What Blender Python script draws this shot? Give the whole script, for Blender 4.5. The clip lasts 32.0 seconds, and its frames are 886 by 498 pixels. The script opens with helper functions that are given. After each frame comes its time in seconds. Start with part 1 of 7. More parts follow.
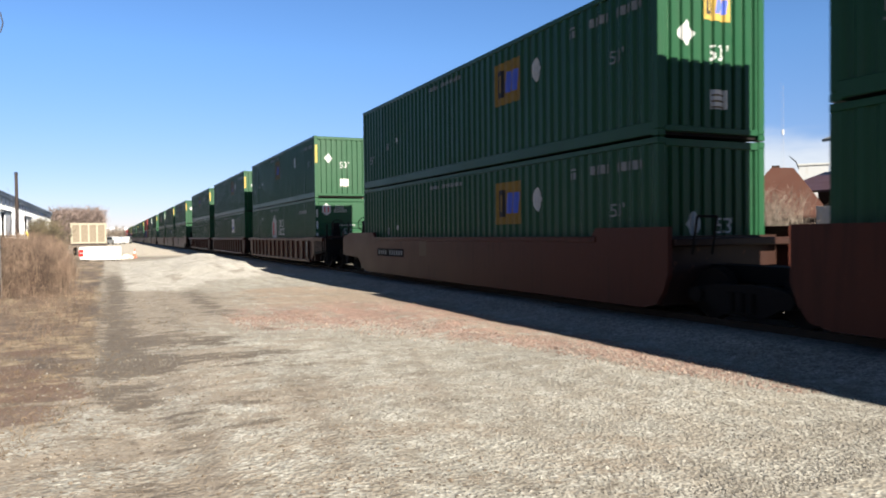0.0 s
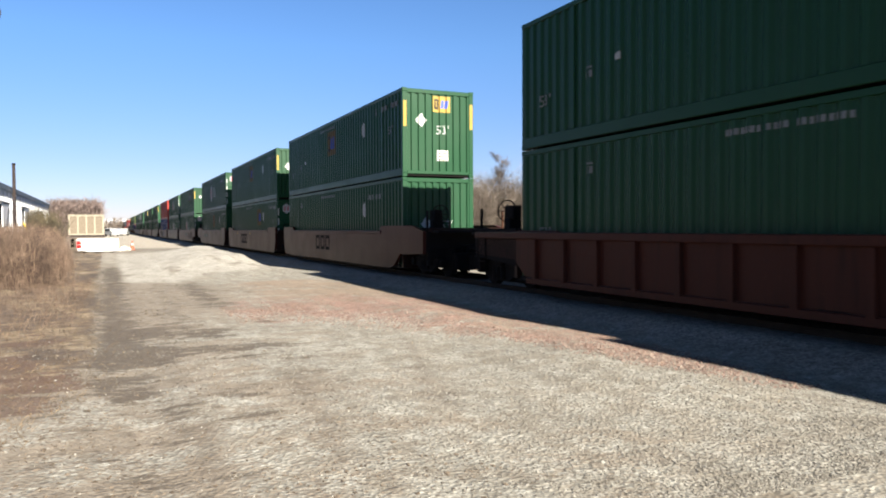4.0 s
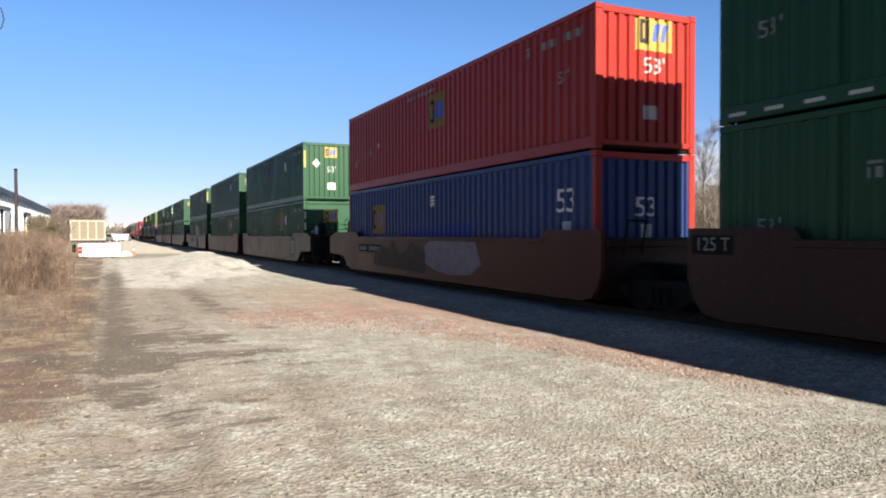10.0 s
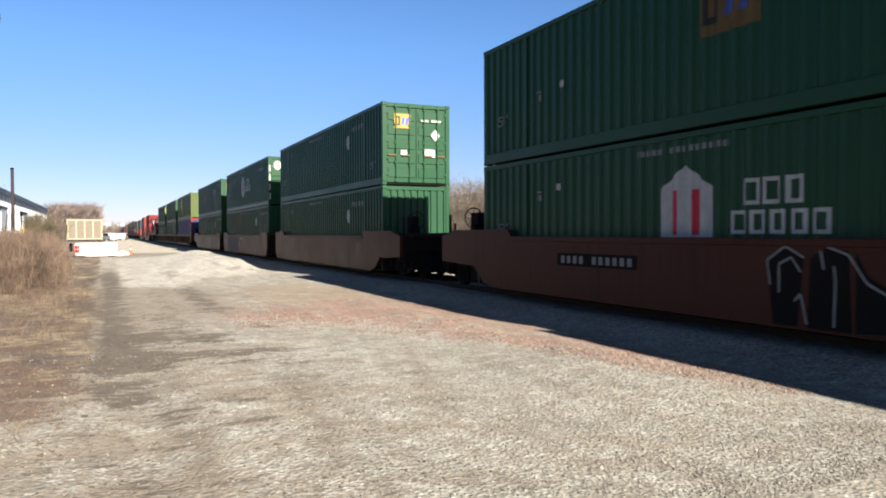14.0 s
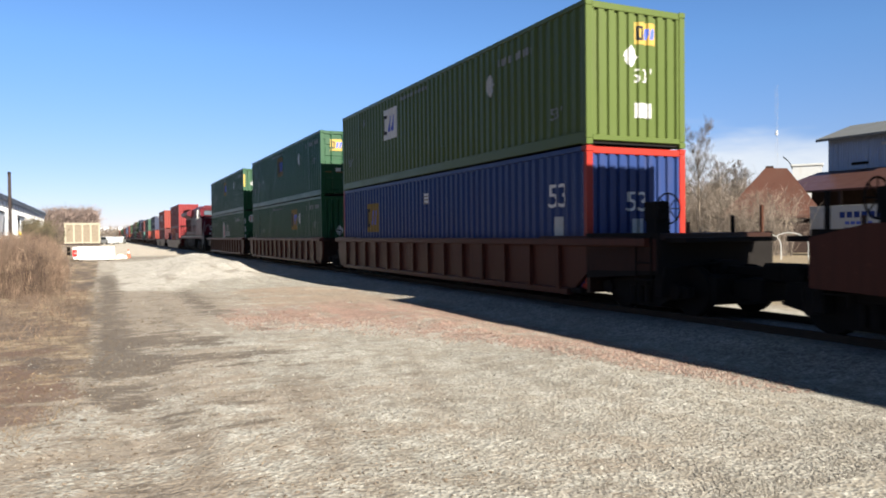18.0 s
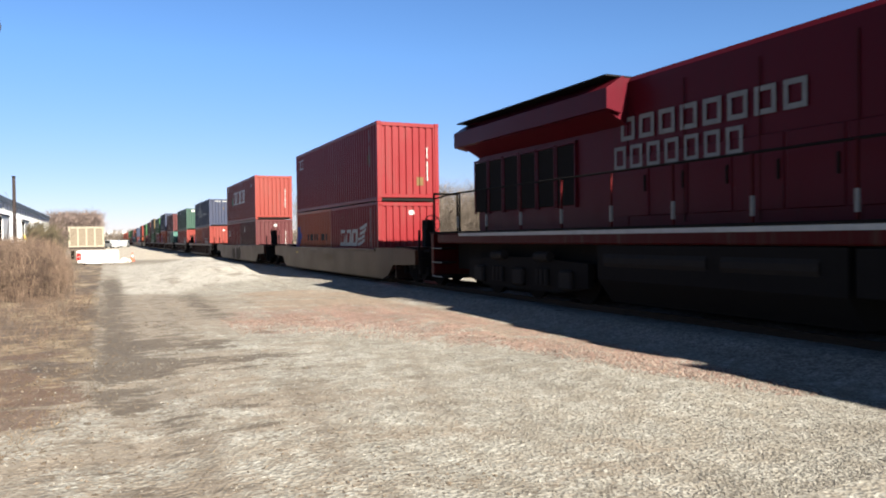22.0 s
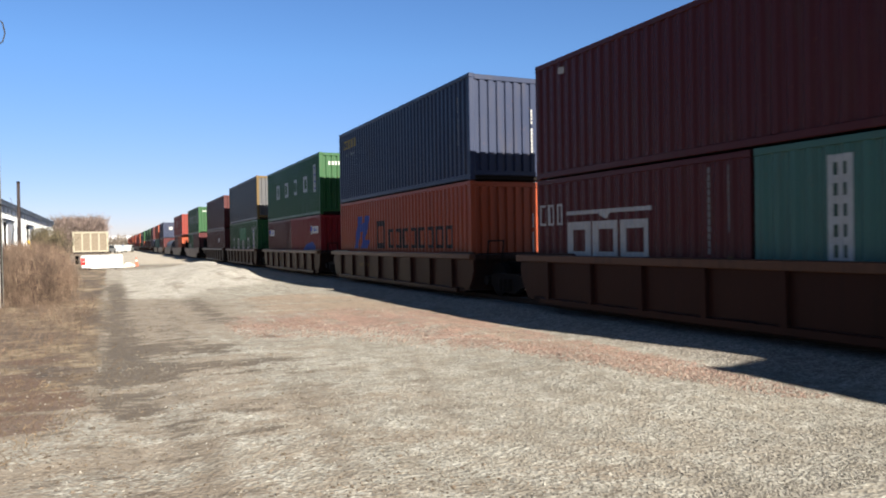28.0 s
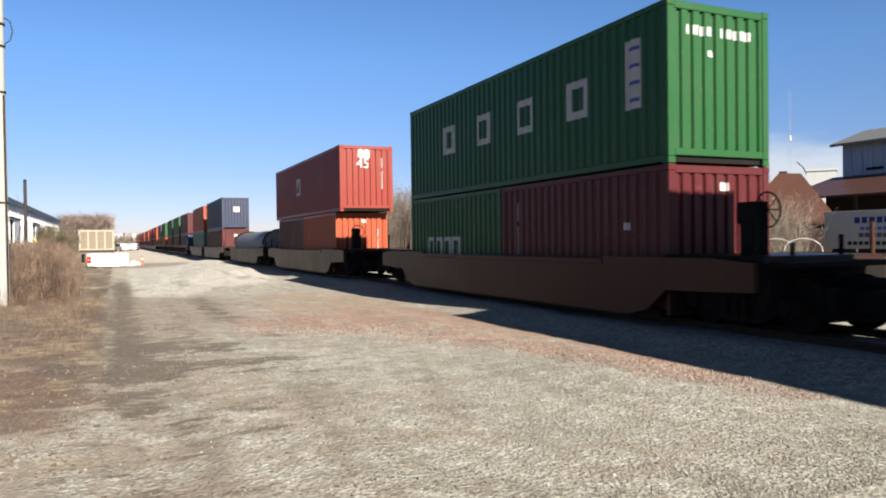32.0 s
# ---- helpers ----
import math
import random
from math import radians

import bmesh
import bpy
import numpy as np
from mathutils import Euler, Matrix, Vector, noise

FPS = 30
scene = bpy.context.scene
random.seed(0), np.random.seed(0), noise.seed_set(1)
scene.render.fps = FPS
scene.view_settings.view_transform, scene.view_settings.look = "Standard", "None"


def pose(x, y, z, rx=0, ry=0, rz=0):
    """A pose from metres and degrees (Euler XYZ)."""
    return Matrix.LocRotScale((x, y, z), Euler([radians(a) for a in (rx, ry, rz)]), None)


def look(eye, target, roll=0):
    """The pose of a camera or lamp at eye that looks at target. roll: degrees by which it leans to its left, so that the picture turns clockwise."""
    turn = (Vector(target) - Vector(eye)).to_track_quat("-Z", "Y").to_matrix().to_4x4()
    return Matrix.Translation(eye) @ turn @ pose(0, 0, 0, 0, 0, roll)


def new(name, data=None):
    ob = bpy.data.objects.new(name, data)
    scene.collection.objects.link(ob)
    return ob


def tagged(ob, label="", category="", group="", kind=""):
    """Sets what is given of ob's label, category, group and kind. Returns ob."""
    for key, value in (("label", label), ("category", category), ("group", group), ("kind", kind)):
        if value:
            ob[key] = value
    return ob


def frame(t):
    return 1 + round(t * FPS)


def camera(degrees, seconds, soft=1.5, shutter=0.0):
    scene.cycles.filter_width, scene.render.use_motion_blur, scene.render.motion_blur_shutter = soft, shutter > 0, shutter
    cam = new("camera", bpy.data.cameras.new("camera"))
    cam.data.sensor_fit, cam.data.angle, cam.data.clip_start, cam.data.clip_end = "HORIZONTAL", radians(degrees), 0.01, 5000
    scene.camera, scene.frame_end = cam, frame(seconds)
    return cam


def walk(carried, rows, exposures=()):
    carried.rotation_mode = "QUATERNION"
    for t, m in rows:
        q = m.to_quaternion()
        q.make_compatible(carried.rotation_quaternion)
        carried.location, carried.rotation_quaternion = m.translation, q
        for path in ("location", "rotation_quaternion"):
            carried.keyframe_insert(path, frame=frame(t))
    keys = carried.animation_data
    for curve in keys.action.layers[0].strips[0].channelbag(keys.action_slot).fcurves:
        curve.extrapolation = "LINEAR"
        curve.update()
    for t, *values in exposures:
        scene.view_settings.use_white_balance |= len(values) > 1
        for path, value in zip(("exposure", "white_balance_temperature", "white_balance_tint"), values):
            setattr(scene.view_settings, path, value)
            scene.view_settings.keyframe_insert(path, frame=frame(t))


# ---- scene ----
# The camera is carried by hand at one spot and sways a little.
cam = camera(62.97, 32.0, soft=1.9, shutter=0.08)
EYE = Vector((0.0, 0.0, 1.6))


def sway(yaw, pitch, lean):
    """The camera's pose: yaw clockwise from the track's direction, pitch up, lean, in degrees."""
    return Matrix.Translation(EYE) @ pose(0, 0, 0, 0, 0, -yaw) @ pose(0, 0, 0, 90 + pitch) @ pose(0, 0, 0, 0, 0, -lean)


walk(cam, [(t, sway(yaw, pitch, lean)) for t, yaw, pitch, lean in (
    (0, 24.766, -1.190, 0.656),
    (0.5, 24.781, -1.252, 0.436),
    (1, 24.765, -1.358, 0.475),
    (1.5, 24.760, -1.428, 0.586),
    (2, 24.822, -1.473, 0.500),
    (2.5, 24.856, -1.560, 0.492),
    (3, 24.853, -1.546, 0.371),
    (3.5, 24.892, -1.619, 0.340),
    (5.5, 24.950, -1.688, 0.102),
    (6, 24.956, -1.458, 0.317),
    (6.5, 24.940, -1.315, 0.407),
    (7, 24.872, -1.302, 0.542),
    (7.5, 24.829, -1.287, 0.574),
    (8, 24.822, -1.209, 0.534),
    (8.5, 24.876, -1.158, 0.261),
    (9, 24.875, -1.310, 0.534),
    (9.5, 24.835, -1.046, -0.009),
    (10, 24.827, -1.184, 0.147),
    (10.5, 24.820, -1.271, 0.232),
    (11, 24.773, -1.416, 0.272),
    (11.5, 24.823, -1.454, 0.060),
    (12, 24.881, -1.455, 0.150),
    (12.5, 24.929, -1.504, 0.336),
    (13, 25.021, -1.419, 0.310),
    (13.5, 24.995, -1.299, 0.321),
    (14, 25.027, -1.271, 0.197),
    (14.5, 24.981, -1.248, 0.482),
    (16.5, 25.178, -1.101, 0.461),
    (17, 25.197, -1.190, 0.652),
    (17.5, 25.217, -1.181, 0.613),
    (18, 25.169, -1.189, 0.629),
    (18.5, 25.130, -1.088, 0.563),
    (19, 25.128, -0.845, 0.412),
    (19.5, 24.977, -1.005, 0.802),
    (20, 24.840, -0.912, 0.779),
    (20.5, 24.799, -0.913, 0.649),
    (21, 24.798, -0.928, 0.569),
    (21.5, 24.822, -0.871, 0.703),
    (22, 24.913, -0.947, 0.738),
    (22.5, 24.933, -0.997, 0.938),
    (23, 24.884, -0.995, 1.119),
    (23.5, 24.825, -0.985, 0.917),
    (24, 24.808, -1.054, 1.116),
    (24.5, 24.705, -0.933, 1.086),
    (25, 24.653, -0.768, 1.235),
    (25.5, 24.658, -0.688, 1.187),
    (27.5, 24.642, -0.680, 1.061),
    (28, 24.649, -0.675, 0.986),
    (28.5, 24.647, -0.554, 0.884),
    (29, 24.605, -0.527, 0.898),
    (29.5, 24.494, -0.509, 0.927),
    (30, 24.497, -0.475, 0.734),
    (30.5, 24.497, -0.481, 0.747),
    (31, 24.445, -0.531, 0.843),
    (31.5, 24.282, -0.592, 0.832),
    (32, 24.269, -0.681, 0.726))], exposures=((0.0, 2.08), (14.0, 2.08), (20.0, 2.09), (23.2, 2.13), (24.2, 1.97), (25.0, 1.93), (32.0, 1.93)))

# ---- light ----
SUN_TO = Vector((0.108, -1.0, 0.44)).normalized()
SUN_EL = math.asin(SUN_TO.z)
SUN_AZ = math.atan2(SUN_TO.x, SUN_TO.y)

world = bpy.data.worlds.new("sky")
scene.world = world
world.use_nodes = True
wt = world.node_tree
wt.nodes.clear()
w_out = wt.nodes.new("ShaderNodeOutputWorld")
w_bg = wt.nodes.new("ShaderNodeBackground")
w_sky = wt.nodes.new("ShaderNodeTexSky")
w_sky.sky_type = "NISHITA"
w_sky.sun_disc = False
w_sky.sun_elevation = SUN_EL
w_sky.sun_rotation = SUN_AZ
w_sky.altitude = 200
w_sky.air_density = 0.82
w_sky.dust_density = 0.15
w_sky.ozone_density = 4.0
w_bg.inputs["Strength"].default_value = 0.050
# a hazy winter horizon: paler and dimmer low down, clear blue above
w_way = wt.nodes.new("ShaderNodeTexCoord")
w_axes = wt.nodes.new("ShaderNodeSeparateXYZ")
w_ramp = wt.nodes.new("ShaderNodeValToRGB")
w_mix = wt.nodes.new("ShaderNodeMix")
w_mix.data_type = "RGBA"
w_mix.blend_type = "MULTIPLY"
w_mix.inputs[0].default_value = 1.0
for p in (0.5, 0.6, 0.7):
    w_ramp.color_ramp.elements.new(p)
for e, (p, c) in zip(w_ramp.color_ramp.elements, ((0.0, (0.59, 0.475, 0.53)), (0.09, (0.58, 0.53, 0.605)), (0.24, (0.60, 0.70, 0.79)), (0.42, (0.53, 0.67, 0.81)), (0.75, (0.42, 0.32, 0.24)))):
    e.position, e.color = p, (*c, 1)
wt.links.new(w_way.outputs["Generated"], w_axes.inputs[0])
wt.links.new(w_axes.outputs[2], w_ramp.inputs[0])
wt.links.new(w_sky.outputs[0], w_mix.inputs[6])
wt.links.new(w_ramp.outputs[0], w_mix.inputs[7])
wt.links.new(w_mix.outputs[2], w_bg.inputs[0])
wt.links.new(w_bg.outputs[0], w_out.inputs[0])

sun_data = bpy.data.lights.new("sun", "SUN")
sun_data.energy = 5.0
sun_data.angle = radians(0.55)
sun_data.color = (1.0, 0.90, 0.77)
sun = new("sun", sun_data)
sun.matrix_world = look(SUN_TO * 200, (0, 0, 0))


# ---- materials ----
class Net:
    """A short way to write node trees."""

    def __init__(self, name, rough=0.6, metal=0.0):
        self.mat = bpy.data.materials.new(name)
        self.mat.use_nodes = True
        self.t = self.mat.node_tree
        self.b = self.t.nodes["Principled BSDF"]
        self.b.inputs["Roughness"].default_value = rough
        self.b.inputs["Metallic"].default_value = metal

    def put(self, socket, value):
        if isinstance(value, bpy.types.NodeSocket):
            self.t.links.new(value, socket)
        elif isinstance(value, (tuple, list)) and len(value) == 3 and socket.type == "RGBA":
            socket.default_value = (*value, 1)
        else:
            socket.default_value = value

    def coords(self, kind="Object"):
        return self.t.nodes.new("ShaderNodeTexCoord").outputs[kind]

    def place(self):
        return self.t.nodes.new("ShaderNodeNewGeometry").outputs["Position"]

    def island(self):
        return self.t.nodes.new("ShaderNodeNewGeometry").outputs["Random Per Island"]

    def chance(self):
        return self.t.nodes.new("ShaderNodeObjectInfo").outputs["Random"]

    def scaled(self, vec, s):
        n = self.t.nodes.new("ShaderNodeVectorMath")
        n.operation = "MULTIPLY"
        self.put(n.inputs[0], vec)
        n.inputs[1].default_value = s
        return n.outputs[0]

    def moved(self, vec, by):
        n = self.t.nodes.new("ShaderNodeVectorMath")
        n.operation = "ADD"
        self.put(n.inputs[0], vec)
        self.put(n.inputs[1], by)
        return n.outputs[0]

    def noise(self, vec, scale, detail=3.0, rough=0.55):
        n = self.t.nodes.new("ShaderNodeTexNoise")
        self.put(n.inputs["Vector"], vec)
        n.inputs["Scale"].default_value = scale
        n.inputs["Detail"].default_value = detail
        n.inputs["Roughness"].default_value = rough
        return n.outputs["Fac"]

    def cells(self, vec, scale, out="Color"):
        n = self.t.nodes.new("ShaderNodeTexVoronoi")
        self.put(n.inputs["Vector"], vec)
        n.inputs["Scale"].default_value = scale
        return n.outputs[out]

    def ramp(self, fac, *stops):
        n = self.t.nodes.new("ShaderNodeValToRGB")
        self.put(n.inputs[0], fac)
        r = n.color_ramp
        while len(r.elements) < len(stops):
            r.elements.new(0.5)
        for e, (p, c) in zip(r.elements, stops):
            e.position = p
            e.color = (*c, 1) if isinstance(c, tuple) else (c, c, c, 1)
        return n.outputs[0]

    def calc(self, op, a, b=0.0, clamp=False):
        n = self.t.nodes.new("ShaderNodeMath")
        n.operation = op
        n.use_clamp = clamp
        self.put(n.inputs[0], a)
        self.put(n.inputs[1], b)
        return n.outputs[0]

    def step(self, v, lo, hi):
        n = self.t.nodes.new("ShaderNodeMapRange")
        n.interpolation_type = "SMOOTHSTEP"
        self.put(n.inputs["Value"], v)
        self.put(n.inputs["From Min"], lo)
        self.put(n.inputs["From Max"], hi)
        return n.outputs[0]

    def mix(self, fac, a, b, how="MIX"):
        n = self.t.nodes.new("ShaderNodeMix")
        n.data_type = "RGBA"
        n.blend_type = how
        self.put(n.inputs[0], fac)
        self.put(n.inputs[6], a)
        self.put(n.inputs[7], b)
        return n.outputs[2]

    def axes(self, vec):
        n = self.t.nodes.new("ShaderNodeSeparateXYZ")
        self.put(n.inputs[0], vec)
        return n.outputs

    def colour(self, c):
        self.put(self.b.inputs["Base Color"], c)
        return self

    def rough(self, r):
        self.put(self.b.inputs["Roughness"], r)
        return self

    def bump(self, h, strength=0.3, dist=0.01):
        n = self.t.nodes.new("ShaderNodeBump")
        n.inputs["Strength"].default_value = strength
        n.inputs["Distance"].default_value = dist
        self.put(n.inputs["Height"], h)
        self.t.links.new(n.outputs[0], self.b.inputs["Normal"])
        return self


def paint(name, rgb, dirt=(0.050, 0.040, 0.031), amount=0.35, rough=0.27, worn=0.0, rust=(0.16, 0.06, 0.03), gloss=0.13):
    """Old paint on steel: stains, streaks that run down, grain, and rust spots."""
    n = Net(name, rough)
    rgb = tuple(0.82 * v for v in rgb)
    n.b.inputs["Specular IOR Level"].default_value = gloss
    co = n.moved(n.coords(), n.scaled(n.chance(), (37.0, 53.0, 71.0)))
    big = n.noise(co, 0.7, 4)
    streak = n.noise(n.scaled(co, (5.0, 5.0, 0.35)), 1.6, 4)
    fine = n.noise(co, 45.0, 2)
    faded = n.mix(n.calc("MULTIPLY", big, 0.30), rgb, tuple(min(1, c * 1.25 + 0.003) for c in rgb))
    soil = n.calc("MULTIPLY", n.calc("MULTIPLY", n.step(streak, 0.46, 0.72), n.step(big, 0.30, 0.70)), amount)
    c = n.mix(soil, faded, dirt)
    c = n.mix(0.10, c, n.ramp(fine, (0.3, 0.25), (0.7, 0.75)), "OVERLAY")
    if worn:
        spots = n.noise(co, 9.0, 6, 0.7)
        c = n.mix(n.calc("MULTIPLY", n.step(spots, 0.60, 0.68), worn), c, rust)
    n.colour(c).rough(n.calc("ADD", n.calc("MULTIPLY", big, 0.25), rough))
    n.bump(n.calc("ADD", big, n.calc("MULTIPLY", fine, 0.2)), 0.12, 0.02)
    return n.mat


def plain(name, rgb, rough=0.6, metal=0.0, scale=6.0, vary=0.3):
    """A plain surface with grain at two scales."""
    n = Net(name, rough, metal)
    rgb = tuple(0.82 * v for v in rgb)
    n.b.inputs["Specular IOR Level"].default_value = 0.09
    co = n.moved(n.coords(), n.scaled(n.chance(), (17.0, 29.0, 41.0)))
    a, b = n.noise(co, scale, 4), n.noise(co, scale * 9, 2)
    c = n.mix(a, tuple(x * (1 - vary) for x in rgb), tuple(min(1, x * (1 + vary)) for x in rgb))
    c = n.mix(0.15, c, n.ramp(b, (0.3, 0.2), (0.7, 0.8)), "OVERLAY")
    n.colour(c).bump(n.calc("ADD", a, n.calc("MULTIPLY", b, 0.4)), 0.2, 0.01)
    return n.mat


GREEN = (0.0090, 0.046, 0.0200)
M = {
    "green": paint("green_paint", GREEN, dirt=(0.017, 0.024, 0.017), amount=0.30),
    "lime": paint("olive_green_paint", (0.056, 0.080, 0.021), dirt=(0.036, 0.038, 0.020), amount=0.30),
    "red": paint("bright_red_paint", (0.21, 0.018, 0.012), amount=0.25),
    "blue": paint("blue_paint", (0.012, 0.028, 0.10), amount=0.25),
    "crimson": paint("crimson_paint", (0.130, 0.0075, 0.0105), amount=0.30, worn=0.15),
    "rust_red": paint("rust_red_paint", (0.150, 0.022, 0.016), amount=0.35, worn=0.25),
    "maroon": paint("maroon_paint", (0.056, 0.0105, 0.0125), amount=0.35, worn=0.25),
    "brown": paint("brown_paint", (0.052, 0.0105, 0.012), amount=0.40, worn=0.30),
    "orange": paint("orange_paint", (0.225, 0.046, 0.019), amount=0.40, worn=0.25),
    "navy": paint("navy_paint", (0.020, 0.028, 0.056), amount=0.30, worn=0.15),
    "teal": paint("teal_paint", (0.045, 0.115, 0.100), amount=0.40, worn=0.20),
    "grey": paint("grey_paint", (0.058, 0.061, 0.068), amount=0.40, worn=0.30),
    "deep_green": paint("deep_green_paint", (0.014, 0.062, 0.021), dirt=(0.025, 0.028, 0.019), amount=0.35, worn=0.20),
    "sea_green": paint("sea_green_paint", (0.018, 0.052, 0.038), amount=0.35, worn=0.2),
    "fresh_green": paint("fresh_green_paint", (0.05, 0.17, 0.085), amount=0.1),
    "white": plain("white_paint", (0.50, 0.50, 0.485), 0.5, vary=0.1),
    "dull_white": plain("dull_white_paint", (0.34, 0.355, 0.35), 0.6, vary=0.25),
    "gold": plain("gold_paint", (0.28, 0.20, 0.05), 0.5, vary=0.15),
    # the gold above, darkened to put the sides' shade into the colour
    "shade_gold": plain("shaded_gold_paint", (0.17, 0.112, 0.03), 0.6, vary=0.3),
    # worn white; container ends swap it for dull_white as a sunlit copy
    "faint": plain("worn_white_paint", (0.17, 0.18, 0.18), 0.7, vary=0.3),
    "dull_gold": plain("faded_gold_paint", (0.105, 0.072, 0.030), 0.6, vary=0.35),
    "yellow": plain("yellow_paint", (0.72, 0.52, 0.05), 0.5, vary=0.15),
    "black": plain("black_paint", (0.02, 0.02, 0.022), 0.5),
    "logo_blue": plain("logo_blue_paint", (0.06, 0.10, 0.40), 0.5, vary=0.15),
    "logo_red": plain("logo_red_paint", (0.40, 0.03, 0.05), 0.5, vary=0.15),
    "stripe_blue": plain("faded_blue_paint", (0.045, 0.075, 0.25), 0.6, vary=0.3),
    "mural_green": plain("pale_green_spray_paint", (0.046, 0.034, 0.025), 0.7, scale=3.0, vary=0.45),
    "mural_lilac": plain("lilac_spray_paint", (0.14, 0.13, 0.15), 0.7, scale=4.0, vary=0.45),
    "overspray": plain("fresh_blue_paint", (0.016, 0.035, 0.16), 0.5, vary=0.15),
    "violet": plain("violet_spray_paint", (0.085, 0.075, 0.115), 0.6, vary=0.35),
    "chord_rust": paint("rusty_tan_steel", (0.075, 0.036, 0.021), dirt=(0.014, 0.0085, 0.0068), amount=0.6, worn=0.4),
    "tuscan": paint("oxide_brown_paint", (0.052, 0.0175, 0.0125), dirt=(0.014, 0.0085, 0.0068), amount=0.75, worn=0.30, rust=(0.10, 0.036, 0.022), gloss=0.06),
    "grimy": paint("grimy_brown_paint", (0.030, 0.0125, 0.0095), dirt=(0.014, 0.0085, 0.0068), amount=0.7, worn=0.25, rust=(0.06, 0.026, 0.016), gloss=0.05),
    "tuscan_dark": paint("sooty_brown_paint", (0.022, 0.011, 0.0085), dirt=(0.014, 0.0085, 0.0068), amount=0.7, worn=0.3, gloss=0.1),
    "ochre": paint("ochre_brown_paint", (0.046, 0.0195, 0.0120), dirt=(0.014, 0.0085, 0.0068), amount=0.75, worn=0.35, rust=(0.09, 0.036, 0.02), gloss=0.10),
    "soot": plain("sooty_steel", (0.008, 0.0072, 0.0068), 0.85, 0.0),
    "steel": plain("worn_steel", (0.33, 0.31, 0.29), 0.35, 0.9),
    "casting": plain("cast_steel", (0.016, 0.0145, 0.0135), 0.75, 0.0),
    "loco_red": paint("dark_red_loco_paint", (0.060, 0.0036, 0.0090), dirt=(0.020, 0.009, 0.009), amount=0.35, gloss=0.08),
    "loco_red_dirty": paint("sooty_red_loco_paint", (0.045, 0.004, 0.005), amount=0.6, gloss=0.05),
    "rail_grey": paint("galvanised_grey", (0.27, 0.285, 0.29), amount=0.3),
    "tarp": plain("silver_tarpaulin", (0.13, 0.13, 0.135), 0.5, 0.1, 2.0),
    "lamp_glass": plain("lamp_glass", (0.55, 0.56, 0.55), 0.1, 0.3),
}
g = Net("dark_window_glass", 0.05)
g.b.inputs["Specular IOR Level"].default_value = 0.25
g.colour((0.03, 0.04, 0.045))
M["glass"] = g.mat
g = Net("sky_tinted_glass", 0.08, 0.10)
g.colour((0.05, 0.068, 0.085))
M["screen"] = g.mat


# ---- small mesh kit ----
CACHE = {}


def mesh_of(key, build, mat):
    """One mesh for each key and material; build fills a bmesh."""
    k = (key, mat.name)
    if k not in CACHE:
        bm = bmesh.new()
        build(bm)
        bmesh.ops.recalc_face_normals(bm, faces=bm.faces)
        me = bpy.data.meshes.new(str(key[0] if isinstance(key, tuple) else key))
        bm.to_mesh(me)
        bm.free()
        me.materials.append(mat)
        CACHE[k] = me
    return CACHE[k]


WRITING = ("warning_line", "serial_mark", "size_mark", "code_mark", "wordmark", "column_text", "data_text", "number_text", "notice_text", "address_mark", "capacity_mark", "sign_bar", "spray_tag", "spray_edge", "spray_line", "spray_halo", "chalk_scribble", "lattice", "maker_mark")


def part(name, key, build, mat, parent=None, label="", at=None):
    ob = new(name, mesh_of(key, build, M[mat] if isinstance(mat, str) else mat))
    ob.parent = parent
    if at is not None:
        ob.matrix_basis = at
    return tagged(ob, label, kind="stuff" if name in WRITING else "")


def thing(name, label, category, group="", at=None, kind=""):
    ob = new(name)
    ob.empty_display_size = 0.2
    if at is not None:
        ob.matrix_basis = at
    return tagged(ob, label, category, group, kind)


def box(bm, x0, x1, y0, y1, z0, z1, soft=0.0):
    r = bmesh.ops.create_cube(bm, size=1, matrix=Matrix.LocRotScale(
        ((x0 + x1) / 2, (y0 + y1) / 2, (z0 + z1) / 2), None, (abs(x1 - x0), abs(y1 - y0), abs(z1 - z0))))
    if soft:
        edges = list({e for v in r["verts"] for e in v.link_edges})
        bmesh.ops.bevel(bm, geom=edges, offset=soft, segments=1, affect="EDGES")


def rod(bm, a, b, r, n=8, r2=None):
    a, b = Vector(a), Vector(b)
    m = Matrix.Translation((a + b) / 2) @ (b - a).to_track_quat("Z", "Y").to_matrix().to_4x4()
    bmesh.ops.create_cone(bm, cap_ends=True, segments=n, radius1=r, radius2=r if r2 is None else r2, depth=(b - a).length, matrix=m)


def prism(bm, poly, axis, a, b):
    """A flat outline pushed from a to b along an axis; the outline's pair is (y, z), (x, z) or (x, y)."""
    def at(p, q):
        return {"x": (q, p[0], p[1]), "y": (p[0], q, p[1]), "z": (p[0], p[1], q)}[axis]
    lo = [bm.verts.new(at(p, a)) for p in poly]
    hi = [bm.verts.new(at(p, b)) for p in poly]
    bm.faces.new(lo)
    bm.faces.new(hi[::-1])
    for i in range(len(poly)):
        j = (i + 1) % len(poly)
        bm.faces.new((lo[i], lo[j], hi[j], hi[i]))


def tube(bm, points, r, n=6):
    for p, q in zip(points, points[1:]):
        rod(bm, p, q, r, n)


TEXTS = {}


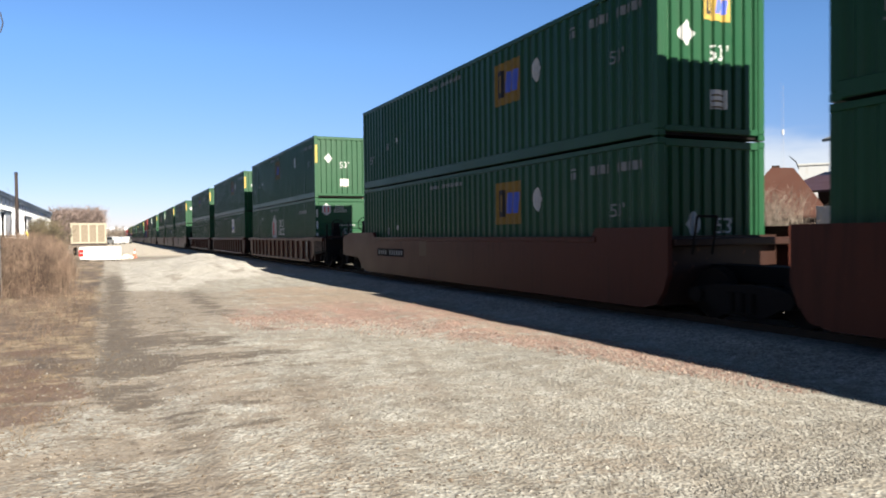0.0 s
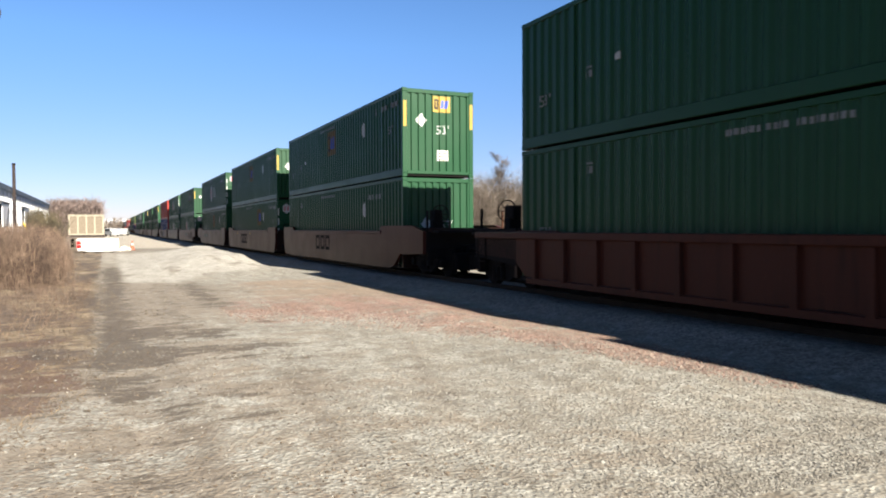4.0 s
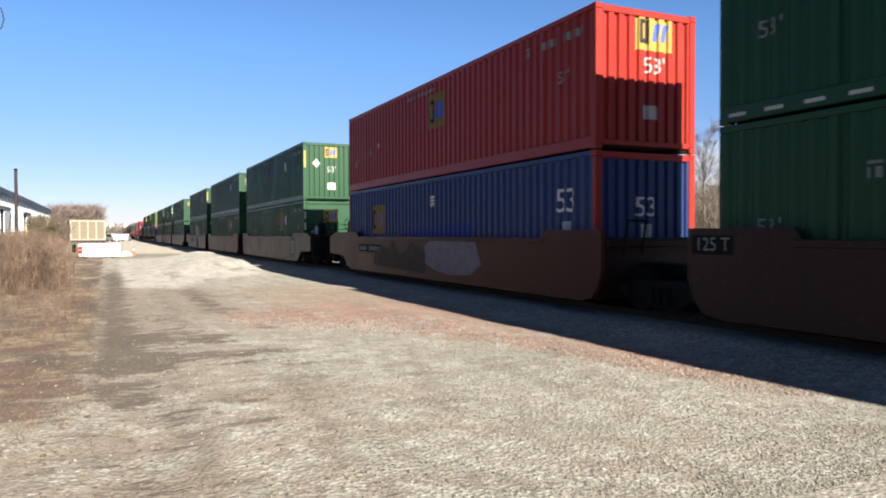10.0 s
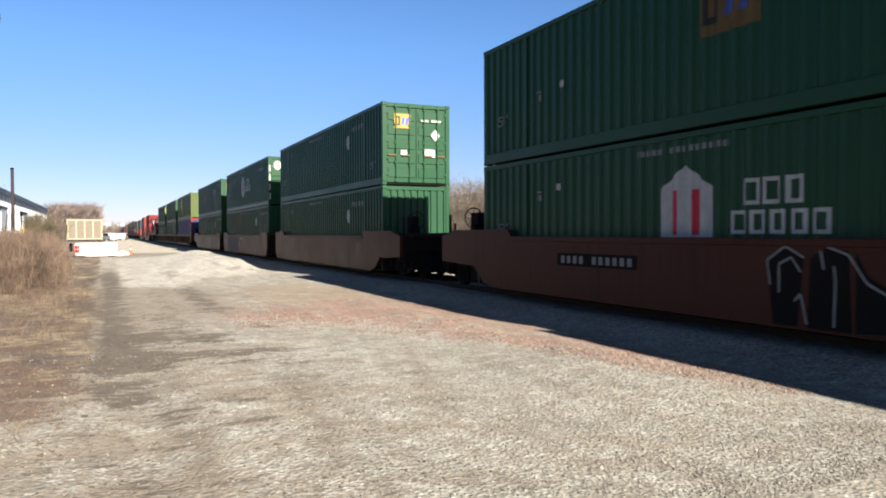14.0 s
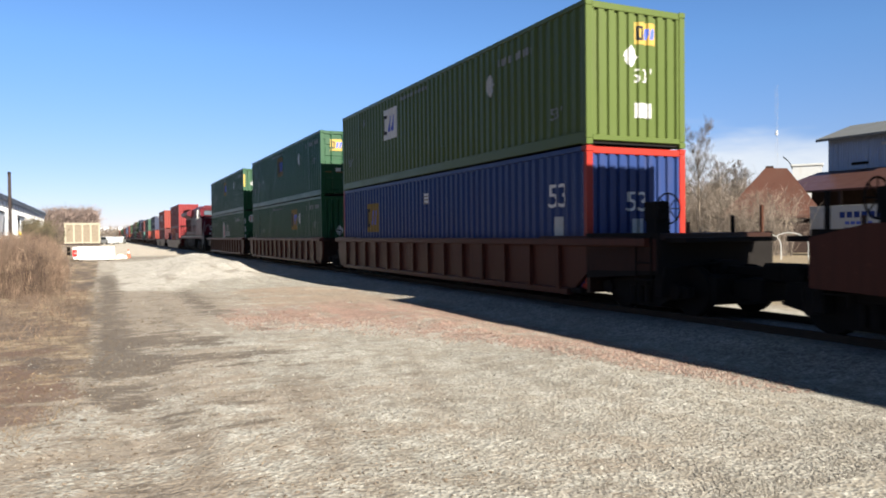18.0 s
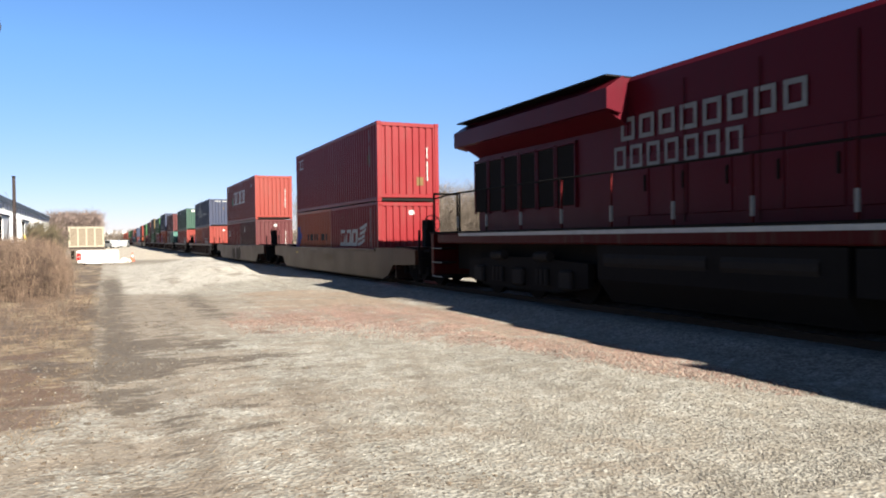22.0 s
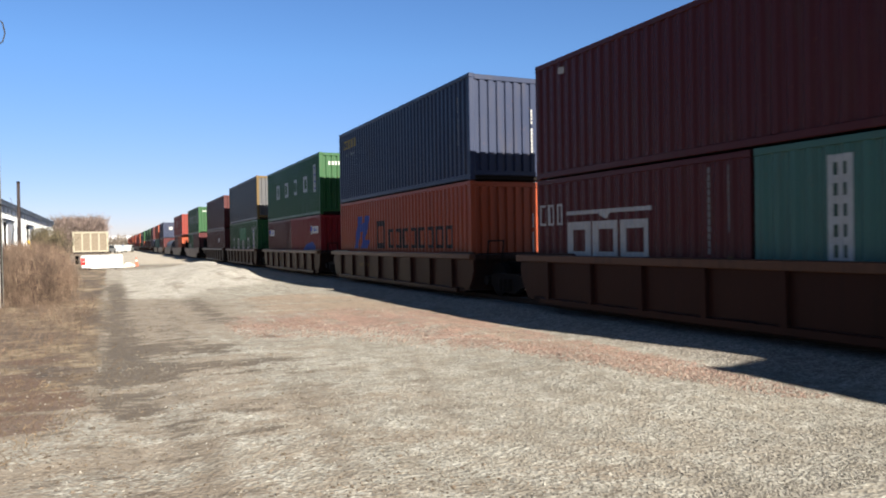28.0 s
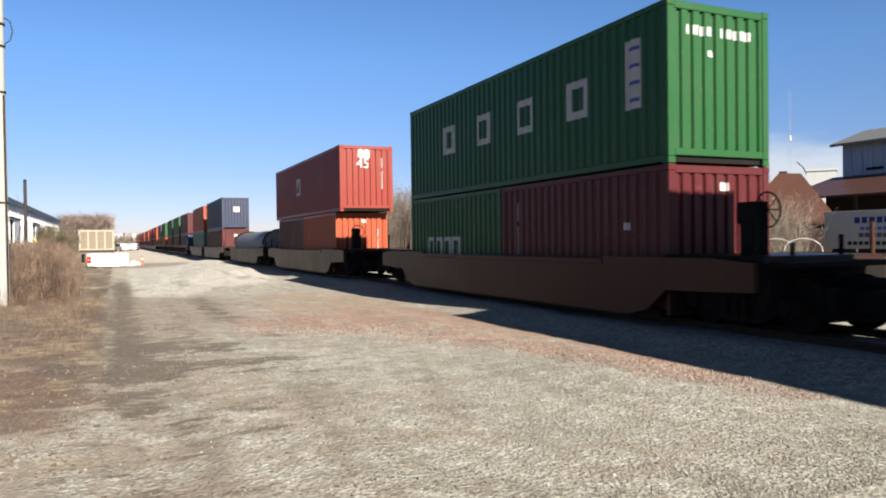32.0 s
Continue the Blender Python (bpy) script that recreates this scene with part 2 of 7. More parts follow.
def letters(words):
    """The faces of some words in the built-in font, one unit high, centred."""
    if words not in TEXTS:
        cu = bpy.data.curves.new("words", "FONT")
        cu.body, cu.align_x, cu.align_y, cu.size, cu.resolution_u = words, "CENTER", "CENTER", 1.0, 3
        ob = new("words", cu)
        me = bpy.data.meshes.new_from_object(ob.evaluated_get(bpy.context.evaluated_depsgraph_get()))
        TEXTS[words] = [[tuple(me.vertices[i].co[:2]) for i in p.vertices] for p in me.polygons]
        bpy.data.objects.remove(ob)
        bpy.data.meshes.remove(me)
    return TEXTS[words]


def rect(s, h, w, t):
    return [(s - w / 2, h - t / 2), (s + w / 2, h - t / 2), (s + w / 2, h + t / 2), (s - w / 2, h + t / 2)]


# ---- the train: containers ----
TRACK_X = 10.08
RAIL_Z = 0.13
SPEED = 18.5
MOVING = []


def ride(ob, u, z=0.0):
    """Puts a thing on the train: u is its place along the train, counted from the camera at the start."""
    ob.matrix_basis = pose(TRACK_X, u, z)
    MOVING.append((ob, u, z))
    return ob


def waves(y0, y1, pitch, deep, flat=0.14, foot=0.36):
    """The outline of a corrugated sheet: pairs of place along it and depth below its crests."""
    n = max(1, round((y1 - y0) / pitch))
    p = (y1 - y0) / n
    out = [(y0, 0.0)]
    for i in range(n):
        a = y0 + i * p
        out += [(a + p * flat, 0.0), (a + p * foot, deep), (a + p * (1 - foot), deep), (a + p * (1 - flat), 0.0)]
    return out + [(y1, 0.0)]


def depth_at(outline, y):
    for (a, da), (b, db) in zip(outline, outline[1:]):
        if a <= y <= b:
            return da + (db - da) * (y - a) / max(1e-6, b - a)
    return 0.0


def sheet(bm, outline, z0, z1, put):
    lo = [bm.verts.new(put(y, d, z0)) for y, d in outline]
    hi = [bm.verts.new(put(y, d, z1)) for y, d in outline]
    for i in range(len(outline) - 1):
        bm.faces.new((lo[i], lo[i + 1], hi[i + 1], hi[i]))


def drape(bm, polys, outline, put, lift=0.006):
    """Paint that follows a corrugated sheet. polys: outlines in (place along the sheet, height)."""
    for p in polys:
        bm.faces.new([bm.verts.new((0, s, h)) for s, h in p])
    ys = [v.co.y for v in bm.verts]
    if not ys:
        return
    lo, hi = min(ys), max(ys)
    for y, _ in outline:
        if lo + 0.002 < y < hi - 0.002:
            bmesh.ops.bisect_plane(bm, geom=bm.verts[:] + bm.edges[:] + bm.faces[:], plane_co=(0, y, 0), plane_no=(0, 1, 0), dist=0.0005)
    for v in bm.verts:
        v.co = put(v.co.y, depth_at(outline, v.co.y) - lift, v.co.z)


def bars(n, w, t, gap, skip=()):
    """A line of writing that cannot be read, as plain bars."""
    out, s = [], -(n * w + (n - 1) * gap) / 2 + w / 2
    for i in range(n):
        if i not in skip:
            out.append(rect(s, 0, w, t))
        s += w + gap
    return out


def hexagon(r, squeeze=0.85):
    return [(r * squeeze * math.sin(k * math.pi / 3), r * math.cos(k * math.pi / 3)) for k in range(6)]


def blocks(n, w, t, gap):
    """Plain hollow slabs of the size of big painted words."""
    out, s = [], -(n * w + (n - 1) * gap) / 2 + w / 2
    for i in range(n):
        bar = min(w, t) * 0.21
        out += [rect(s - w / 2 + bar / 2, 0, bar, t), rect(s + w / 2 - bar / 2, 0, bar, t), rect(s, t / 2 - bar / 2, w - 2 * bar, bar), rect(s, bar / 2 - t / 2, w - 2 * bar, bar)]
        s += w + gap
    return out


def marks(kind):
    """Layers of a painted mark: name, material, outlines as (to the right, up)."""
    if kind in ("gold", "dull", "pale"):
        back = {"gold": "shade_gold", "dull": "dull_gold", "pale": "white"}[kind]
        return [("logo_panel", back, [rect(0, 0, 1.22, 1.02)]),
                ("logo_shape", "black", [rect(-0.46, 0, 0.10, 0.66), rect(-0.24, 0, 0.10, 0.66), rect(-0.35, 0.27, 0.12, 0.12), rect(-0.35, -0.27, 0.12, 0.12)]),
                ("logo_shape", "logo_blue" if kind != "dull" else "stripe_blue",
                 [[(-0.10, -0.25), (0.10, -0.25), (0.20, 0.25), (0.00, 0.25)], [(0.20, -0.25), (0.40, -0.25), (0.50, 0.25), (0.30, 0.25)]])]
    if kind == "star":
        return [("logo_panel", "dull_white", [hexagon(0.80)]),
                ("logo_shape", "logo_red", [rect(-0.24, 0, 0.15, 0.76), rect(0.24, 0, 0.15, 0.76)]),
                ("wordmark", "dull_white", [[(s + 1.75, h + 0.28) for s, h in p] for p in blocks(3, 0.30, 0.40, 0.09)]
                 + [[(s + 1.85, h - 0.18) for s, h in p] for p in blocks(5, 0.28, 0.36, 0.07)])]
    if kind == "diamond":
        return [("placard", "dull_white", [[(0, 0.28), (0.24, 0), (0, -0.28), (-0.24, 0)]])]
    if kind == "53":
        return [("size_mark", "faint", [[(s * 0.52, h * 0.52) for s, h in p] for p in letters("53'")])]
    if kind == "53s":
        return [("size_mark", "faint", [[(s * 0.36, h * 0.36) for s, h in p] for p in letters("53'")])]
    if kind == "53big":
        return [("size_mark", "white", [[(s * 0.72, h * 0.72) for s, h in p] for p in letters("53")]), ("notice", "dull_white", [rect(0, -0.62, 0.34, 0.40)])]
    if kind == "45":
        return [("size_mark", "white", [[(s * 0.6, h * 0.6) for s, h in p] for p in letters("45")])]
    if kind == "plate":
        return [("notice", "white", [rect(0, 0, 0.36, 0.32)]), ("notice_text", "dull_gold", [rect(0, 0.07 - 0.10 * k, 0.26, 0.03) for k in range(3)])]
    if kind == "smallplate":
        return [("notice", "dull_white", [rect(0, 0, 0.20, 0.14)])]
    if kind == "id":
        return [("serial_mark", "faint", bars(10, 0.11, 0.17, 0.05, (4,)))]
    if kind == "line":
        return [("warning_line", "faint", bars(22, 0.07, 0.10, 0.03, (7, 12)))]
    if kind == "code":
        return [("code_mark", "faint", [rect(0, 0.07, 0.22, 0.04), rect(-0.07, -0.06, 0.07, 0.14), rect(0.07, -0.06, 0.07, 0.14)])]
    if kind == "hmm":
        return [("wordmark", "dull_white", [[(s + h * 0.18, h) for s, h in p] for p in blocks(3, 0.66, 0.66, 0.12)]),
                ("logo_shape", "dull_white", [[(1.2 + k * 0.08, k * 0.20 - 0.33), (1.75 + k * 0.10, k * 0.20 - 0.24), (1.95 + k * 0.11, k * 0.20 - 0.16), (1.97 + k * 0.11, k * 0.20 - 0.04), (1.6 + k * 0.10, k * 0.20 - 0.14), (1.23 + k * 0.08, k * 0.20 - 0.21)] for k in range(4)])]
    if kind == "roofed":
        return [("wordmark", "dull_white", [[(s, h - 0.12) for s, h in p] for p in blocks(3, 0.80, 0.78, 0.08)]
                 + [[(-1.35, 0.42), (-0.2, 0.42), (0, 0.30), (0.2, 0.42), (1.35, 0.42), (1.35, 0.50), (-1.35, 0.50)]])]
    if kind == "wide_words":
        return [("wordmark", "white", blocks(7, 0.56, 0.92, 0.16)), ("logo_shape", "fresh_green", [[(-3.3, -0.45), (-2.75, -0.45), (-3.0, 0.45)]])]
    if kind == "four_words":
        return [("wordmark", "dull_white", blocks(4, 0.76, 0.80, 1.39))]
    if kind == "four_close":
        return [("wordmark", "dull_white", blocks(4, 0.50, 0.66, 0.10))]
    if kind == "column":
        return [("side_panel_mark", "dull_white", [rect(0, 0, 0.46, 1.3)]), ("column_text", "stripe_blue", [rect(0, 0.48 - 0.32 * k, 0.30, 0.07) for k in range(4)])]
    if kind == "teal_column":
        return [("side_panel_mark", "dull_white", [rect(0, 0, 0.36, 1.5)]), ("column_text", "sea_green", [k for i in range(5) for k in ([rect(p, 0.56 - 0.28 * i, 0.05, 0.17) for p in (-0.08, 0.08)])])]
    if kind == "sea_words":
        return [("wordmark", "black", [[(s + 0.3, h) for s, h in p] for p in bars(9, 0.26, 0.30, 0.13, (5,))]), ("logo_shape", "stripe_blue", [[(-3.7, -0.45), (-3.2, -0.5), (-2.6, 0.0), (-2.9, 0.55), (-3.4, 0.5)]])]
    if kind == "cai":
        return [("wordmark", "dull_white", blocks(3, 0.24, 0.46, 0.08))]
    if kind == "gold_word":
        return [("wordmark", "gold", blocks(5, 0.26, 0.34, 0.05)), ("serial_mark", "faint", [[(p, q - 0.42) for p, q in k] for k in bars(11, 0.07, 0.10, 0.03, (4,))])]
    if kind == "tex":
        return [("wordmark", "white", blocks(3, 0.26, 0.36, 0.06))]
    if kind == "wing":
        return [("logo_shape", "dull_white", [[(-1.1 + 0.28 * k, 0.30), (0.30 + 0.2 * k, 0.55 + 0.22 * k), (0.42 + 0.16 * k, 0.72 + 0.2 * k), (-0.86 + 0.28 * k, 0.34)] for k in range(5)]),
                ("wordmark", "dull_white", [[(s, h) for s, h in p] for p in blocks(11, 0.24, 0.38, 0.08)] + [[(s + 0.2, h - 0.42) for s, h in p] for p in bars(11, 0.15, 0.20, 0.07, (3,))]),
                ("address_mark", "dull_white", [[(s + 4.2, h - 0.3) for s, h in p] for p in bars(14, 0.13, 0.17, 0.06, (3, 10))])]
    if kind == "bay":
        return [("logo_shape", "logo_blue", [rect(-0.3, 0, 0.3, 0.4)]), ("wordmark", "white", bars(4, 0.13, 0.3, 0.05))]
    if kind == "wave":
        return [("logo_shape", "stripe_blue", [[(-1.9, -0.5), (1.6, -0.35), (2.1, 0.1), (1.5, 0.35), (0.3, 0.2), (-0.4, -0.1)]])]
    if kind == "label":
        return [("notice", "white", [rect(0, 0, 0.95, 0.34)]), ("notice_text", "logo_blue", bars(6, 0.09, 0.16, 0.04)), ("logo_shape", "dull_white", [rect(-0.74, 0, 0.36, 0.44)]), ("logo_shape", "logo_blue", [rect(-0.74, 0.05, 0.26, 0.22)])]
    if kind == "big_sea":
        return [("wordmark", "black", [[(a + 2.15, h - 0.12) for a, h in p] for p in blocks(1, 0.95, 1.0, 0.0)] + [[(a + 5.6, h - 0.27) for a, h in p] for p in blocks(8, 0.52, 0.66, 0.16)]), ("logo_shape", "stripe_blue", [[(a * 1.25, h) for a, h in p] for p in [[(-0.75, -0.62), (-0.4, -0.62), (0.05, 0.62), (-0.35, 0.62)], [(-0.1, -0.62), (0.55, -0.62), (0.7, -0.3), (0.3, -0.3), (0.75, 0.62), (0.35, 0.62), (0.02, -0.28)], [(-0.5, -0.05), (-0.2, 0.3), (0.62, 0.45), (0.6, 0.1)]]])]
    if kind == "respray":
        return [("repaint_patch", "overspray", [[(-2.9, -0.45), (2.9, -0.45), (2.8, 0.62), (1.0, 0.5), (-1.2, 0.42), (-2.6, 0.2)]])]
    if kind == "serials":
        return [("serial_mark", "faint", [rect(x, 0.75 - 0.12 * k, 0.035, 0.10) for x in (-0.22, 0.22) for k in range(9 if x > 0 else 12)]), ("notice", "dull_gold", [rect(0.22, -0.72, 0.14, 0.14)])]
    if kind == "patch":
        return [("repair_patch", "fresh_green", [rect(0, 0, 2.6, 0.9)])]
    if kind == "stamp":
        return [("notice", "dull_gold", [rect(0, 0, 0.30, 0.34)])]
    if kind == "mark20":
        return [("serial_mark", "faint", [rect(0, 0.62 - 0.115 * k, 0.05, 0.095) for k in range(12) if k != 4])]
    if kind == "sprayed":
        return [("logo_shape", "dull_white", [rect(0, 0, 0.9, 0.9)]), ("logo_shape", "rust_red", [[(-0.3, -0.3), (0.3, -0.3), (0.0, 0.35)]])]
    return []


# A short name for the paint, for labels.
PAINT_WORDS = {"green": "dark green", "lime": "olive green", "red": "bright red", "blue": "blue", "crimson": "crimson red", "rust_red": "rust red",
               "maroon": "maroon", "brown": "brown", "orange": "orange", "navy": "navy blue", "teal": "teal", "grey": "weathered grey",
               "deep_green": "deep green", "sea_green": "sea green"}


def container(u, z, size, colour, end="ribs", side=(), front=(), posts=None, rich=True, words=""):
    """A freight container. size: 53, 45, 40 or 20 feet and its height; end: ribs, slats or doors, on the end that leads."""
    feet, H = size
    L = {53: 16.15, 45: 13.72, 40: 12.19, 20: 6.06}[feet]
    W = 2.591 if feet == 53 else 2.438
    w, l = W / 2, L / 2
    posts = posts or colour
    label = "%s corrugated container, %d feet%s" % (PAINT_WORDS[colour], feet, words)
    c = ride(thing("freight_container", label, "container", "containers on the train"), u, z)
    low = 0.27 if feet == 53 else 0.16
    top = 0.11
    pitch, deep = (0.305, 0.046) if feet == 53 else (0.278, 0.036)
    key = (feet, H)
    line = waves(-l + 0.12, l - 0.12, pitch, deep)

    def near(y, d, h):
        return (-w + 0.012 + d, y, h)

    def far(y, d, h):
        return (w - 0.012 - d, y, h)

    part("side_wall", ("side_wall", key, 0), lambda b: sheet(b, line, low, H - top, near), colour, c)
    part("side_wall", ("side_wall", key, 1), lambda b: sheet(b, line, low, H - top, far), colour, c)
    part("roof", ("roof", key), lambda b: box(b, -w + 0.05, w - 0.05, -l + 0.1, l - 0.1, H - 0.05, H - 0.012), colour, c)
    part("underframe", ("underframe", key), lambda b: box(b, -w + 0.05, w - 0.05, -l + 0.08, l - 0.08, 0.03, 0.15), "soot", c)
    for sx in (-1, 1):
        part("top_rail", ("top_rail", key, sx), lambda b: box(b, sx * w, sx * (w - 0.06), -l + 0.09, l - 0.09, H - top, H - 0.004, 0.01), colour, c)
        part("bottom_rail", ("bottom_rail", key, sx), lambda b: box(b, sx * w, sx * (w - 0.05), -l + 0.09, l - 0.09, 0.03, low, 0.012), colour, c)
        for sy in (-1, 1):
            part("corner_post", ("corner_post", key, sx, sy), lambda b: box(b, sx * (w - 0.001), sx * (w - 0.16), sy * l, sy * (l - 0.12), 0.12, H - 0.12, 0.012), posts, c)
            for zc in (0.0, H - 0.118):
                part("corner_casting", ("corner_casting", key, sx, sy, zc), lambda b: casting(b, sx, sy, w, l, zc), posts, c)
            if feet == 53:
                part("stacking_post", ("stacking_post", key, sx, sy), lambda b: box(b, sx * (w - 0.001), sx * (w - 0.06), sy * 6.02, sy * 6.17, low, H - 0.10, 0.012), colour, c)
    for sy in (-1, 1):
        part("end_header", ("end_header", key, sy), lambda b: box(b, -w + 0.16, w - 0.16, sy * (l - 0.005), sy * (l - 0.10), H - 0.16, H - 0.02, 0.012), posts, c)
        part("end_sill", ("end_sill", key, sy), lambda b: box(b, -w + 0.16, w - 0.16, sy * (l - 0.005), sy * (l - 0.10), 0.09 if feet == 53 else 0.14, 0.20 if feet == 53 else 0.27, 0.012), posts, c)
    e_line = waves(-w + 0.15, w - 0.15, 0.262, 0.055, 0.27, 0.36)

    def lead(x, d, h):
        return (x, -l + 0.025 + d, h)

    def trail(x, d, h):
        return (x, l - 0.025 - d, h)

    part("end_wall", ("end_wall", key, "far"), lambda b: sheet(b, e_line, 0.17, H - 0.14, trail), colour, c)
    if end == "ribs":
        part("end_wall", ("end_wall", key, "near"), lambda b: sheet(b, e_line, 0.17, H - 0.14, lead), colour, c)
    elif end == "slats":
        e_line = [(-w, 0.0), (w, 0.0)]
        part("end_wall", ("end_wall", key, "slats"), lambda b: box(b, -w + 0.15, w - 0.15, -l + 0.05, -l + 0.09, 0.17, H - 0.14), colour, c)
        part("upper_panel", ("upper_panel", key), lambda b: box(b, -w + 0.17, w - 0.17, -l + 0.015, -l + 0.052, H * 0.60, H - 0.20, 0.015), colour, c)
        for i in range(5):
            part("pressed_step", ("pressed_step", key), lambda b: prism(b, [(-l + 0.052, 0), (-l + 0.005, 0.05), (-l + 0.005, 0.20), (-l + 0.052, 0.25)], "x", -w + 0.17, w - 0.17), colour, c, at=pose(0, 0, 0.24 + 0.30 * i))
        for sx in (-1, 1):
            for h in (0.35, 0.9, 1.45, 2.0):
                part("reflective_strip", ("reflective_strip", key, sx), lambda b: box(b, sx * (w - 0.05), sx * (w - 0.13), -l - 0.004, -l + 0.01, 0, 0.36), "dull_white", c, at=pose(0, 0, h))
    else:
        e_line = [(-w, 0.0), (w, 0.0)]
        for sx in (-1, 1):
            d = part("door", ("door", key, sx), lambda b: door_leaf(b, sx, w, l, H), colour, c)
            for h in (0.22, 0.72, 1.22, 1.72, 2.22):
                part("door_panel", ("door_panel", key, sx, h), lambda b: door_panel(b, sx, w, l, h), colour, d)
            for h in (0.35, 0.9, 1.5, H - 0.4):
                part("hinge", ("door_hinge", key, sx, h), lambda b: door_hinge(b, sx, w, l, h), colour, d)
            for x in (0.28, 0.80):
                part("lock_rod", ("lock_rod", key, sx, x), lambda b: lock_rod(b, sx * x, l, H), colour, d)
                part("rod_handle", ("rod_handle", key, sx, x), lambda b: box(b, sx * x, sx * (x + 0.30), -l - 0.05, -l - 0.02, 1.02, 1.07, 0.006), "dull_gold", d)
    layer = 0
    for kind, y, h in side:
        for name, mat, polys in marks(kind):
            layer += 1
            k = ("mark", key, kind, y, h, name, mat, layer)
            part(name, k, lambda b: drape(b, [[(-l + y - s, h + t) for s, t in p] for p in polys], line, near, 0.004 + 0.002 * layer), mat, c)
    layer = 0
    for kind, x, h, s in front:
        if kind == "strips":
            for sx in (-1, 1):
                part("reflective_strip", ("yellow_strip", key, sx, h), lambda b: box(b, sx * (w - 0.03), sx * (w - 0.14), -l - 0.005, -l + 0.01, h - 0.42, h + 0.42), "gold", c)
            continue
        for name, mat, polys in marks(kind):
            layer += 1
            # sunlight painted in: end marks take lighter copies of the side colours
            mat = {"shade_gold": "gold", "faint": "dull_white"}.get(mat, mat)
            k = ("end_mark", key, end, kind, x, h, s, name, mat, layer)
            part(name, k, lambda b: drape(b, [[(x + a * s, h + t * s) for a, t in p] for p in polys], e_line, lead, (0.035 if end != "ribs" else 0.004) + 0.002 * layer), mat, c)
    return c


def casting(bm, sx, sy, w, l, zc):
    box(bm, sx * (w + 0.003), sx * (w - 0.162), sy * (l + 0.003), sy * (l - 0.178), zc, zc + 0.118, 0.01)


def door_leaf(bm, sx, w, l, H):
    box(bm, sx * 0.012, sx * (w - 0.165), -l + 0.05, -l + 0.09, 0.20, H - 0.17)


def door_panel(bm, sx, w, l, h):
    box(bm, sx * 0.072, sx * (w - 0.215), -l + 0.02, -l + 0.055, h + 0.05, h + 0.40, 0.012)


def door_hinge(bm, sx, w, l, h):
    box(bm, sx * (w - 0.225), sx * (w - 0.105), -l - 0.004, -l + 0.05, h, h + 0.10, 0.006)


def lock_rod(bm, x, l, H):
    rod(bm, (x, -l - 0.02, 0.10), (x, -l - 0.02, H - 0.06), 0.022, 8)
    for h in (0.16, 0.8, 1.5, 2.1, H - 0.14):
        box(bm, x - 0.05, x + 0.05, -l - 0.045, -l + 0.02, h - 0.03, h + 0.03)


# ---- the train: well cars ----
def side_shape(l, a, b, z0, z1, kind):
    """The outline of a well's side. a, b: the ends, c for coupled (long) or j for joined (short)."""
    up = 0.18 if kind == "smooth" and z1 > 1.4 else 0.06

    def end(sy, how):
        if how == "c":
            return [(sy * (l - 0.9), z0), (sy * (l - 0.35), z0 + 0.12), (sy * (l + 0.15), z0 + 0.50), (sy * (l + 1.0), z0 + 0.52), (sy * (l + 2.05), z0 + 0.56), (sy * (l + 2.05), z1), (sy * (l + 1.2), z1 + up)]
        return [(sy * (l - 0.25), z0), (sy * (l + 0.10), z0 + 0.08), (sy * (l + 0.28), z0 + 0.30), (sy * (l + 0.40), z0 + 0.60), (sy * (l + 0.40), z1 + up)]
    right = end(1, b) + [(l - 1.6, z1 + up), (l - 1.75, z1)]
    left = end(-1, a) + [(-(l - 1.6), z1 + up), (-(l - 1.75), z1)]
    return right + left[::-1]


def truck(car, y, mat="soot"):
    """A two-axle truck under a car's end."""
    t = part("truck", ("truck_bolster",), lambda b: box(b, -1.0, 1.0, -0.2, 0.2, 0.40, 0.72, 0.04), mat, car, at=pose(0, y, 0))
    for sx in (-1, 1):
        part("side_frame", ("side_frame", sx), lambda b: truck_side(b, sx), mat, t)
    for sy in (-1, 1):
        part("wheelset", ("wheelset", sy), lambda b: wheelset(b, sy), "soot", t)
    return t


def truck_side(bm, sx):
    x0, x1 = sx * 0.95, sx * 1.10
    prism(bm, [(-1.15, 0.62), (-1.15, 0.46), (-0.75, 0.42), (-0.42, 0.26), (0.42, 0.26), (0.75, 0.42), (1.15, 0.46), (1.15, 0.62), (0.55, 0.74), (-0.55, 0.74)], "x", x0, x1)
    for y in (-0.9, 0.9):
        rod(bm, (x0, y, 0.55), (sx * 1.18, y, 0.55), 0.13, 10)
    for y in (-0.2, 0, 0.2):
        rod(bm, (sx * 1.12, y, 0.32), (sx * 1.12, y, 0.62), 0.075, 8)


def wheelset(bm, sy):
    y, r = sy * 0.9, 0.42
    for sx in (-1, 1):
        rod(bm, (sx * 0.66, y, RAIL_Z + r), (sx * 0.79, y, RAIL_Z + r), r, 28)
        rod(bm, (sx * 0.63, y, RAIL_Z + r), (sx * 0.67, y, RAIL_Z + r), r + 0.025, 28)
    rod(bm, (-1.1, y, RAIL_Z + r), (1.1, y, RAIL_Z + r), 0.08, 10)


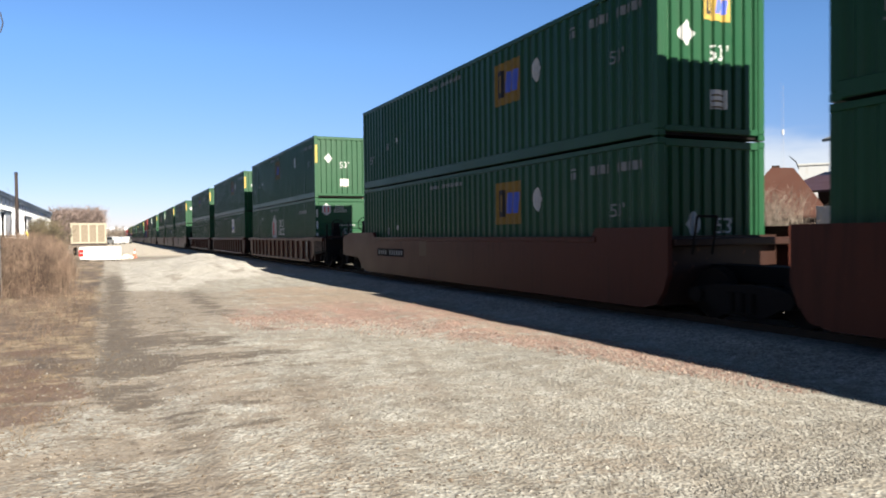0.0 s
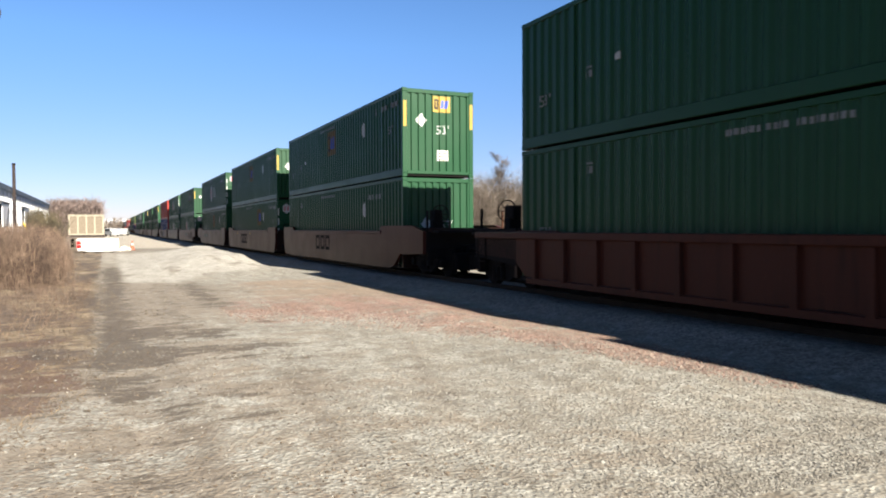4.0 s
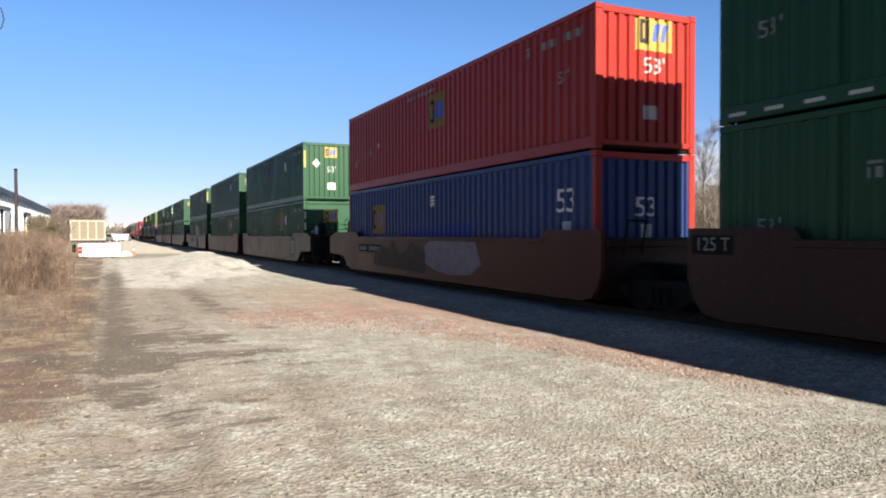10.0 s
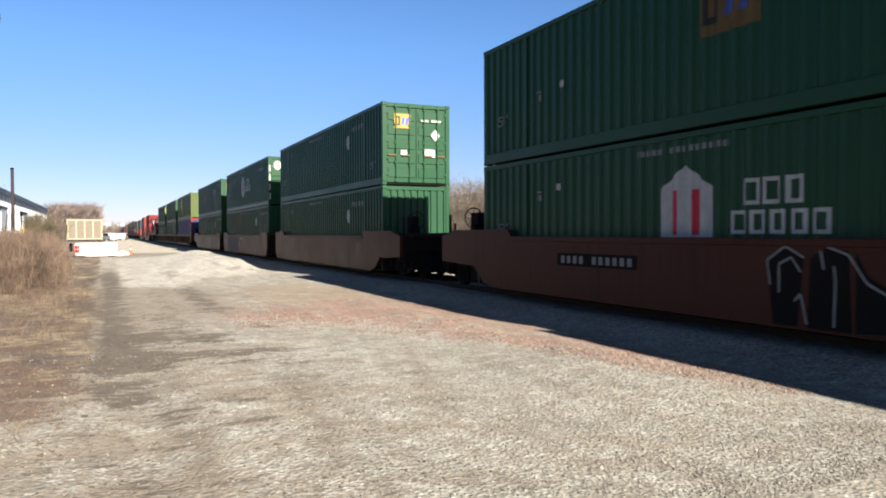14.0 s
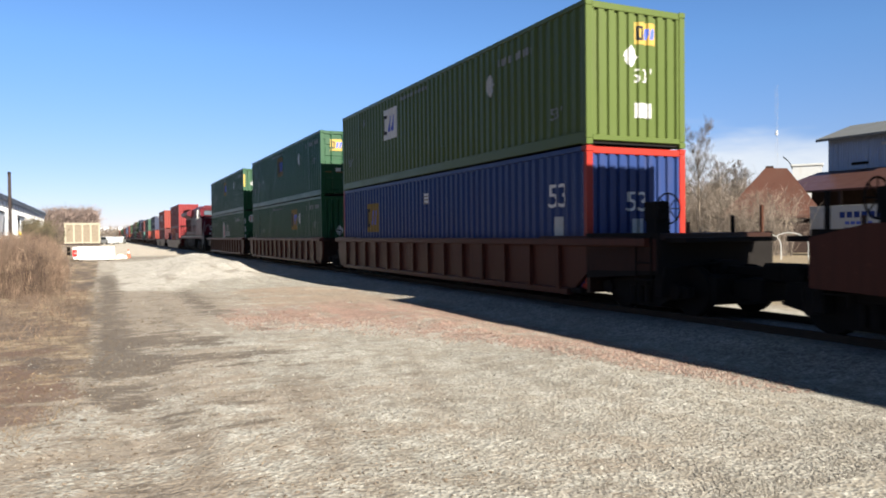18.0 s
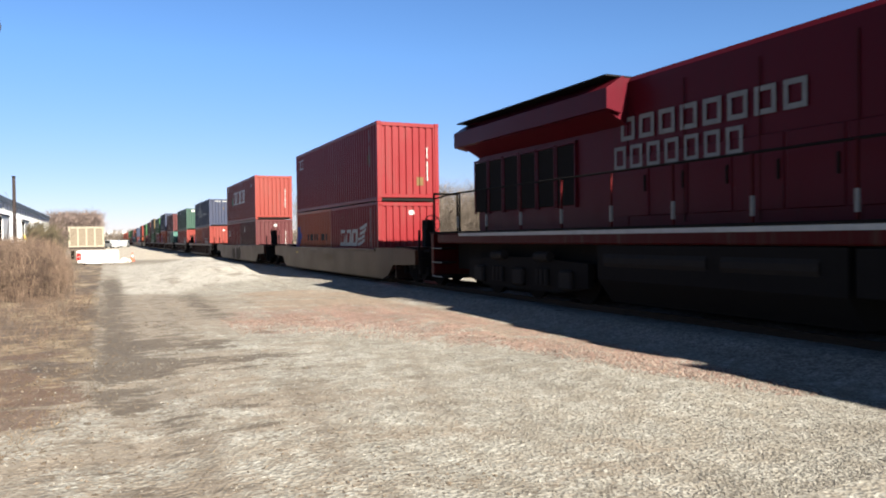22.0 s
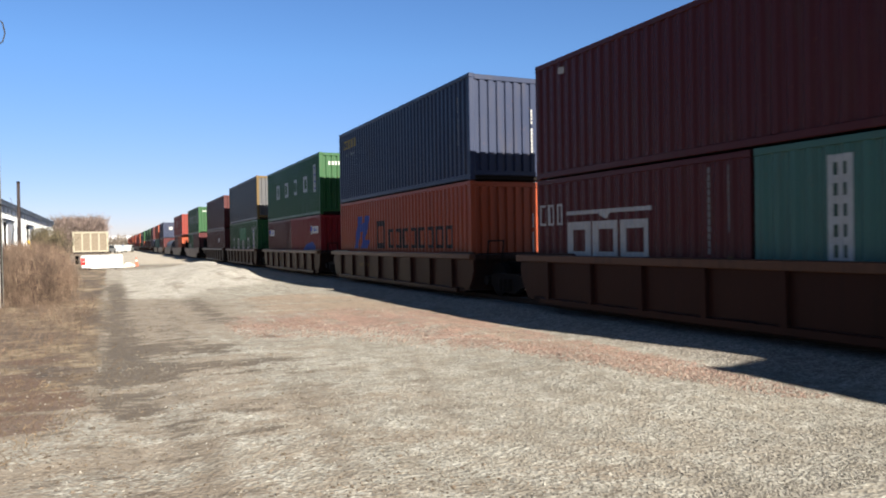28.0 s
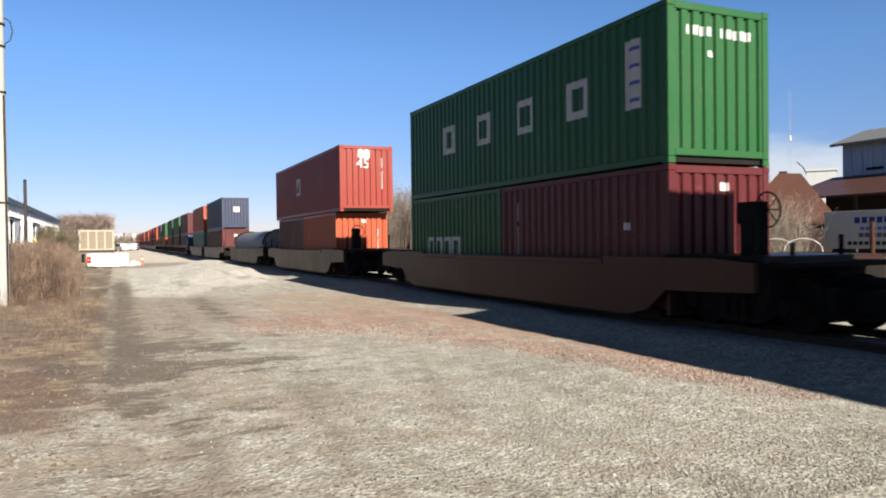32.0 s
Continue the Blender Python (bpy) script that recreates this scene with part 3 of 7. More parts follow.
def hand_wheel(bm, y):
    for k in range(16):
        a, b = (k * math.pi / 8, (k + 1) * math.pi / 8)
        rod(bm, (-0.72 + 0.28 * math.cos(a), y, 2.02 + 0.28 * math.sin(a)), (-0.72 + 0.28 * math.cos(b), y, 2.02 + 0.28 * math.sin(b)), 0.016, 5)
    for k in range(4):
        a = k * math.pi / 4
        rod(bm, (-0.72 - 0.28 * math.cos(a), y, 2.02 - 0.28 * math.sin(a)), (-0.72 + 0.28 * math.cos(a), y, 2.02 + 0.28 * math.sin(a)), 0.011, 5)


def well_car(u, feet, style, a, b, z0, z1, colour="tuscan", brake="", spray=None, stencil=(), rich=True, words=""):
    """One well of a container car. style: smooth or ribbed."""
    L = {53: 16.15, 45: 13.72, 40: 12.19}[feet]
    l = L / 2 + 0.05
    key = (feet, style, a, b, z0, z1)
    label = "%s %s-sided steel well car%s" % ("ochre-brown" if colour == "ochre" else "rusty oxide-brown", style, words)
    c = ride(thing("well_car", label, "train car", "well cars of the train"), u)
    out, thick = 1.50, 0.10
    for sx in (-1, 1):
        if style == "smooth":
            s = part("side_wall", ("well_side", key, sx), lambda bm: prism(bm, side_shape(l, a, b, z0, z1, style), "x", sx * out, sx * (out - thick)), colour, c)
            part("top_chord", ("well_chord", key, sx), lambda bm: box(bm, sx * (out + 0.025), sx * (out - 0.13), -l + 1.6, l - 1.6, z1 - 0.10, z1 + 0.015, 0.012), colour, c)
        else:
            part("side_wall", ("well_side", key, sx), lambda bm: prism(bm, side_shape(l, a, b, z0, z1, style), "x", sx * (out - 0.10), sx * (out - thick - 0.09)), colour, c)
            ea, eb = (1.9 if a == "c" else 0.42), (1.9 if b == "c" else 0.42)
            part("top_chord", ("well_chord", key, sx), lambda bm: box(bm, sx * (out + 0.03), sx * (out - 0.2), -l - ea, l + eb, z1 - 0.13, z1 + 0.02, 0.014), "chord_rust" if z1 < 1.4 else colour, c)
            part("bottom_chord", ("well_sill", key, sx), lambda bm: box(bm, sx * (out - 0.02), sx * (out - 0.2), -l + 0.5, l - 0.5, z0 - 0.03, z0 + 0.10, 0.014), colour, c)
            step = 1.12 if feet == 53 else 1.52
            n = int((L - 0.5) / step)
            for i in range(n + 1):
                y = -n * step / 2 + i * step
                part("side_post", ("side_post", z0, z1, sx), lambda bm: prism(bm, [(-0.06, z0 + 0.08), (-0.045, z1 - 0.12), (0.045, z1 - 0.12), (0.06, z0 + 0.08)], "x", sx * (out - 0.01), sx * (out - 0.12)), colour, c, at=pose(0, y, 0))
    for y in (-l + 0.4, -l * 0.5, 0, l * 0.5, l - 0.4):
        part("floor_beam", ("floor_beam", z0), lambda bm: box(bm, -1.4, 1.4, -0.25, 0.25, z0 + 0.02, z0 + 0.12), "soot", c, at=pose(0, y, 0))
    for sy, how in ((-1, a), (1, b)):
        end = 2.1 if how == "c" else 0.45
        part("end_deck", ("end_deck", key, sy), lambda bm: box(bm, -1.38, 1.38, sy * (l + 0.06), sy * (l + end), z1 - 0.16, z1 + (0.10 if how == "c" else -0.02), 0.02), "tuscan_dark", c)
        part("bulkhead", ("bulkhead", key, sy), lambda bm: box(bm, -1.38, 1.38, sy * (l + 0.04), sy * (l + 0.14), z0 + 0.05, z1 + 0.02), "tuscan_dark", c)
        if how == "c":
            part("end_sill", ("well_end_sill", key, sy), lambda bm: box(bm, -1.35, 1.35, sy * (l + 1.95), sy * (l + 2.12), 0.46, z1 - 0.02, 0.02), "soot", c)
            part("brake_rigging", ("brake_rigging", key, sy), lambda bm: [box(bm, -0.75, 0.75, sy * (l + 2.12), sy * (l + 2.75), 0.34, 0.84, 0.04), box(bm, -0.35, 0.35, sy * (l + 2.75), sy * (l + 3.4), 0.42, 0.78, 0.04)], "soot", c)
            part("draft_sill", ("draft_sill", key, sy), lambda bm: box(bm, -0.22, 0.22, sy * (l + 0.1), sy * (l + 2.4), 0.72, 1.08, 0.03), "soot", c)
            part("coupler", ("coupler", key, sy), lambda bm: coupler(bm, sy, l), "soot", c)
            truck(c, sy * (l + 1.35))
            part("bolster", ("well_bolster", key, sy), lambda bm: [box(bm, -0.62, 0.62, sy * (l + 0.45), sy * (l + 2.3), 0.34, 0.74, 0.03), box(bm, -1.2, 1.2, sy * (l + 1.1), sy * (l + 1.6), 0.62, 0.95, 0.03)], "soot", c)
            part("crossover_step", ("crossover_step", key, sy), lambda bm: box(bm, -1.25, 0.9, sy * (l + 2.12), sy * (l + 2.62), z1 - 0.06, z1 + 0.02, 0.01), "soot", c)
            part("cut_lever", ("cut_lever", key, sy), lambda bm: tube(bm, [(-1.42, sy * (l + 2.2), 0.62), (-1.38, sy * (l + 2.25), 0.98), (-0.2, sy * (l + 2.4), 1.06)], 0.02), "soot", c)
            part("air_hose", ("air_hose", key, sy), lambda bm: tube(bm, [(-0.34, sy * (l + 2.3), 0.95), (-0.40, sy * (l + 2.6), 0.55), (-0.38, sy * (l + 3.0), 0.38), (-0.3, sy * (l + 3.45), 0.45)], 0.035), "soot", c)
            for sx in (-1, 1):
                part("end_side_plate", ("end_side_plate", key, sy, sx), lambda bm: prism(bm, [(sy * (l + 0.05), 0.70), (sy * (l + 2.1), 0.86), (sy * (l + 2.1), z1 + 0.11), (sy * (l + 0.05), z1 + 0.11)], "x", sx * 1.40, sx * 1.34), "soot", c)
            for k, x in enumerate((-1.30, -0.55, 0.55, 1.30)):
                part("grab_post", ("grab_post", key, sy, x), lambda bm: box(bm, x - 0.03, x + 0.03, sy * (l + 1.90), sy * (l + 1.96), z1 - 0.1, z1 + (0.62, 0.30, 0.42, 0.62)[k], 0.008), "ochre" if k % 2 else "soot", c)
            part("ladder", ("well_ladder", key, sy), lambda bm: [rod(bm, (-1.42, sy * (l + 1.55), z), (-1.42, sy * (l + 1.95), z), 0.014, 6) for z in (0.75, 1.05, z1 - 0.05)]
                 + [rod(bm, (-1.42, sy * (l + 1.55 + k), 0.6), (-1.42, sy * (l + 1.55 + k), z1 + 0.05), 0.016, 6) for k in (0, 0.4)], "soot", c)
            if brake == ("a" if sy < 0 else "b"):
                part("brake_stand", ("brake_stand", key, sy), lambda bm: [box(bm, -0.90, -0.54, sy * (l + 1.2), sy * (l + 1.5), z1 - 0.05, 1.86, 0.03), box(bm, -0.86, -0.60, sy * (l + 1.1), sy * (l + 1.55), 1.80, 2.16, 0.03)], "soot", c)
                part("brake_wheel", ("brake_wheel", key, sy), lambda bm: hand_wheel(bm, sy * (l + 1.62)), "soot", c)
        elif sy < 0:
            truck(c, -(l + 1.60))
            part("joint_sill", ("joint_sill", key), lambda bm: box(bm, -0.3, 0.3, -l - 3.2, -l - 0.1, 0.70, 1.0, 0.03), "soot", c)
            part("hose_stand", ("hose_stand", key), lambda bm: tube(bm, [(-1.05, -l - 0.5, z1 - 0.3), (-1.05, -l - 0.62, z1 + 0.35), (-0.6, -l - 0.62, z1 + 0.35), (-0.6, -l - 0.5, z1 - 0.3)], 0.022), "soot", c)
    for kind, y, h in stencil:
        for name, mat, polys in car_marks(kind):
            k = ("stencil", kind, y, h, name, mat, style)
            x = -(out if style == "smooth" else out - 0.10) - 0.005
            part(name, k, lambda bm: [bm.faces.new([bm.verts.new((x - (0.004 if name in ("spray_tag", "spray_line") or mat not in ("black", "soot", "dull_white") else 0.002 if mat in ("black", "soot") else 0.006 if name != "spray_halo" else 0), y - s, h + t)) for s, t in p]) for p in polys], mat, c)
    return c


def stroke(pts, w=0.035):
    """A drawn line as a chain of thin four-sided pieces."""
    out = []
    for (a, b), (c, d) in zip(pts, pts[1:]):
        k = math.hypot(c - a, d - b) or 1
        p, q = -(d - b) / k * w / 2, (c - a) / k * w / 2
        out.append([(a - p, b - q), (c - p, d - q), (c + p, d + q), (a + p, b + q)])
    return out


def car_marks(kind):
    if kind == "number":
        return [("number_panel", "black", [rect(0, 0, 3.1, 0.30)]), ("number_text", "faint", [[(s - 0.1, h) for s, h in p] for p in bars(11, 0.17, 0.17, 0.07, (4,))])]
    if kind == "thin_number":
        return [("number_panel", "soot", [rect(0, 0, 2.5, 0.26)]), ("number_text", "faint", bars(11, 0.12, 0.15, 0.09, (4,)))]
    if kind == "panel":
        return [("data_panel", "black", [rect(0, 0, 0.9, 0.85)]), ("data_text", "dull_white", [rect(0, 0.28 - 0.11 * k, 0.6 - 0.1 * (k % 2), 0.04) for k in range(6)])]
    if kind == "maker":
        return [("maker_mark", "soot", blocks(3, 0.62, 0.62, 0.16))]
    if kind == "pale_maker":
        return [("maker_mark", "dull_gold", bars(6, 0.13, 0.13, 0.07))]
    if kind == "tons":
        return [("capacity_plate", "soot", [rect(0, 0, 0.85, 0.30)]), ("capacity_mark", "faint", [[(s * 0.30, h * 0.30) for s, h in p] for p in letters("125 T")])]
    if kind == "reflector":
        return [("reflector", "gold", [rect(0, 0, 0.42, 0.09)])]
    if kind == "patch":
        return [("primer_patch", "ochre", [rect(0, 0, 0.55, 0.5)])]
    if kind == "tag":
        shapes = [[(-2.6, -0.52), (-2.2, -0.60), (-2.0, 0.05), (-1.75, -0.35), (-1.55, 0.02), (-1.45, -0.58), (-1.1, -0.50), (-1.2, 0.55), (-1.55, 0.62), (-1.8, 0.25), (-2.1, 0.60), (-2.5, 0.50)],
                  [(-1.05, -0.55), (-0.78, -0.60), (-0.62, -0.22), (-0.38, -0.20), (-0.30, -0.56), (-0.02, -0.50), (-0.28, 0.52), (-0.72, 0.58)],
                  [(0.05, -0.58), (0.34, -0.60), (0.42, 0.0), (0.72, -0.62), (1.0, -0.55), (0.92, 0.50), (0.64, 0.56), (0.56, 0.10), (0.32, 0.54), (0.06, 0.46)],
                  [(1.06, -0.60), (1.36, -0.60), (1.40, 0.02), (1.10, 0.02)], [(1.24 + 0.27 * math.cos(k * math.pi / 6), 0.36 + 0.25 * math.sin(k * math.pi / 6)) for k in range(12)],
                  [(1.50, 0.10), (1.70, 0.42), (2.10, 0.52), (2.02, 0.24), (1.84, 0.02), (1.98, -0.22), (2.55, -0.20), (2.50, -0.46), (1.95, -0.64), (1.58, -0.42)]]
        edge = [[(p * 1.02 + 0.07, q * 1.10 - 0.04) for p, q in k] for k in shapes]
        puffs = [[(x + r * math.cos(k * math.pi / 4), z + r * 0.8 * math.sin(k * math.pi / 4)) for k in range(8)] for x, z, r in ((-2.85, 0.05, 0.14), (2.45, 0.46, 0.20), (2.62, 0.22, 0.17), (2.82, -0.12, 0.19), (2.70, -0.40, 0.15), (2.2, 0.62, 0.14))]
        return [("spray_halo", "faint", puffs), ("spray_edge", "black", edge), ("spray_tag", "violet", shapes), ("spray_line", "dull_white", stroke([(3.0, 0.42), (3.25, 0.30), (3.4, 0.48), (3.6, 0.34), (3.9, 0.44)], 0.05) + stroke([(2.5, -0.02), (2.95, 0.02)], 0.06))]
    if kind == "smears":
        return [("spray_field", "mural_green", [[(-2.3, -0.34), (-1.7, -0.46), (-0.9, -0.40), (-1.0, 0.02), (-1.3, 0.36), (-1.9, 0.20), (-2.2, 0.38)]]),
                ("spray_patch", "mural_green", [[(-0.6, -0.42), (0.3, -0.5), (1.3, -0.36), (1.5, 0.1), (0.9, 0.46), (0.4, 0.22), (-0.2, 0.44), (-0.5, 0.1)]])]
    if kind == "scribble":
        return [("chalk_scribble", "dull_gold", stroke([(-0.6, 0.1), (-0.66, -0.12), (-0.5, -0.2), (-0.36, 0.1)]) + stroke([(-0.2, -0.18), (-0.28, 0.0), (-0.16, 0.12), (-0.04, 0.02), (-0.1, -0.16)])
                 + stroke([(0.06, 0.1), (0.22, 0.12), (0.08, -0.16), (0.26, -0.16)]) + stroke([(0.36, 0.04), (0.46, 0.14), (0.54, 0.0), (0.42, -0.16), (0.36, 0.04)]) + stroke([(0.6, 0.1), (0.7, -0.1), (0.82, 0.08), (0.74, -0.18)]))]
    if kind == "arches":
        fill = [[(-0.95, -0.55), (-0.55, -0.55), (-0.45, 0.45), (-0.75, 0.55), (-1.05, 0.35)], [(-0.4, -0.55), (0.25, -0.55), (0.2, 0.5), (-0.1, 0.55), (-0.35, 0.4)], [(0.3, -0.55), (0.85, -0.5), (0.8, 0.0), (0.45, 0.2), (0.3, 0.5)]]
        lines = stroke([(-0.85, -0.1), (-0.85, 0.3), (-0.65, 0.4), (-0.5, 0.2)]) + stroke([(-0.6, -0.2), (-0.5, -0.1), (-0.4, -0.5)]) + stroke([(-1.0, 0.0), (-1.05, 0.35), (-0.75, 0.55), (-0.45, 0.4)])
        lines += stroke([(0.0, -0.5), (0.02, 0.1), (0.0, 0.3)]) + stroke([(-0.2, 0.5), (-0.15, 0.25)]) + stroke([(-0.1, 0.55), (0.2, 0.45), (0.45, 0.1), (0.75, -0.05), (0.8, -0.45)])
        return [("spray_field", "soot", fill), ("spray_edge", "faint", lines)]
    if kind == "murals":
        return [("spray_field", "mural_green", [[(-5.2, -0.40), (-0.6, -0.50), (-0.5, 0.10), (-1.0, 0.26), (-1.7, 0.46), (-2.1, 0.18), (-2.6, -0.02), (-3.3, 0.50), (-3.7, 0.2), (-4.4, 0.3), (-5.0, 0.1)]]),
                ("spray_patch", "mural_lilac", [[(-0.55, -0.18), (0.1, -0.36), (1.1, -0.46), (2.4, -0.40), (3.0, -0.1), (2.7, 0.46), (1.0, 0.52), (0.3, 0.50), (-0.3, 0.46), (-0.6, 0.3)]]),
                ("spray_edge", "black", stroke([(-1.75, 0.28), (-1.6, 0.28), (-1.6, 0.16), (-1.75, 0.16), (-1.75, 0.28)]) + stroke([(0.9, 0.16), (1.6, 0.1), (2.3, 0.16), (2.8, 0.05)]) + stroke([(-0.2, 0.2), (0.1, 0.0), (0.5, 0.1), (0.8, -0.1)])),
                ("spray_mark", "dull_gold", [rect(0.55, 0.26, 0.5, 0.12)])]
    return []


def coupler(bm, sy, l):
    box(bm, -0.10, 0.10, sy * (l + 2.3), sy * (l + 3.35), 0.82, 0.98, 0.03)
    box(bm, -0.18, 0.18, sy * (l + 3.2), sy * (l + 3.62), 0.74, 1.06, 0.05)
    tube(bm, [(0.3, sy * (l + 2.2), 0.8), (0.34, sy * (l + 2.7), 0.45), (0.34, sy * (l + 3.4), 0.45)], 0.025)


# ---- the train: what it carries, from its head to its tail ----
GOLD_END = (("strips", 0, 2.05, 1), ("gold", 0.12, 2.42, 0.52), ("diamond", -0.62, 1.86, 0.85), ("53", 0.15, 1.55, 0.8), ("plate", 0.15, 0.72, 1.1))
PLAIN_END = (("diamond", -0.45, 1.35, 0.85), ("53", 0.3, 1.3, 0.8))
STAR_END = (("star", -0.75, 2.36, 0.36), ("53", 0.25, 1.30, 0.7), ("line", 0.1, 1.62, 0.5))
DOOR_END = (("gold", -0.55, 2.25, 0.50), ("diamond", 0.72, 1.80, 0.75), ("id", 0.55, 2.3, 0.5), ("smallplate", 0.5, 1.15, 2.0), ("smallplate", -0.5, 1.15, 1.2))
BLUE_END = (("53big", 0.0, 1.75, 0.8),)
SIZE53, SIZE40, SIZE20, SIZE45 = (53, 2.896), (40, 2.896), (20, 2.59), (45, 2.896)


def gold_side(at, dull=False, diamond=4.0):
    return (("dull" if dull else "gold", at, 1.95), ("diamond", diamond, 1.98), ("53s", 1.15, 1.62), ("id", 1.2, 2.45), ("line", 8.9, 2.60), ("code", 2.6, 2.45), ("53s", 15.2, 1.0), ("code", 13.6, 1.35), ("smallplate", 12.7, 1.45))


def star_side(at=8.9):
    return (("star", at, 1.55), ("53s", 1.0, 0.80), ("id", 2.6, 2.30), ("line", 9.2, 2.62), ("code", 13.6, 2.05), ("smallplate", 12.8, 2.2), ("53s", 15.2, 1.3))


def plain_side():
    return (("diamond", 4.0, 1.9), ("id", 2.8, 2.35), ("line", 9.0, 2.6), ("53s", 1.1, 0.75), ("code", 13.6, 2.35), ("53s", 15.2, 1.0))


def dashes(c):
    """White reflective dashes along the bottom rail."""
    for i in range(24):
        part("reflective_dash", ("reflective_dash",), lambda b: box(b, -1.2985, -1.28, -0.16, 0.16, 0.10, 0.155), "dull_white", c, at=pose(0, -7.7 + i * 0.67, 0))


G, D, S, P = gold_side, (lambda at: gold_side(at, True)), star_side, plain_side
# u of the leading end; style; near and far end; top: colour, end, side, front; bottom likewise
LONG = (
    (-48.3, "smooth", "j", "j", ("green", "ribs", G(5.3), GOLD_END), ("green", "ribs", G(5.3), PLAIN_END)),
    (-28.9, "smooth", "j", "j", ("green", "ribs", P(), GOLD_END), ("green", "ribs", G(8.2), PLAIN_END)),
    (-9.5, "smooth", "j", "j", ("green", "ribs", P(), GOLD_END), ("green", "ribs", P(), PLAIN_END)),
    (9.97, "smooth", "j", "c", ("green", "ribs", G(5.3), GOLD_END[1:]), ("green", "ribs", G(5.3), PLAIN_END)),
    (33.28, "ribbed", "c", "j", ("green", "ribs", D(8.3), (GOLD_END[0],) + GOLD_END[2:]), ("green", "slats", S(9.3), STAR_END)),
    (52.71, "ribbed", "j", "j", ("green", "ribs", D(5.5), GOLD_END), ("green", "ribs", (("pale", 5.5, 1.95),) + P()[1:], (("pale", 0.1, 1.9, 0.5),))),
    (72.38, "ribbed", "j", "c", ("green", "ribs", D(8.3), GOLD_END), ("green", "ribs", P(), PLAIN_END)),
    (96.0, "smooth", "c", "j", ("green", "ribs", D(8.3), GOLD_END), ("green", "ribs", P(), PLAIN_END)),
    (115.3, "smooth", "j", "j", ("green", "ribs", D(8.0), GOLD_END), ("green", "slats", D(5.3), STAR_END)),
    (134.56, "smooth", "j", "c", ("green", "slats", S(9.0), STAR_END), ("green", "ribs", D(7.6), PLAIN_END)),
    (158.07, "smooth", "c", "j", ("green", "ribs", D(4.9), GOLD_END), ("green", "slats", S(8.7), STAR_END)),
    (177.43, "smooth", "j", "j", ("green", "slats", S(8.8), STAR_END), ("green", "slats", S(8.8), STAR_END)),
    (196.77, "smooth", "j", "c", ("red", "ribs", G(7.7)[:1] + G(7.7)[2:], (("gold", 0.2, 2.45, 0.75), ("53", 0.2, 1.75, 0.9), ("smallplate", 0.1, 0.8, 2.0))), ("blue", "ribs", (("respray", 8.2, 0.95), ("gold", 12.8, 1.75), ("plate", 8.0, 2.2), ("53big", 1.05, 1.9)), BLUE_END)),
    (220.44, "smooth", "c", "j", ("green", "ribs", D(8.1), GOLD_END), ("green", "slats", G(5.2), (("gold", 0.1, 2.15, 0.6), ("diamond", -0.65, 1.35, 1.1)))),
    (239.74, "smooth", "j", "j", ("green", "doors", D(11.3), DOOR_END), ("green", "ribs", G(5.2), PLAIN_END)),
    (259.18, "smooth", "j", "c", ("green", "ribs", D(8.2), GOLD_END), ("green", "doors", S(9.1), STAR_END)),
    (282.77, "smooth", "c", "j", ("green", "doors", P(), DOOR_END), ("green", "ribs", P(), ())),
    (302.2, "smooth", "j", "j", ("green", "slats", S(8.8), STAR_END), ("green", "ribs", D(10.7), PLAIN_END)),
    (321.45, "smooth", "j", "c", ("green", "doors", G(11.3), DOOR_END), ("green", "doors", G(11.2), DOOR_END)),
    (344.89, "ribbed", "c", "j", ("lime", "ribs", (("pale", 11.0, 1.95),) + P(), (("gold", 0.25, 2.35, 0.45), ("diamond", -0.15, 1.85, 0.85), ("53", 0.15, 1.45, 0.8), ("smallplate", 0.15, 0.75, 2.2))), ("blue", "ribs", (("gold", 12.8, 1.75), ("plate", 8.0, 2.2), ("53big", 1.05, 1.9)), BLUE_END)),
    (364.34, "ribbed", "j", "j", ("green", "doors", D(8.1), DOOR_END), ("green", "ribs", G(5.1), PLAIN_END)),
    (383.86, "ribbed", "j", "c", ("green", "ribs", G(8.1), GOLD_END), ("green", "slats", S(9.1), STAR_END)),
)
STENCILS = {96.0: (("maker", 9.0 - 8.07, 1.0),), 115.3: (("maker", 1.6, 0.95), ("reflector", 4.4, 1.28), ("reflector", -0.7, 1.30)), 134.56: (("number", 3.6, 1.0), ("reflector", 0.0, 1.3)),
            177.43: (("number", 2.2, 1.05), ("tons", 8.0, 1.42)), 196.77: (("murals", -0.6, 0.92), ("thin_number", 5.0, 1.1)), 158.07: (("number", -1.2, 1.0), ("tons", 8.0, 1.42), ("smears", -6.0, 0.95)),
            220.44: (("panel", -6.6, 0.95),), 259.18: (("thin_number", 3.2, 1.05), ("arches", -1.9, 0.85)), 282.77: (("patch", -6.0, 1.0),),
            302.2: (("tag", 3.75, 0.88),), 321.45: (("number", 3.4, 0.95),), 9.97: (("thin_number", 4.8, 1.0), ("patch", 2.0, 1.2)),
            239.74: (("scribble", 0.8, 1.0),), 52.71: (("panel", -7.0, 0.95),), 72.38: (("panel", -7.0, 0.95),), 33.28: (("panel", -7.0, 0.95),)}
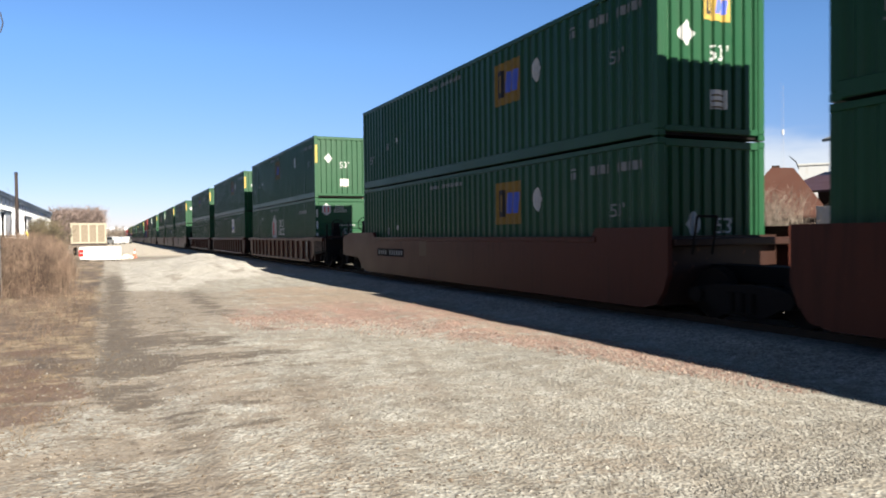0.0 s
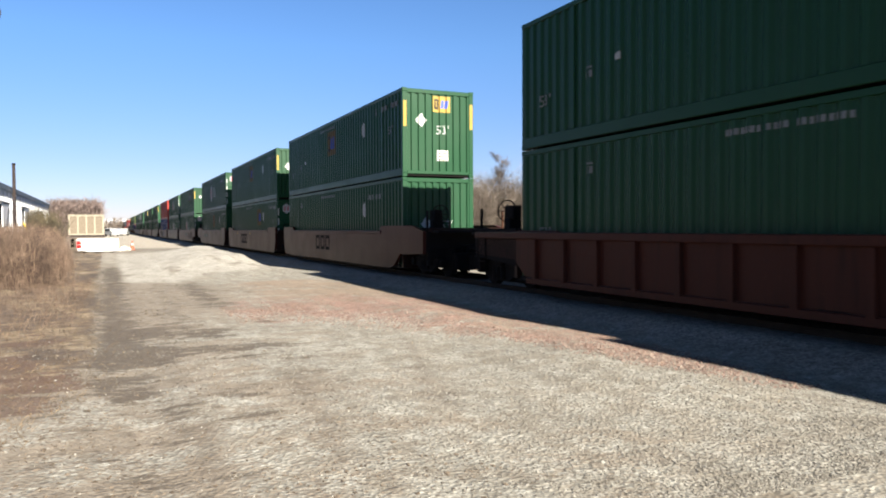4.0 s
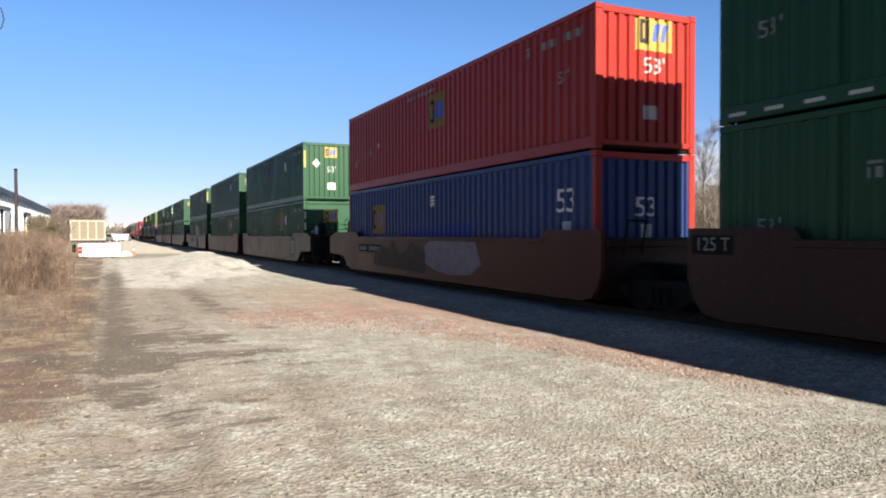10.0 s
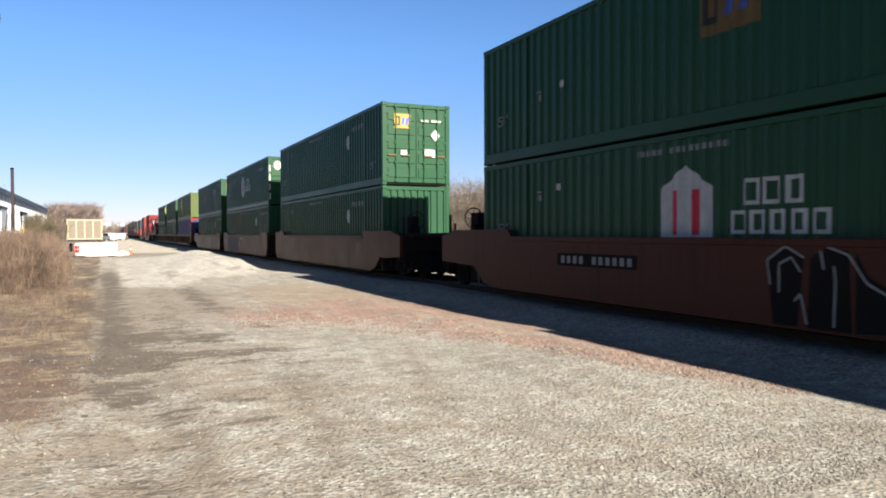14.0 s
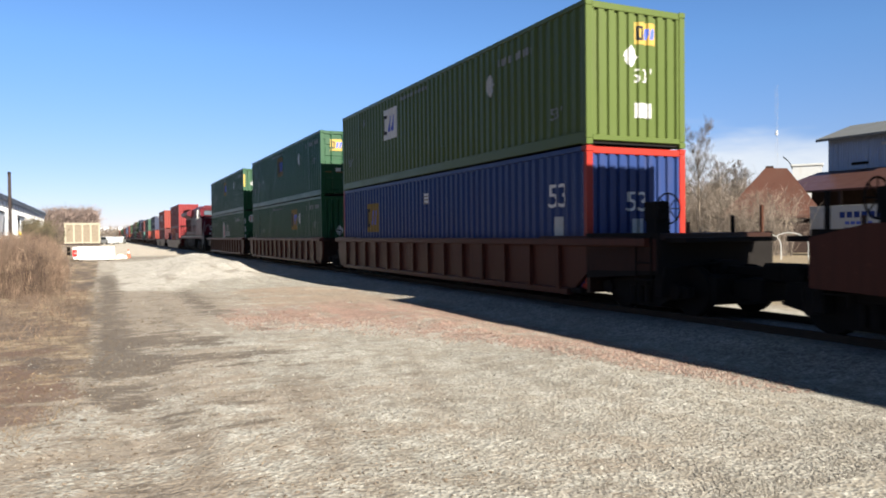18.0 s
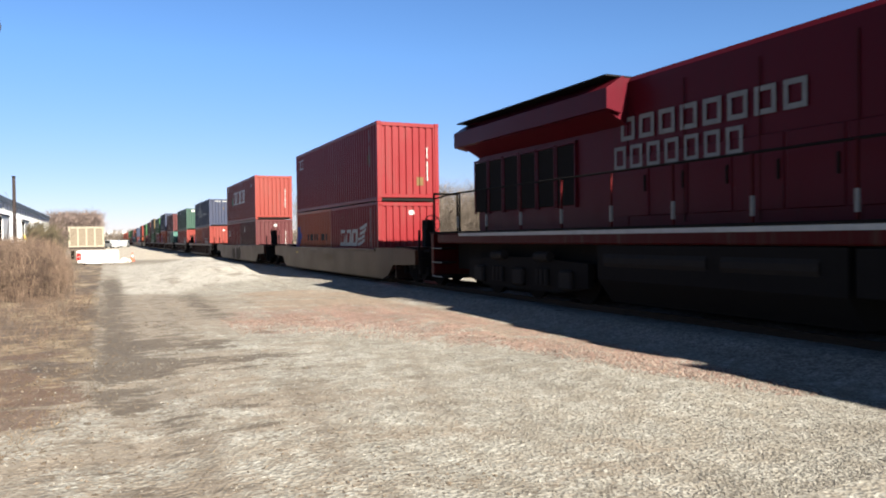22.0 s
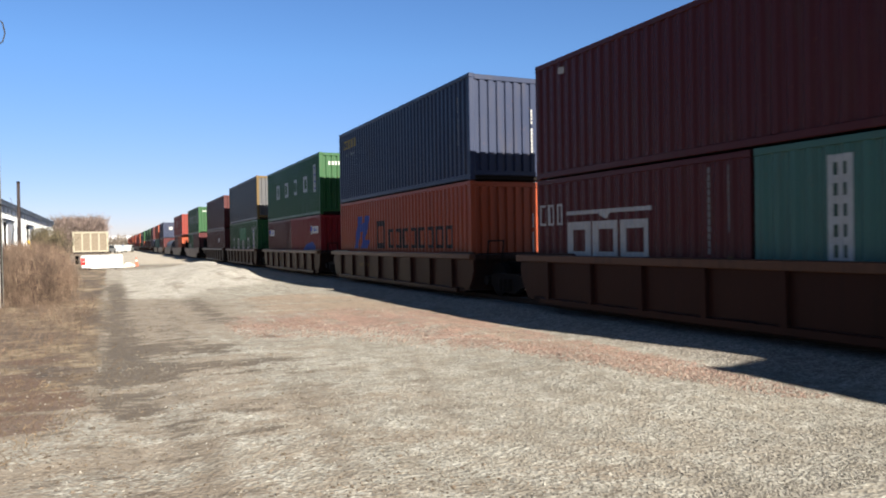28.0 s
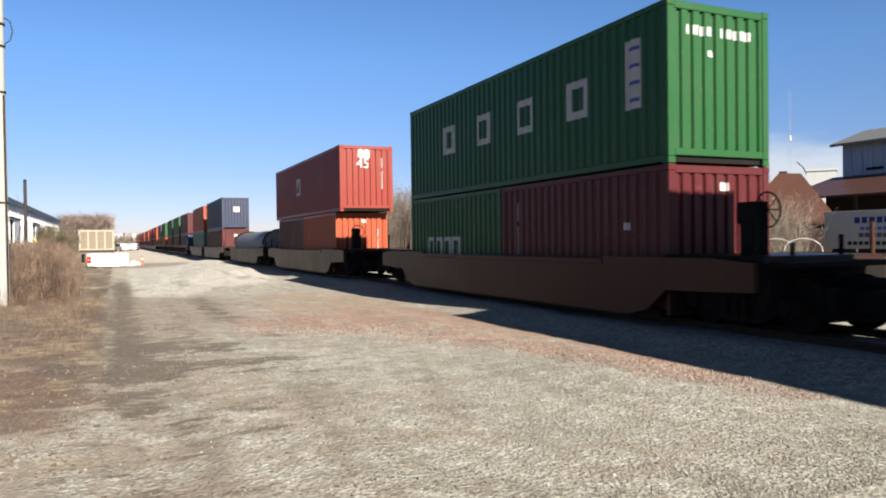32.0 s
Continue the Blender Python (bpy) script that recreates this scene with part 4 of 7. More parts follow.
for u, style, a, b, up, down in LONG:
    mid = u + 16.15 / 2
    z0, z1, base = (0.26, 1.50, 0.38) if style == "smooth" else (0.36, 1.47, 0.46)
    well_car(mid, 53, style, a, b, z0, z1, "tuscan" if u not in (177.43, 220.44) else "tuscan_dark", brake="b" if b == "c" else ("a" if a == "c" else ""), stencil=STENCILS.get(u, ()), words=" carrying two stacked containers")
    for z, (colour, end, side, front), level in ((base, down, "lower"), (base + 2.916, up, "upper")):
        c = container(mid, z, SIZE53, colour, end, side, front, posts="red" if colour == "blue" else None, words=", %s of a stack" % level)
        if u in (134.56, 177.43, 302.2) and level == "upper":
            dashes(c)


def short_pair(u, colours, sides=((), ()), z=0.32):
    """Two twenty-foot boxes end to end in one well."""
    for k in (0, 1):
        container(u + 3.03 + k * 6.13, z, SIZE20, colours[k], "ribs", sides[k], (("smallplate", 0.1, 2.2, 1.1), ("mark20", 0.75, 1.3, 0.8)) if k == 0 else (), words=", in the bottom of a well")


ID40 = (("mark20", 0.75, 1.4, 0.9),)
SERIAL = (("smallplate", 0.7, 2.3),)
# u; style; ends; top; bottom (a pair of colours, or one box)
SHORT = (
    (431.6, "smooth", "c", "c", ("crimson", "ribs", (("cai", 11.2, 2.35), ("stamp", 1.0, 1.6), ("mark20", 0.9, 2.0)), ID40 + (("stamp", 0.45, 0.75, 0.9),)),
     (("crimson", (("hmm", 3.6, 1.30), ("serials", 0.65, 1.6))), ("orange", (("sea_words", 2.6, 1.35),)))),
    (455.2, "smooth", "c", "c", ("rust_red", "ribs", (("wide_words", 6.4, 1.75), ("plate", 11.5, 2.55), ("smallplate", 1.5, 2.3)), ID40),
     (("maroon", (("plate", 4.2, 2.0), ("mark20", 1.2, 1.5))), ("crimson", (("cai", 5.0, 1.75), ("mark20", 1.4, 1.4))))),
    (478.66, "ribbed", "c", "c", ("navy", "ribs", (("wing", 7.8, 1.55), ("id", 2.6, 2.5), ("smallplate", 11.4, 0.55)), (("id", 0.0, 2.4, 0.9), ("stamp", 0.1, 1.7, 0.4))),
     (("rust_red", (("roofed", 2.9, 0.95), ("cai", 5.1, 1.8))), ("orange", (("sea_words", 3.0, 1.1),)))),
    (500.39, "ribbed", "c", "c", ("sea_green", "ribs", (("bay", 8.0, 2.2),), (("smallplate", -0.4, 2.3, 2.2), ("smallplate", 0.4, 2.3, 2.2), ("mark20", 0.8, 1.6, 0.8))),
     (("rust_red", (("roofed", 2.9, 1.0),)), ("rust_red", (("cai", 4.0, 1.7),)))),
    (519.93, "ribbed", "c", "j", ("maroon", "ribs", (("smallplate", 11.2, 2.3), ("mark20", 1.4, 1.9)), (("mark20", 0.75, 2.0, 0.7), ("stamp", 0.0, 1.5, 0.5))),
     (("teal", (("teal_column", 4.65, 1.6),)), ("maroon", (("roofed", 3.6, 1.35), ("cai", 5.5, 1.8), ("serials", 0.65, 1.6))))),
    (535.46, "ribbed", "j", "j", ("navy", "ribs", (("mark20", 0.8, 1.7), ("gold_word", 10.8, 2.35)), ID40), ("orange", (("big_sea", 9.43, 1.65),))),
    (550.93, "ribbed", "j", "j", ("deep_green", "ribs", (("four_words", 6.0, 1.6), ("column", 0.95, 1.75)), (("id", 0, 2.4, 1.0),)),
     (("crimson", (("wave", 3.1, 1.0), ("label", 1.0, 1.9))), ("maroon", (("label", 4.9, 1.9), ("mark20", 1.0, 1.3))))),
    (566.77, "ribbed", "j", "j", ("grey", "ribs", (("smallplate", 2.4, 2.0),), ID40), ("deep_green", (("four_words", 7.0, 1.32), ("column", 1.6, 1.62), ("patch", 6.0, 2.0), ("id", 1.6, 2.35)))),
    (582.13, "ribbed", "j", "c", ("brown", "ribs", (("mark20", 11.6, 1.9), ("stamp", 1.1, 1.6)), (("tex", -0.3, 2.35, 1.0), ("mark20", 0.8, 1.7, 0.8))), ("brown", (("bay", 3.7, 1.65), ("mark20", 1.6, 1.2)))),
    (601.96, "smooth", "c", "c", ("deep_green", "ribs", (("four_words", 6.0, 1.6), ("column", 0.95, 1.75)), (("id", 0, 2.4, 1.0), ("smallplate", -0.2, 2.0, 0.8))),
     (("maroon", (("smallplate", 1.2, 1.5), ("mark20", 5.3, 1.5))), ("deep_green", (("four_close", 3.6, 1.05), ("mark20", 1.5, 1.0))))),
)
SHORT_STENCILS = {431.6: (("scribble", -0.4, 0.85), ("reflector", 5.0, 0.95)), 455.2: (("smears", -0.4, 0.68),), 535.46: (("pale_maker", 2.5, 0.75),), 550.93: (("pale_maker", 2.0, 0.75),), 566.77: (("pale_maker", 1.2, 0.75),), 582.13: (("pale_maker", 2.5, 0.75),)}
for u, style, a, b, up, down in SHORT:
    mid = u + 12.19 / 2
    z0, z1 = (0.20, 1.20) if style == "smooth" else (0.20, 1.22)
    well_car(mid, 53 if u < 490 else 40, style, a, b, z0, z1, "ochre" if style == "smooth" else "grimy", brake="b" if u == 478.66 else ("a" if a == "c" else ("b" if b == "c" else "")), stencil=SHORT_STENCILS.get(u, ()), words=" with sea containers")
    tall_base = not isinstance(down[0], tuple) and (down[0] == "orange" or u == 566.77)
    if isinstance(down[0], tuple):
        short_pair(u, (down[0][0], down[1][0]), (down[0][1], down[1][1]))
    else:
        container(mid, 0.32, SIZE40 if tall_base else (40, 2.59), down[0], "ribs", down[1], ID40, words=", lower of a stack")
    low_top = u in (478.66, 500.39, 519.93)
    container(mid, 3.23 if tall_base else 2.92, (40, 2.59) if low_top else SIZE40, up[0], up[1], up[2], up[3], posts="dull_gold" if up[0] == "grey" else None, words=", upper of a stack")

# the tall red box of forty-five feet, with two short ones under it
well_car(629.3, 40, "smooth", "c", "c", 0.20, 1.20, "ochre", brake="a", words=" with sea containers")
short_pair(623.2, ("orange", "brown"))
container(629.3, 2.92, SIZE45, "rust_red", "ribs", (("sprayed", 8.0, 1.6),), (("45", -0.15, 2.1, 1.0), ("smallplate", -0.1, 2.55, 2.8), ("mark20", 0.72, 1.7, 1.0)), words=", upper of a stack")
# a car with a sheeted load
well_car(647.5, 40, "smooth", "c", "j", 0.20, 1.20, "ochre", words=" with a sheeted load")
load = ride(thing("covered_load", "silver-grey tarpaulin stretched over a rounded load in a well", "covered load"), 647.0, 1.0)
part("tarpaulin", ("tarpaulin",), lambda b: prism(b, [(1.2 * math.cos(k * math.pi / 12), 0.5 + 0.95 * math.sin(k * math.pi / 12)) for k in range(13)] + [(-1.2, 0.0), (1.2, 0.0)], "y", -6.2, 6.2), "tarp", load)
for y in (-6.3, 6.3):
    part("hoop", ("load_hoop", y), lambda b: tube(b, [(1.26 * math.cos(k * math.pi / 12), y, 0.5 + 1.0 * math.sin(k * math.pi / 12)) for k in range(13)], 0.05), "soot", load)

# the tail, far away for most of the time
rng = random.Random(4)
TAIL = (("navy", "maroon"), ("orange", "teal"), ("maroon", "navy"), ("deep_green", "brown"), ("green", "maroon"), ("deep_green", "orange"), ("grey", "deep_green"), ("orange", "orange"),
        ("rust_red", "maroon"), ("rust_red", "rust_red"), ("orange", "rust_red"), ("crimson", "brown"), ("orange", "rust_red"), ("crimson", "rust_red"), ("rust_red", "brown"), ("brown", "orange"), ("crimson", "maroon"), ("orange", "brown"))
u = 661.0
for i, (up, down) in enumerate(TAIL):
    mid = u + 12.19 / 2
    joined = i % 5
    well_car(mid, 40, "ribbed" if 2 <= i < 7 else "smooth", "c" if joined in (0, 2) else "j", "c" if joined in (1, 4) else "j", 0.22, 1.28 if 2 <= i < 7 else 1.20, "tuscan" if 2 <= i < 7 else "ochre", rich=False, words=" far down the train")
    container(mid, 0.32, (40, 2.59), down, "ribs", (), (("smallplate", 0.0, 2.0, 1.5),) if i < 2 else (), rich=False, words=", lower of a stack")
    container(mid, 2.92, SIZE40, up, "ribs", (), (("plate", 0.1, 1.8, 1.5),) if i == 0 else (), rich=False, words=", upper of a stack")
    u += 19.6 if joined in (1, 4) else 15.5


# ---- the locomotive in the middle of the train ----
def locomotive(u):
    c = ride(thing("locomotive", "dark red six-axle diesel locomotive with a wide cab", "locomotive"), u)
    red, dirty = "loco_red", "loco_red_dirty"
    part("frame_sill", ("l_sill",), lambda b: [box(b, -1.52, 1.52, -10.6, 11.0, 1.42, 1.70, 0.03)], dirty, c)
    part("sill_stripe", ("l_stripe",), lambda b: box(b, -1.535, -1.52, -9.0, 9.6, 1.62, 1.70), "dull_white", c, "pale reflective stripe")
    part("walkway", ("l_deck",), lambda b: box(b, -1.54, 1.54, -11.5, 11.5, 1.70, 1.75, 0.01), "soot", c)
    part("long_hood", ("l_hood",), lambda b: prism(b, [(-0.98, 1.75), (-0.98, 4.52), (-0.90, 4.62), (0.90, 4.62), (0.98, 4.52), (0.98, 1.75)], "y", -5.2, 3.4), red, c)
    for i in range(7):
        part("hood_door", ("l_hood_door",), lambda b: box(b, -1.005, -0.97, -0.46, 0.46, 1.95, 3.10, 0.012), red, c, at=pose(0, -2.7 + i * 0.98, 0))
        part("door_handle", ("l_hood_grip",), lambda b: box(b, -1.03, -1.0, -0.40, -0.36, 2.4, 2.7), "soot", c, at=pose(0, -2.7 + i * 0.98, 0))
    part("equipment_cabinet", ("l_cab2",), lambda b: prism(b, [(-1.32, 1.75), (-1.27, 4.52), (-1.17, 4.64), (1.17, 4.64), (1.27, 4.52), (1.32, 1.75)], "y", -5.35, -2.2), red, c)
    for y in (-4.9, -4.1, -3.3):
        part("intake_grille", ("l_grille",), lambda b: [box(b, -1.275, -1.24, -0.3, 0.3, 3.55, 4.1, 0.01)] + [box(b, -1.29, -1.27, -0.28, 0.28, 3.6 + 0.08 * k, 3.63 + 0.08 * k) for k in range(6)], "soot", c, at=pose(0, y, 0))
    part("radiator_section", ("l_rad",), lambda b: prism(b, [(-1.0, 1.75), (-1.0, 3.7), (-1.45, 3.95), (-1.45, 4.38), (-1.1, 4.6), (1.1, 4.6), (1.45, 4.38), (1.45, 3.95), (1.0, 3.7), (1.0, 1.75)], "y", 3.3, 9.4), red, c)
    for sx in (-1, 1):
        part("radiator_wing", ("l_wing", sx), lambda b: prism(b, [(sx * 1.2, 3.90), (sx * 1.56, 3.98), (sx * 1.56, 4.36), (sx * 1.15, 4.62)], "y", 3.2, 9.75), red, c)
    for i in range(6):
        part("radiator_shutter", ("l_shut",), lambda b: [box(b, -1.04, -0.99, -0.33, 0.33, 2.25, 3.55, 0.01)], "soot", c, at=pose(0, 5.3 + i * 0.78, 0))
        part("shutter_frame", ("l_shutf",), lambda b: [box(b, -1.06, -1.0, -0.37, -0.33, 2.2, 3.6), box(b, -1.06, -1.0, 0.33, 0.37, 2.2, 3.6), box(b, -1.06, -1.0, -0.37, 0.37, 3.56, 3.62)], red, c, at=pose(0, 5.3 + i * 0.78, 0))
    part("exhaust_stack", ("l_stack",), lambda b: box(b, -0.35, 0.35, 0.6, 1.6, 4.5, 4.78, 0.05), "soot", c)
    part("air_horn", ("l_horn",), lambda b: [rod(b, (-0.3 + 0.12 * k, 2.3, 4.72), (-0.3 + 0.12 * k, 1.9 - 0.08 * k, 4.72), 0.03, 8, 0.07) for k in range(4)], "yellow", c)
    # cab
    part("cab", ("l_cab",), lambda b: cab_shell(b), red, c)
    part("cab_roof", ("l_cabroof",), lambda b: prism(b, [(-1.53, 4.30), (-1.05, 4.62), (1.05, 4.62), (1.53, 4.30)], "y", -8.55, -5.3), red, c)
    for sx in (-1, 1):
        w = part("windshield", ("l_screen", sx), lambda b: slope_pane(b, sx), "screen", c, "sky-reflecting windshield")
        part("windshield_rubber", ("l_rub", sx), lambda b: slope_rim(b, sx), "soot", w)
    part("side_window", ("l_side_win",), lambda b: box(b, -1.565, -1.53, -7.55, -6.0, 3.42, 4.12, 0.02), "glass", c)
    part("window_mullion", ("l_mull",), lambda b: box(b, -1.58, -1.55, -6.86, -6.78, 3.40, 4.14), "loco_red_dirty", c)
    part("quarter_window", ("l_q_win",), lambda b: box(b, -1.565, -1.53, -8.35, -7.85, 3.45, 4.10, 0.03), "glass", c)
    part("sun_shade", ("l_shade",), lambda b: box(b, -1.72, -1.58, -7.72, -7.58, 3.36, 4.16, 0.02), "white", c, "white wind deflector beside the cab window")
    part("mirror", ("l_mirror",), lambda b: box(b, -1.70, -1.60, -6.15, -6.02, 3.2, 3.5, 0.02), "white", c)
    # full-width bulkheads before the cab, beside the nose
    for sx in (-1, 1):
        part("front_bulkhead", ("l_bulk", sx), lambda b: prism(b, [(-8.85, 1.75), (-9.72, 1.75), (-9.72, 3.02), (-9.62, 3.24), (-9.40, 3.34), (-8.85, 3.36)], "x", sx * 1.545, sx * 1.02), red, c)
        part("wiper", ("l_wiper", sx), lambda b: rod(b, (sx * 0.5, -8.60, 4.12), (sx * 0.75, -8.74, 3.78), 0.012, 5), "soot", c)
    # thin dark plates over the hood, cabinet and radiator roofs
    part("roof_grime", ("l_roofplates",), lambda b: [box(b, -0.82, 0.82, -5.2, 3.4, 4.62, 4.65), box(b, -1.0, 1.0, -5.3, -2.2, 4.64, 4.67), box(b, -1.5, 1.5, 3.3, 9.7, 4.605, 4.635)], "soot", c, "thin dark roof plates")
    part("roof_fan", ("l_fan",), lambda b: rod(b, (0, 4.6, 4.63), (0, 4.6, 4.75), 0.6, 24), "soot", c)
    part("roof_fan", ("l_fan2",), lambda b: rod(b, (0, 7.0, 4.63), (0, 7.0, 4.75), 0.6, 24), "soot", c)
    part("antenna_plate", ("l_antenna",), lambda b: [box(b, -0.4, 0.4, -7.4, -6.4, 4.62, 4.70, 0.02), rod(b, (0.1, -6.0, 4.6), (0.1, -6.0, 4.85), 0.015, 5)], "rail_grey", c)
    for k, y in enumerate((-4.4, -3.0, -1.4, 0.2, 1.8)):
        part("panel_seam", ("l_seam",), lambda b: box(b, -1.014, -1.0, -0.012, 0.012, 1.8, 4.3), "loco_red_dirty", c, at=pose(0.0 if y > -2.2 else -0.3, y, 0))
    # nose
    part("nose", ("l_nose",), lambda b: nose_shell(b), red, c)
    part("nose_door", ("l_nosedoor",), lambda b: box(b, 0.18, 0.76, -10.08, -10.0, 1.85, 3.0, 0.02), red, c)
    for x in (-0.28, 0.28):
        part("headlight", ("l_head", x), lambda b: rod(b, (-0.12, -9.92, 2.98 + x * 0.5), (-0.12, -10.08, 2.98 + x * 0.5), 0.10, 16), "lamp_glass", c)
        part("number_board", ("l_board", x), lambda b: box(b, x * 2.0 - 0.18, x * 2.0 + 0.18, -10.02, -9.90, 2.98, 3.16, 0.01), "black", c)
        part("ditch_light", ("l_ditch", x), lambda b: rod(b, (x * 3.6, -11.35, 1.88), (x * 3.6, -11.45, 1.88), 0.09, 14), "lamp_glass", c)
    part("logo_mark", ("l_logo",), lambda b: [b.faces.new([b.verts.new((-0.52 + s * 0.5, -10.058 + 0.12 * (0.6 + h), 2.45 + h)) for s, h in p]) for p in (rect(-0.35, 0.14, 0.55, 0.1), rect(-0.35, -0.14, 0.55, 0.1), rect(-0.58, 0, 0.1, 0.3), rect(0.3, 0, 0.12, 0.36), rect(0.52, 0.12, 0.34, 0.1))], "dull_white", c)
    # pilot, steps, rails
    part("pilot", ("l_pilot",), lambda b: prism(b, [(-11.4, 1.70), (-11.55, 1.1), (-11.85, 0.25), (-11.6, 0.25), (-11.1, 1.1), (-11.0, 1.70)], "x", -1.5, 1.5), "soot", c)
    part("front_coupler", ("l_coupler", -1), lambda b: [box(b, -0.12, 0.12, -12.6, -11.4, 0.82, 1.0, 0.03), box(b, -0.2, 0.2, -12.75, -12.4, 0.74, 1.08, 0.05)], "soot", c)
    part("rear_coupler", ("l_coupler", 1), lambda b: [box(b, -0.12, 0.12, 11.4, 12.6, 0.82, 1.0, 0.03), box(b, -0.2, 0.2, 12.4, 12.75, 0.74, 1.08, 0.05)], "soot", c)
    part("rear_plate", ("l_rearplate",), lambda b: box(b, -1.5, 1.5, 11.3, 11.5, 0.5, 1.72, 0.02), dirty, c)
    for y in (-10.22, 10.95):
        for k, z in enumerate((0.45, 0.85, 1.25)):
            part("step", ("l_step", y, k), lambda b: box(b, -1.56, -1.1, y - 0.33, y + 0.33, z, z + 0.05, 0.01), "soot", c)
            part("step_edge", ("l_stepe", y, k), lambda b: box(b, -1.575, -1.56, y - 0.33, y + 0.33, z + 0.02, z + 0.05), "faint", c)
    part("stair_rail", ("l_stair", 0), lambda b: tube(b, [(-1.52, -9.78, 0.55), (-1.52, -9.78, 1.9), (-1.36, -10.02, 2.6), (-1.30, -9.85, 3.0)], 0.020), "rail_grey", c, "pale grey handrail")
    part("stair_rail", ("l_stair", 1), lambda b: tube(b, [(-1.52, -10.7, 0.95), (-1.52, -10.7, 1.9), (-1.25, -10.95, 2.6), (-0.98, -10.6, 2.8)], 0.020), "rail_grey", c, "pale grey handrail")
    part("stair_rail", ("l_stair", 2), lambda b: tube(b, [(1.52, -11.35, 0.75), (1.52, -11.45, 1.75), (1.30, -11.25, 2.10), (1.15, -10.9, 2.15)], 0.028), "rail_grey", c, "pale handrail")
    ys = [-5.0 + 1.64 * k for k in range(10)]
    for y in ys:
        part("rail_post", ("l_post",), lambda b: box(b, -1.50, -1.46, -0.02, 0.02, 1.75, 2.78), "loco_red_dirty" if y < 7 else "soot", c, at=pose(0, y, 0))
        part("post_cap", ("l_postcap",), lambda b: box(b, -1.505, -1.455, -0.024, 0.024, 1.85, 2.15), "faint", c, at=pose(0, y, 0))
    part("walk_rail", ("l_walkrail",), lambda b: tube(b, [(-1.48, -5.0, 2.78), (-1.48, 10.0, 2.78), (-1.48, 11.3, 2.7)], 0.022), "soot", c)
    part("end_rail", ("l_endrail",), lambda b: [tube(b, [(-1.48, 11.3, 1.75), (-1.48, 11.3, 2.85), (-0.6, 11.4, 2.85), (-0.6, 11.4, 1.75)], 0.028), tube(b, [(0.6, 11.4, 1.75), (0.6, 11.4, 2.85), (1.48, 11.3, 2.85), (1.48, 11.3, 1.75)], 0.028)], "soot", c)
    # below the deck
    part("underframe", ("l_under",), lambda b: box(b, -0.95, 0.95, -10.4, 10.8, 0.70, 1.43), "soot", c)
    part("fuel_tank", ("l_tank",), lambda b: prism(b, [(-1.5, 1.40), (-1.5, 0.75), (-1.15, 0.30), (1.15, 0.30), (1.5, 0.75), (1.5, 1.40)], "y", -1.6, 3.6), "soot", c)
    part("air_reservoir", ("l_air",), lambda b: rod(b, (-1.32, 0.8, 1.12), (-1.32, 3.4, 1.12), 0.22, 14), "casting", c)
    part("air_reservoir", ("l_air2",), lambda b: rod(b, (-1.32, -1.2, 1.12), (-1.32, 0.5, 1.12), 0.22, 14), "casting", c)
    part("battery_box", ("l_battery",), lambda b: box(b, -1.50, -1.0, -3.2, -1.7, 0.75, 1.40, 0.02), "soot", c)
    for y in (-6.7, 6.9):
        t = part("truck", ("l_truck",), lambda b: box(b, -1.0, 1.0, -2.4, 2.4, 0.62, 1.05, 0.05), "soot", c, at=pose(0, y, 0))
        for sx in (-1, 1):
            part("side_frame", ("l_frame", sx), lambda b: prism(b, [(-2.65, 1.02), (-2.65, 0.52), (-1.5, 0.36), (1.5, 0.36), (2.65, 0.52), (2.65, 1.02), (1.0, 1.10), (-1.0, 1.10)], "x", sx * 1.08, sx * 1.25), "soot", t)
            for dy in (-1.0, 1.0):
                part("spring_set", ("l_spring", sx, dy), lambda b: [rod(b, (sx * 1.28, dy + k, 0.50), (sx * 1.28, dy + k, 0.86), 0.07, 10) for k in (-0.18, 0.0, 0.18)], "casting", t)
                part("brake_cylinder", ("l_brake", sx, dy), lambda b: rod(b, (sx * 1.30, dy - 0.35, 1.14), (sx * 1.30, dy + 0.2, 1.14), 0.11, 12), "casting", t)
        part("brake_rigging", ("l_rig",), lambda b: box(b, -0.6, 0.6, -2.6, 2.6, 0.30, 0.62), "soot", t)
        for dy in (-1.95, 0.0, 1.95):
            part("wheelset", ("l_wheel", dy), lambda b: [rod(b, (sx * 0.66, dy, RAIL_Z + 0.53), (sx * 0.80, dy, RAIL_Z + 0.53), 0.53, 30) for sx in (-1, 1)] + [rod(b, (-1.3, dy, RAIL_Z + 0.53), (1.3, dy, RAIL_Z + 0.53), 0.12, 12)], "soot", t)
            part("journal_box", ("l_journal", dy), lambda b: box(b, -1.36, -1.2, dy - 0.24, dy + 0.24, 0.45, 0.85, 0.04), "casting", t)
    # painted marks on the hood and cab side
    for z, count, mid, wide in ((3.62, 8, 1.42, 0.40), (3.08, 7, 2.10, 0.34)):
        step = wide + 0.13
        for i in range(count):
            part("letter_slab", ("l_slab", wide), lambda b: [b.faces.new([b.verts.new((-1.012, -p, q)) for p, q in k]) for k in blocks(1, wide, 0.44, 0)], "faint", c, at=pose(0, mid + (count - 1) / 2 * step - i * step, z))
    for i in range(4):
        part("number_bar", ("l_num",), lambda b: b.faces.new([b.verts.new((-1.555, -s, q)) for s, q in rect(0, 0, 0.13, 0.30)]), "faint", c, at=pose(0, -6.1 - i * 0.34, 2.92))
    return c


def cab_shell(bm):
    prism(bm, [(-5.3, 1.75), (-5.3, 4.30), (-8.45, 4.30), (-8.9, 3.30), (-8.9, 1.75)], "x", -1.55, 1.55)


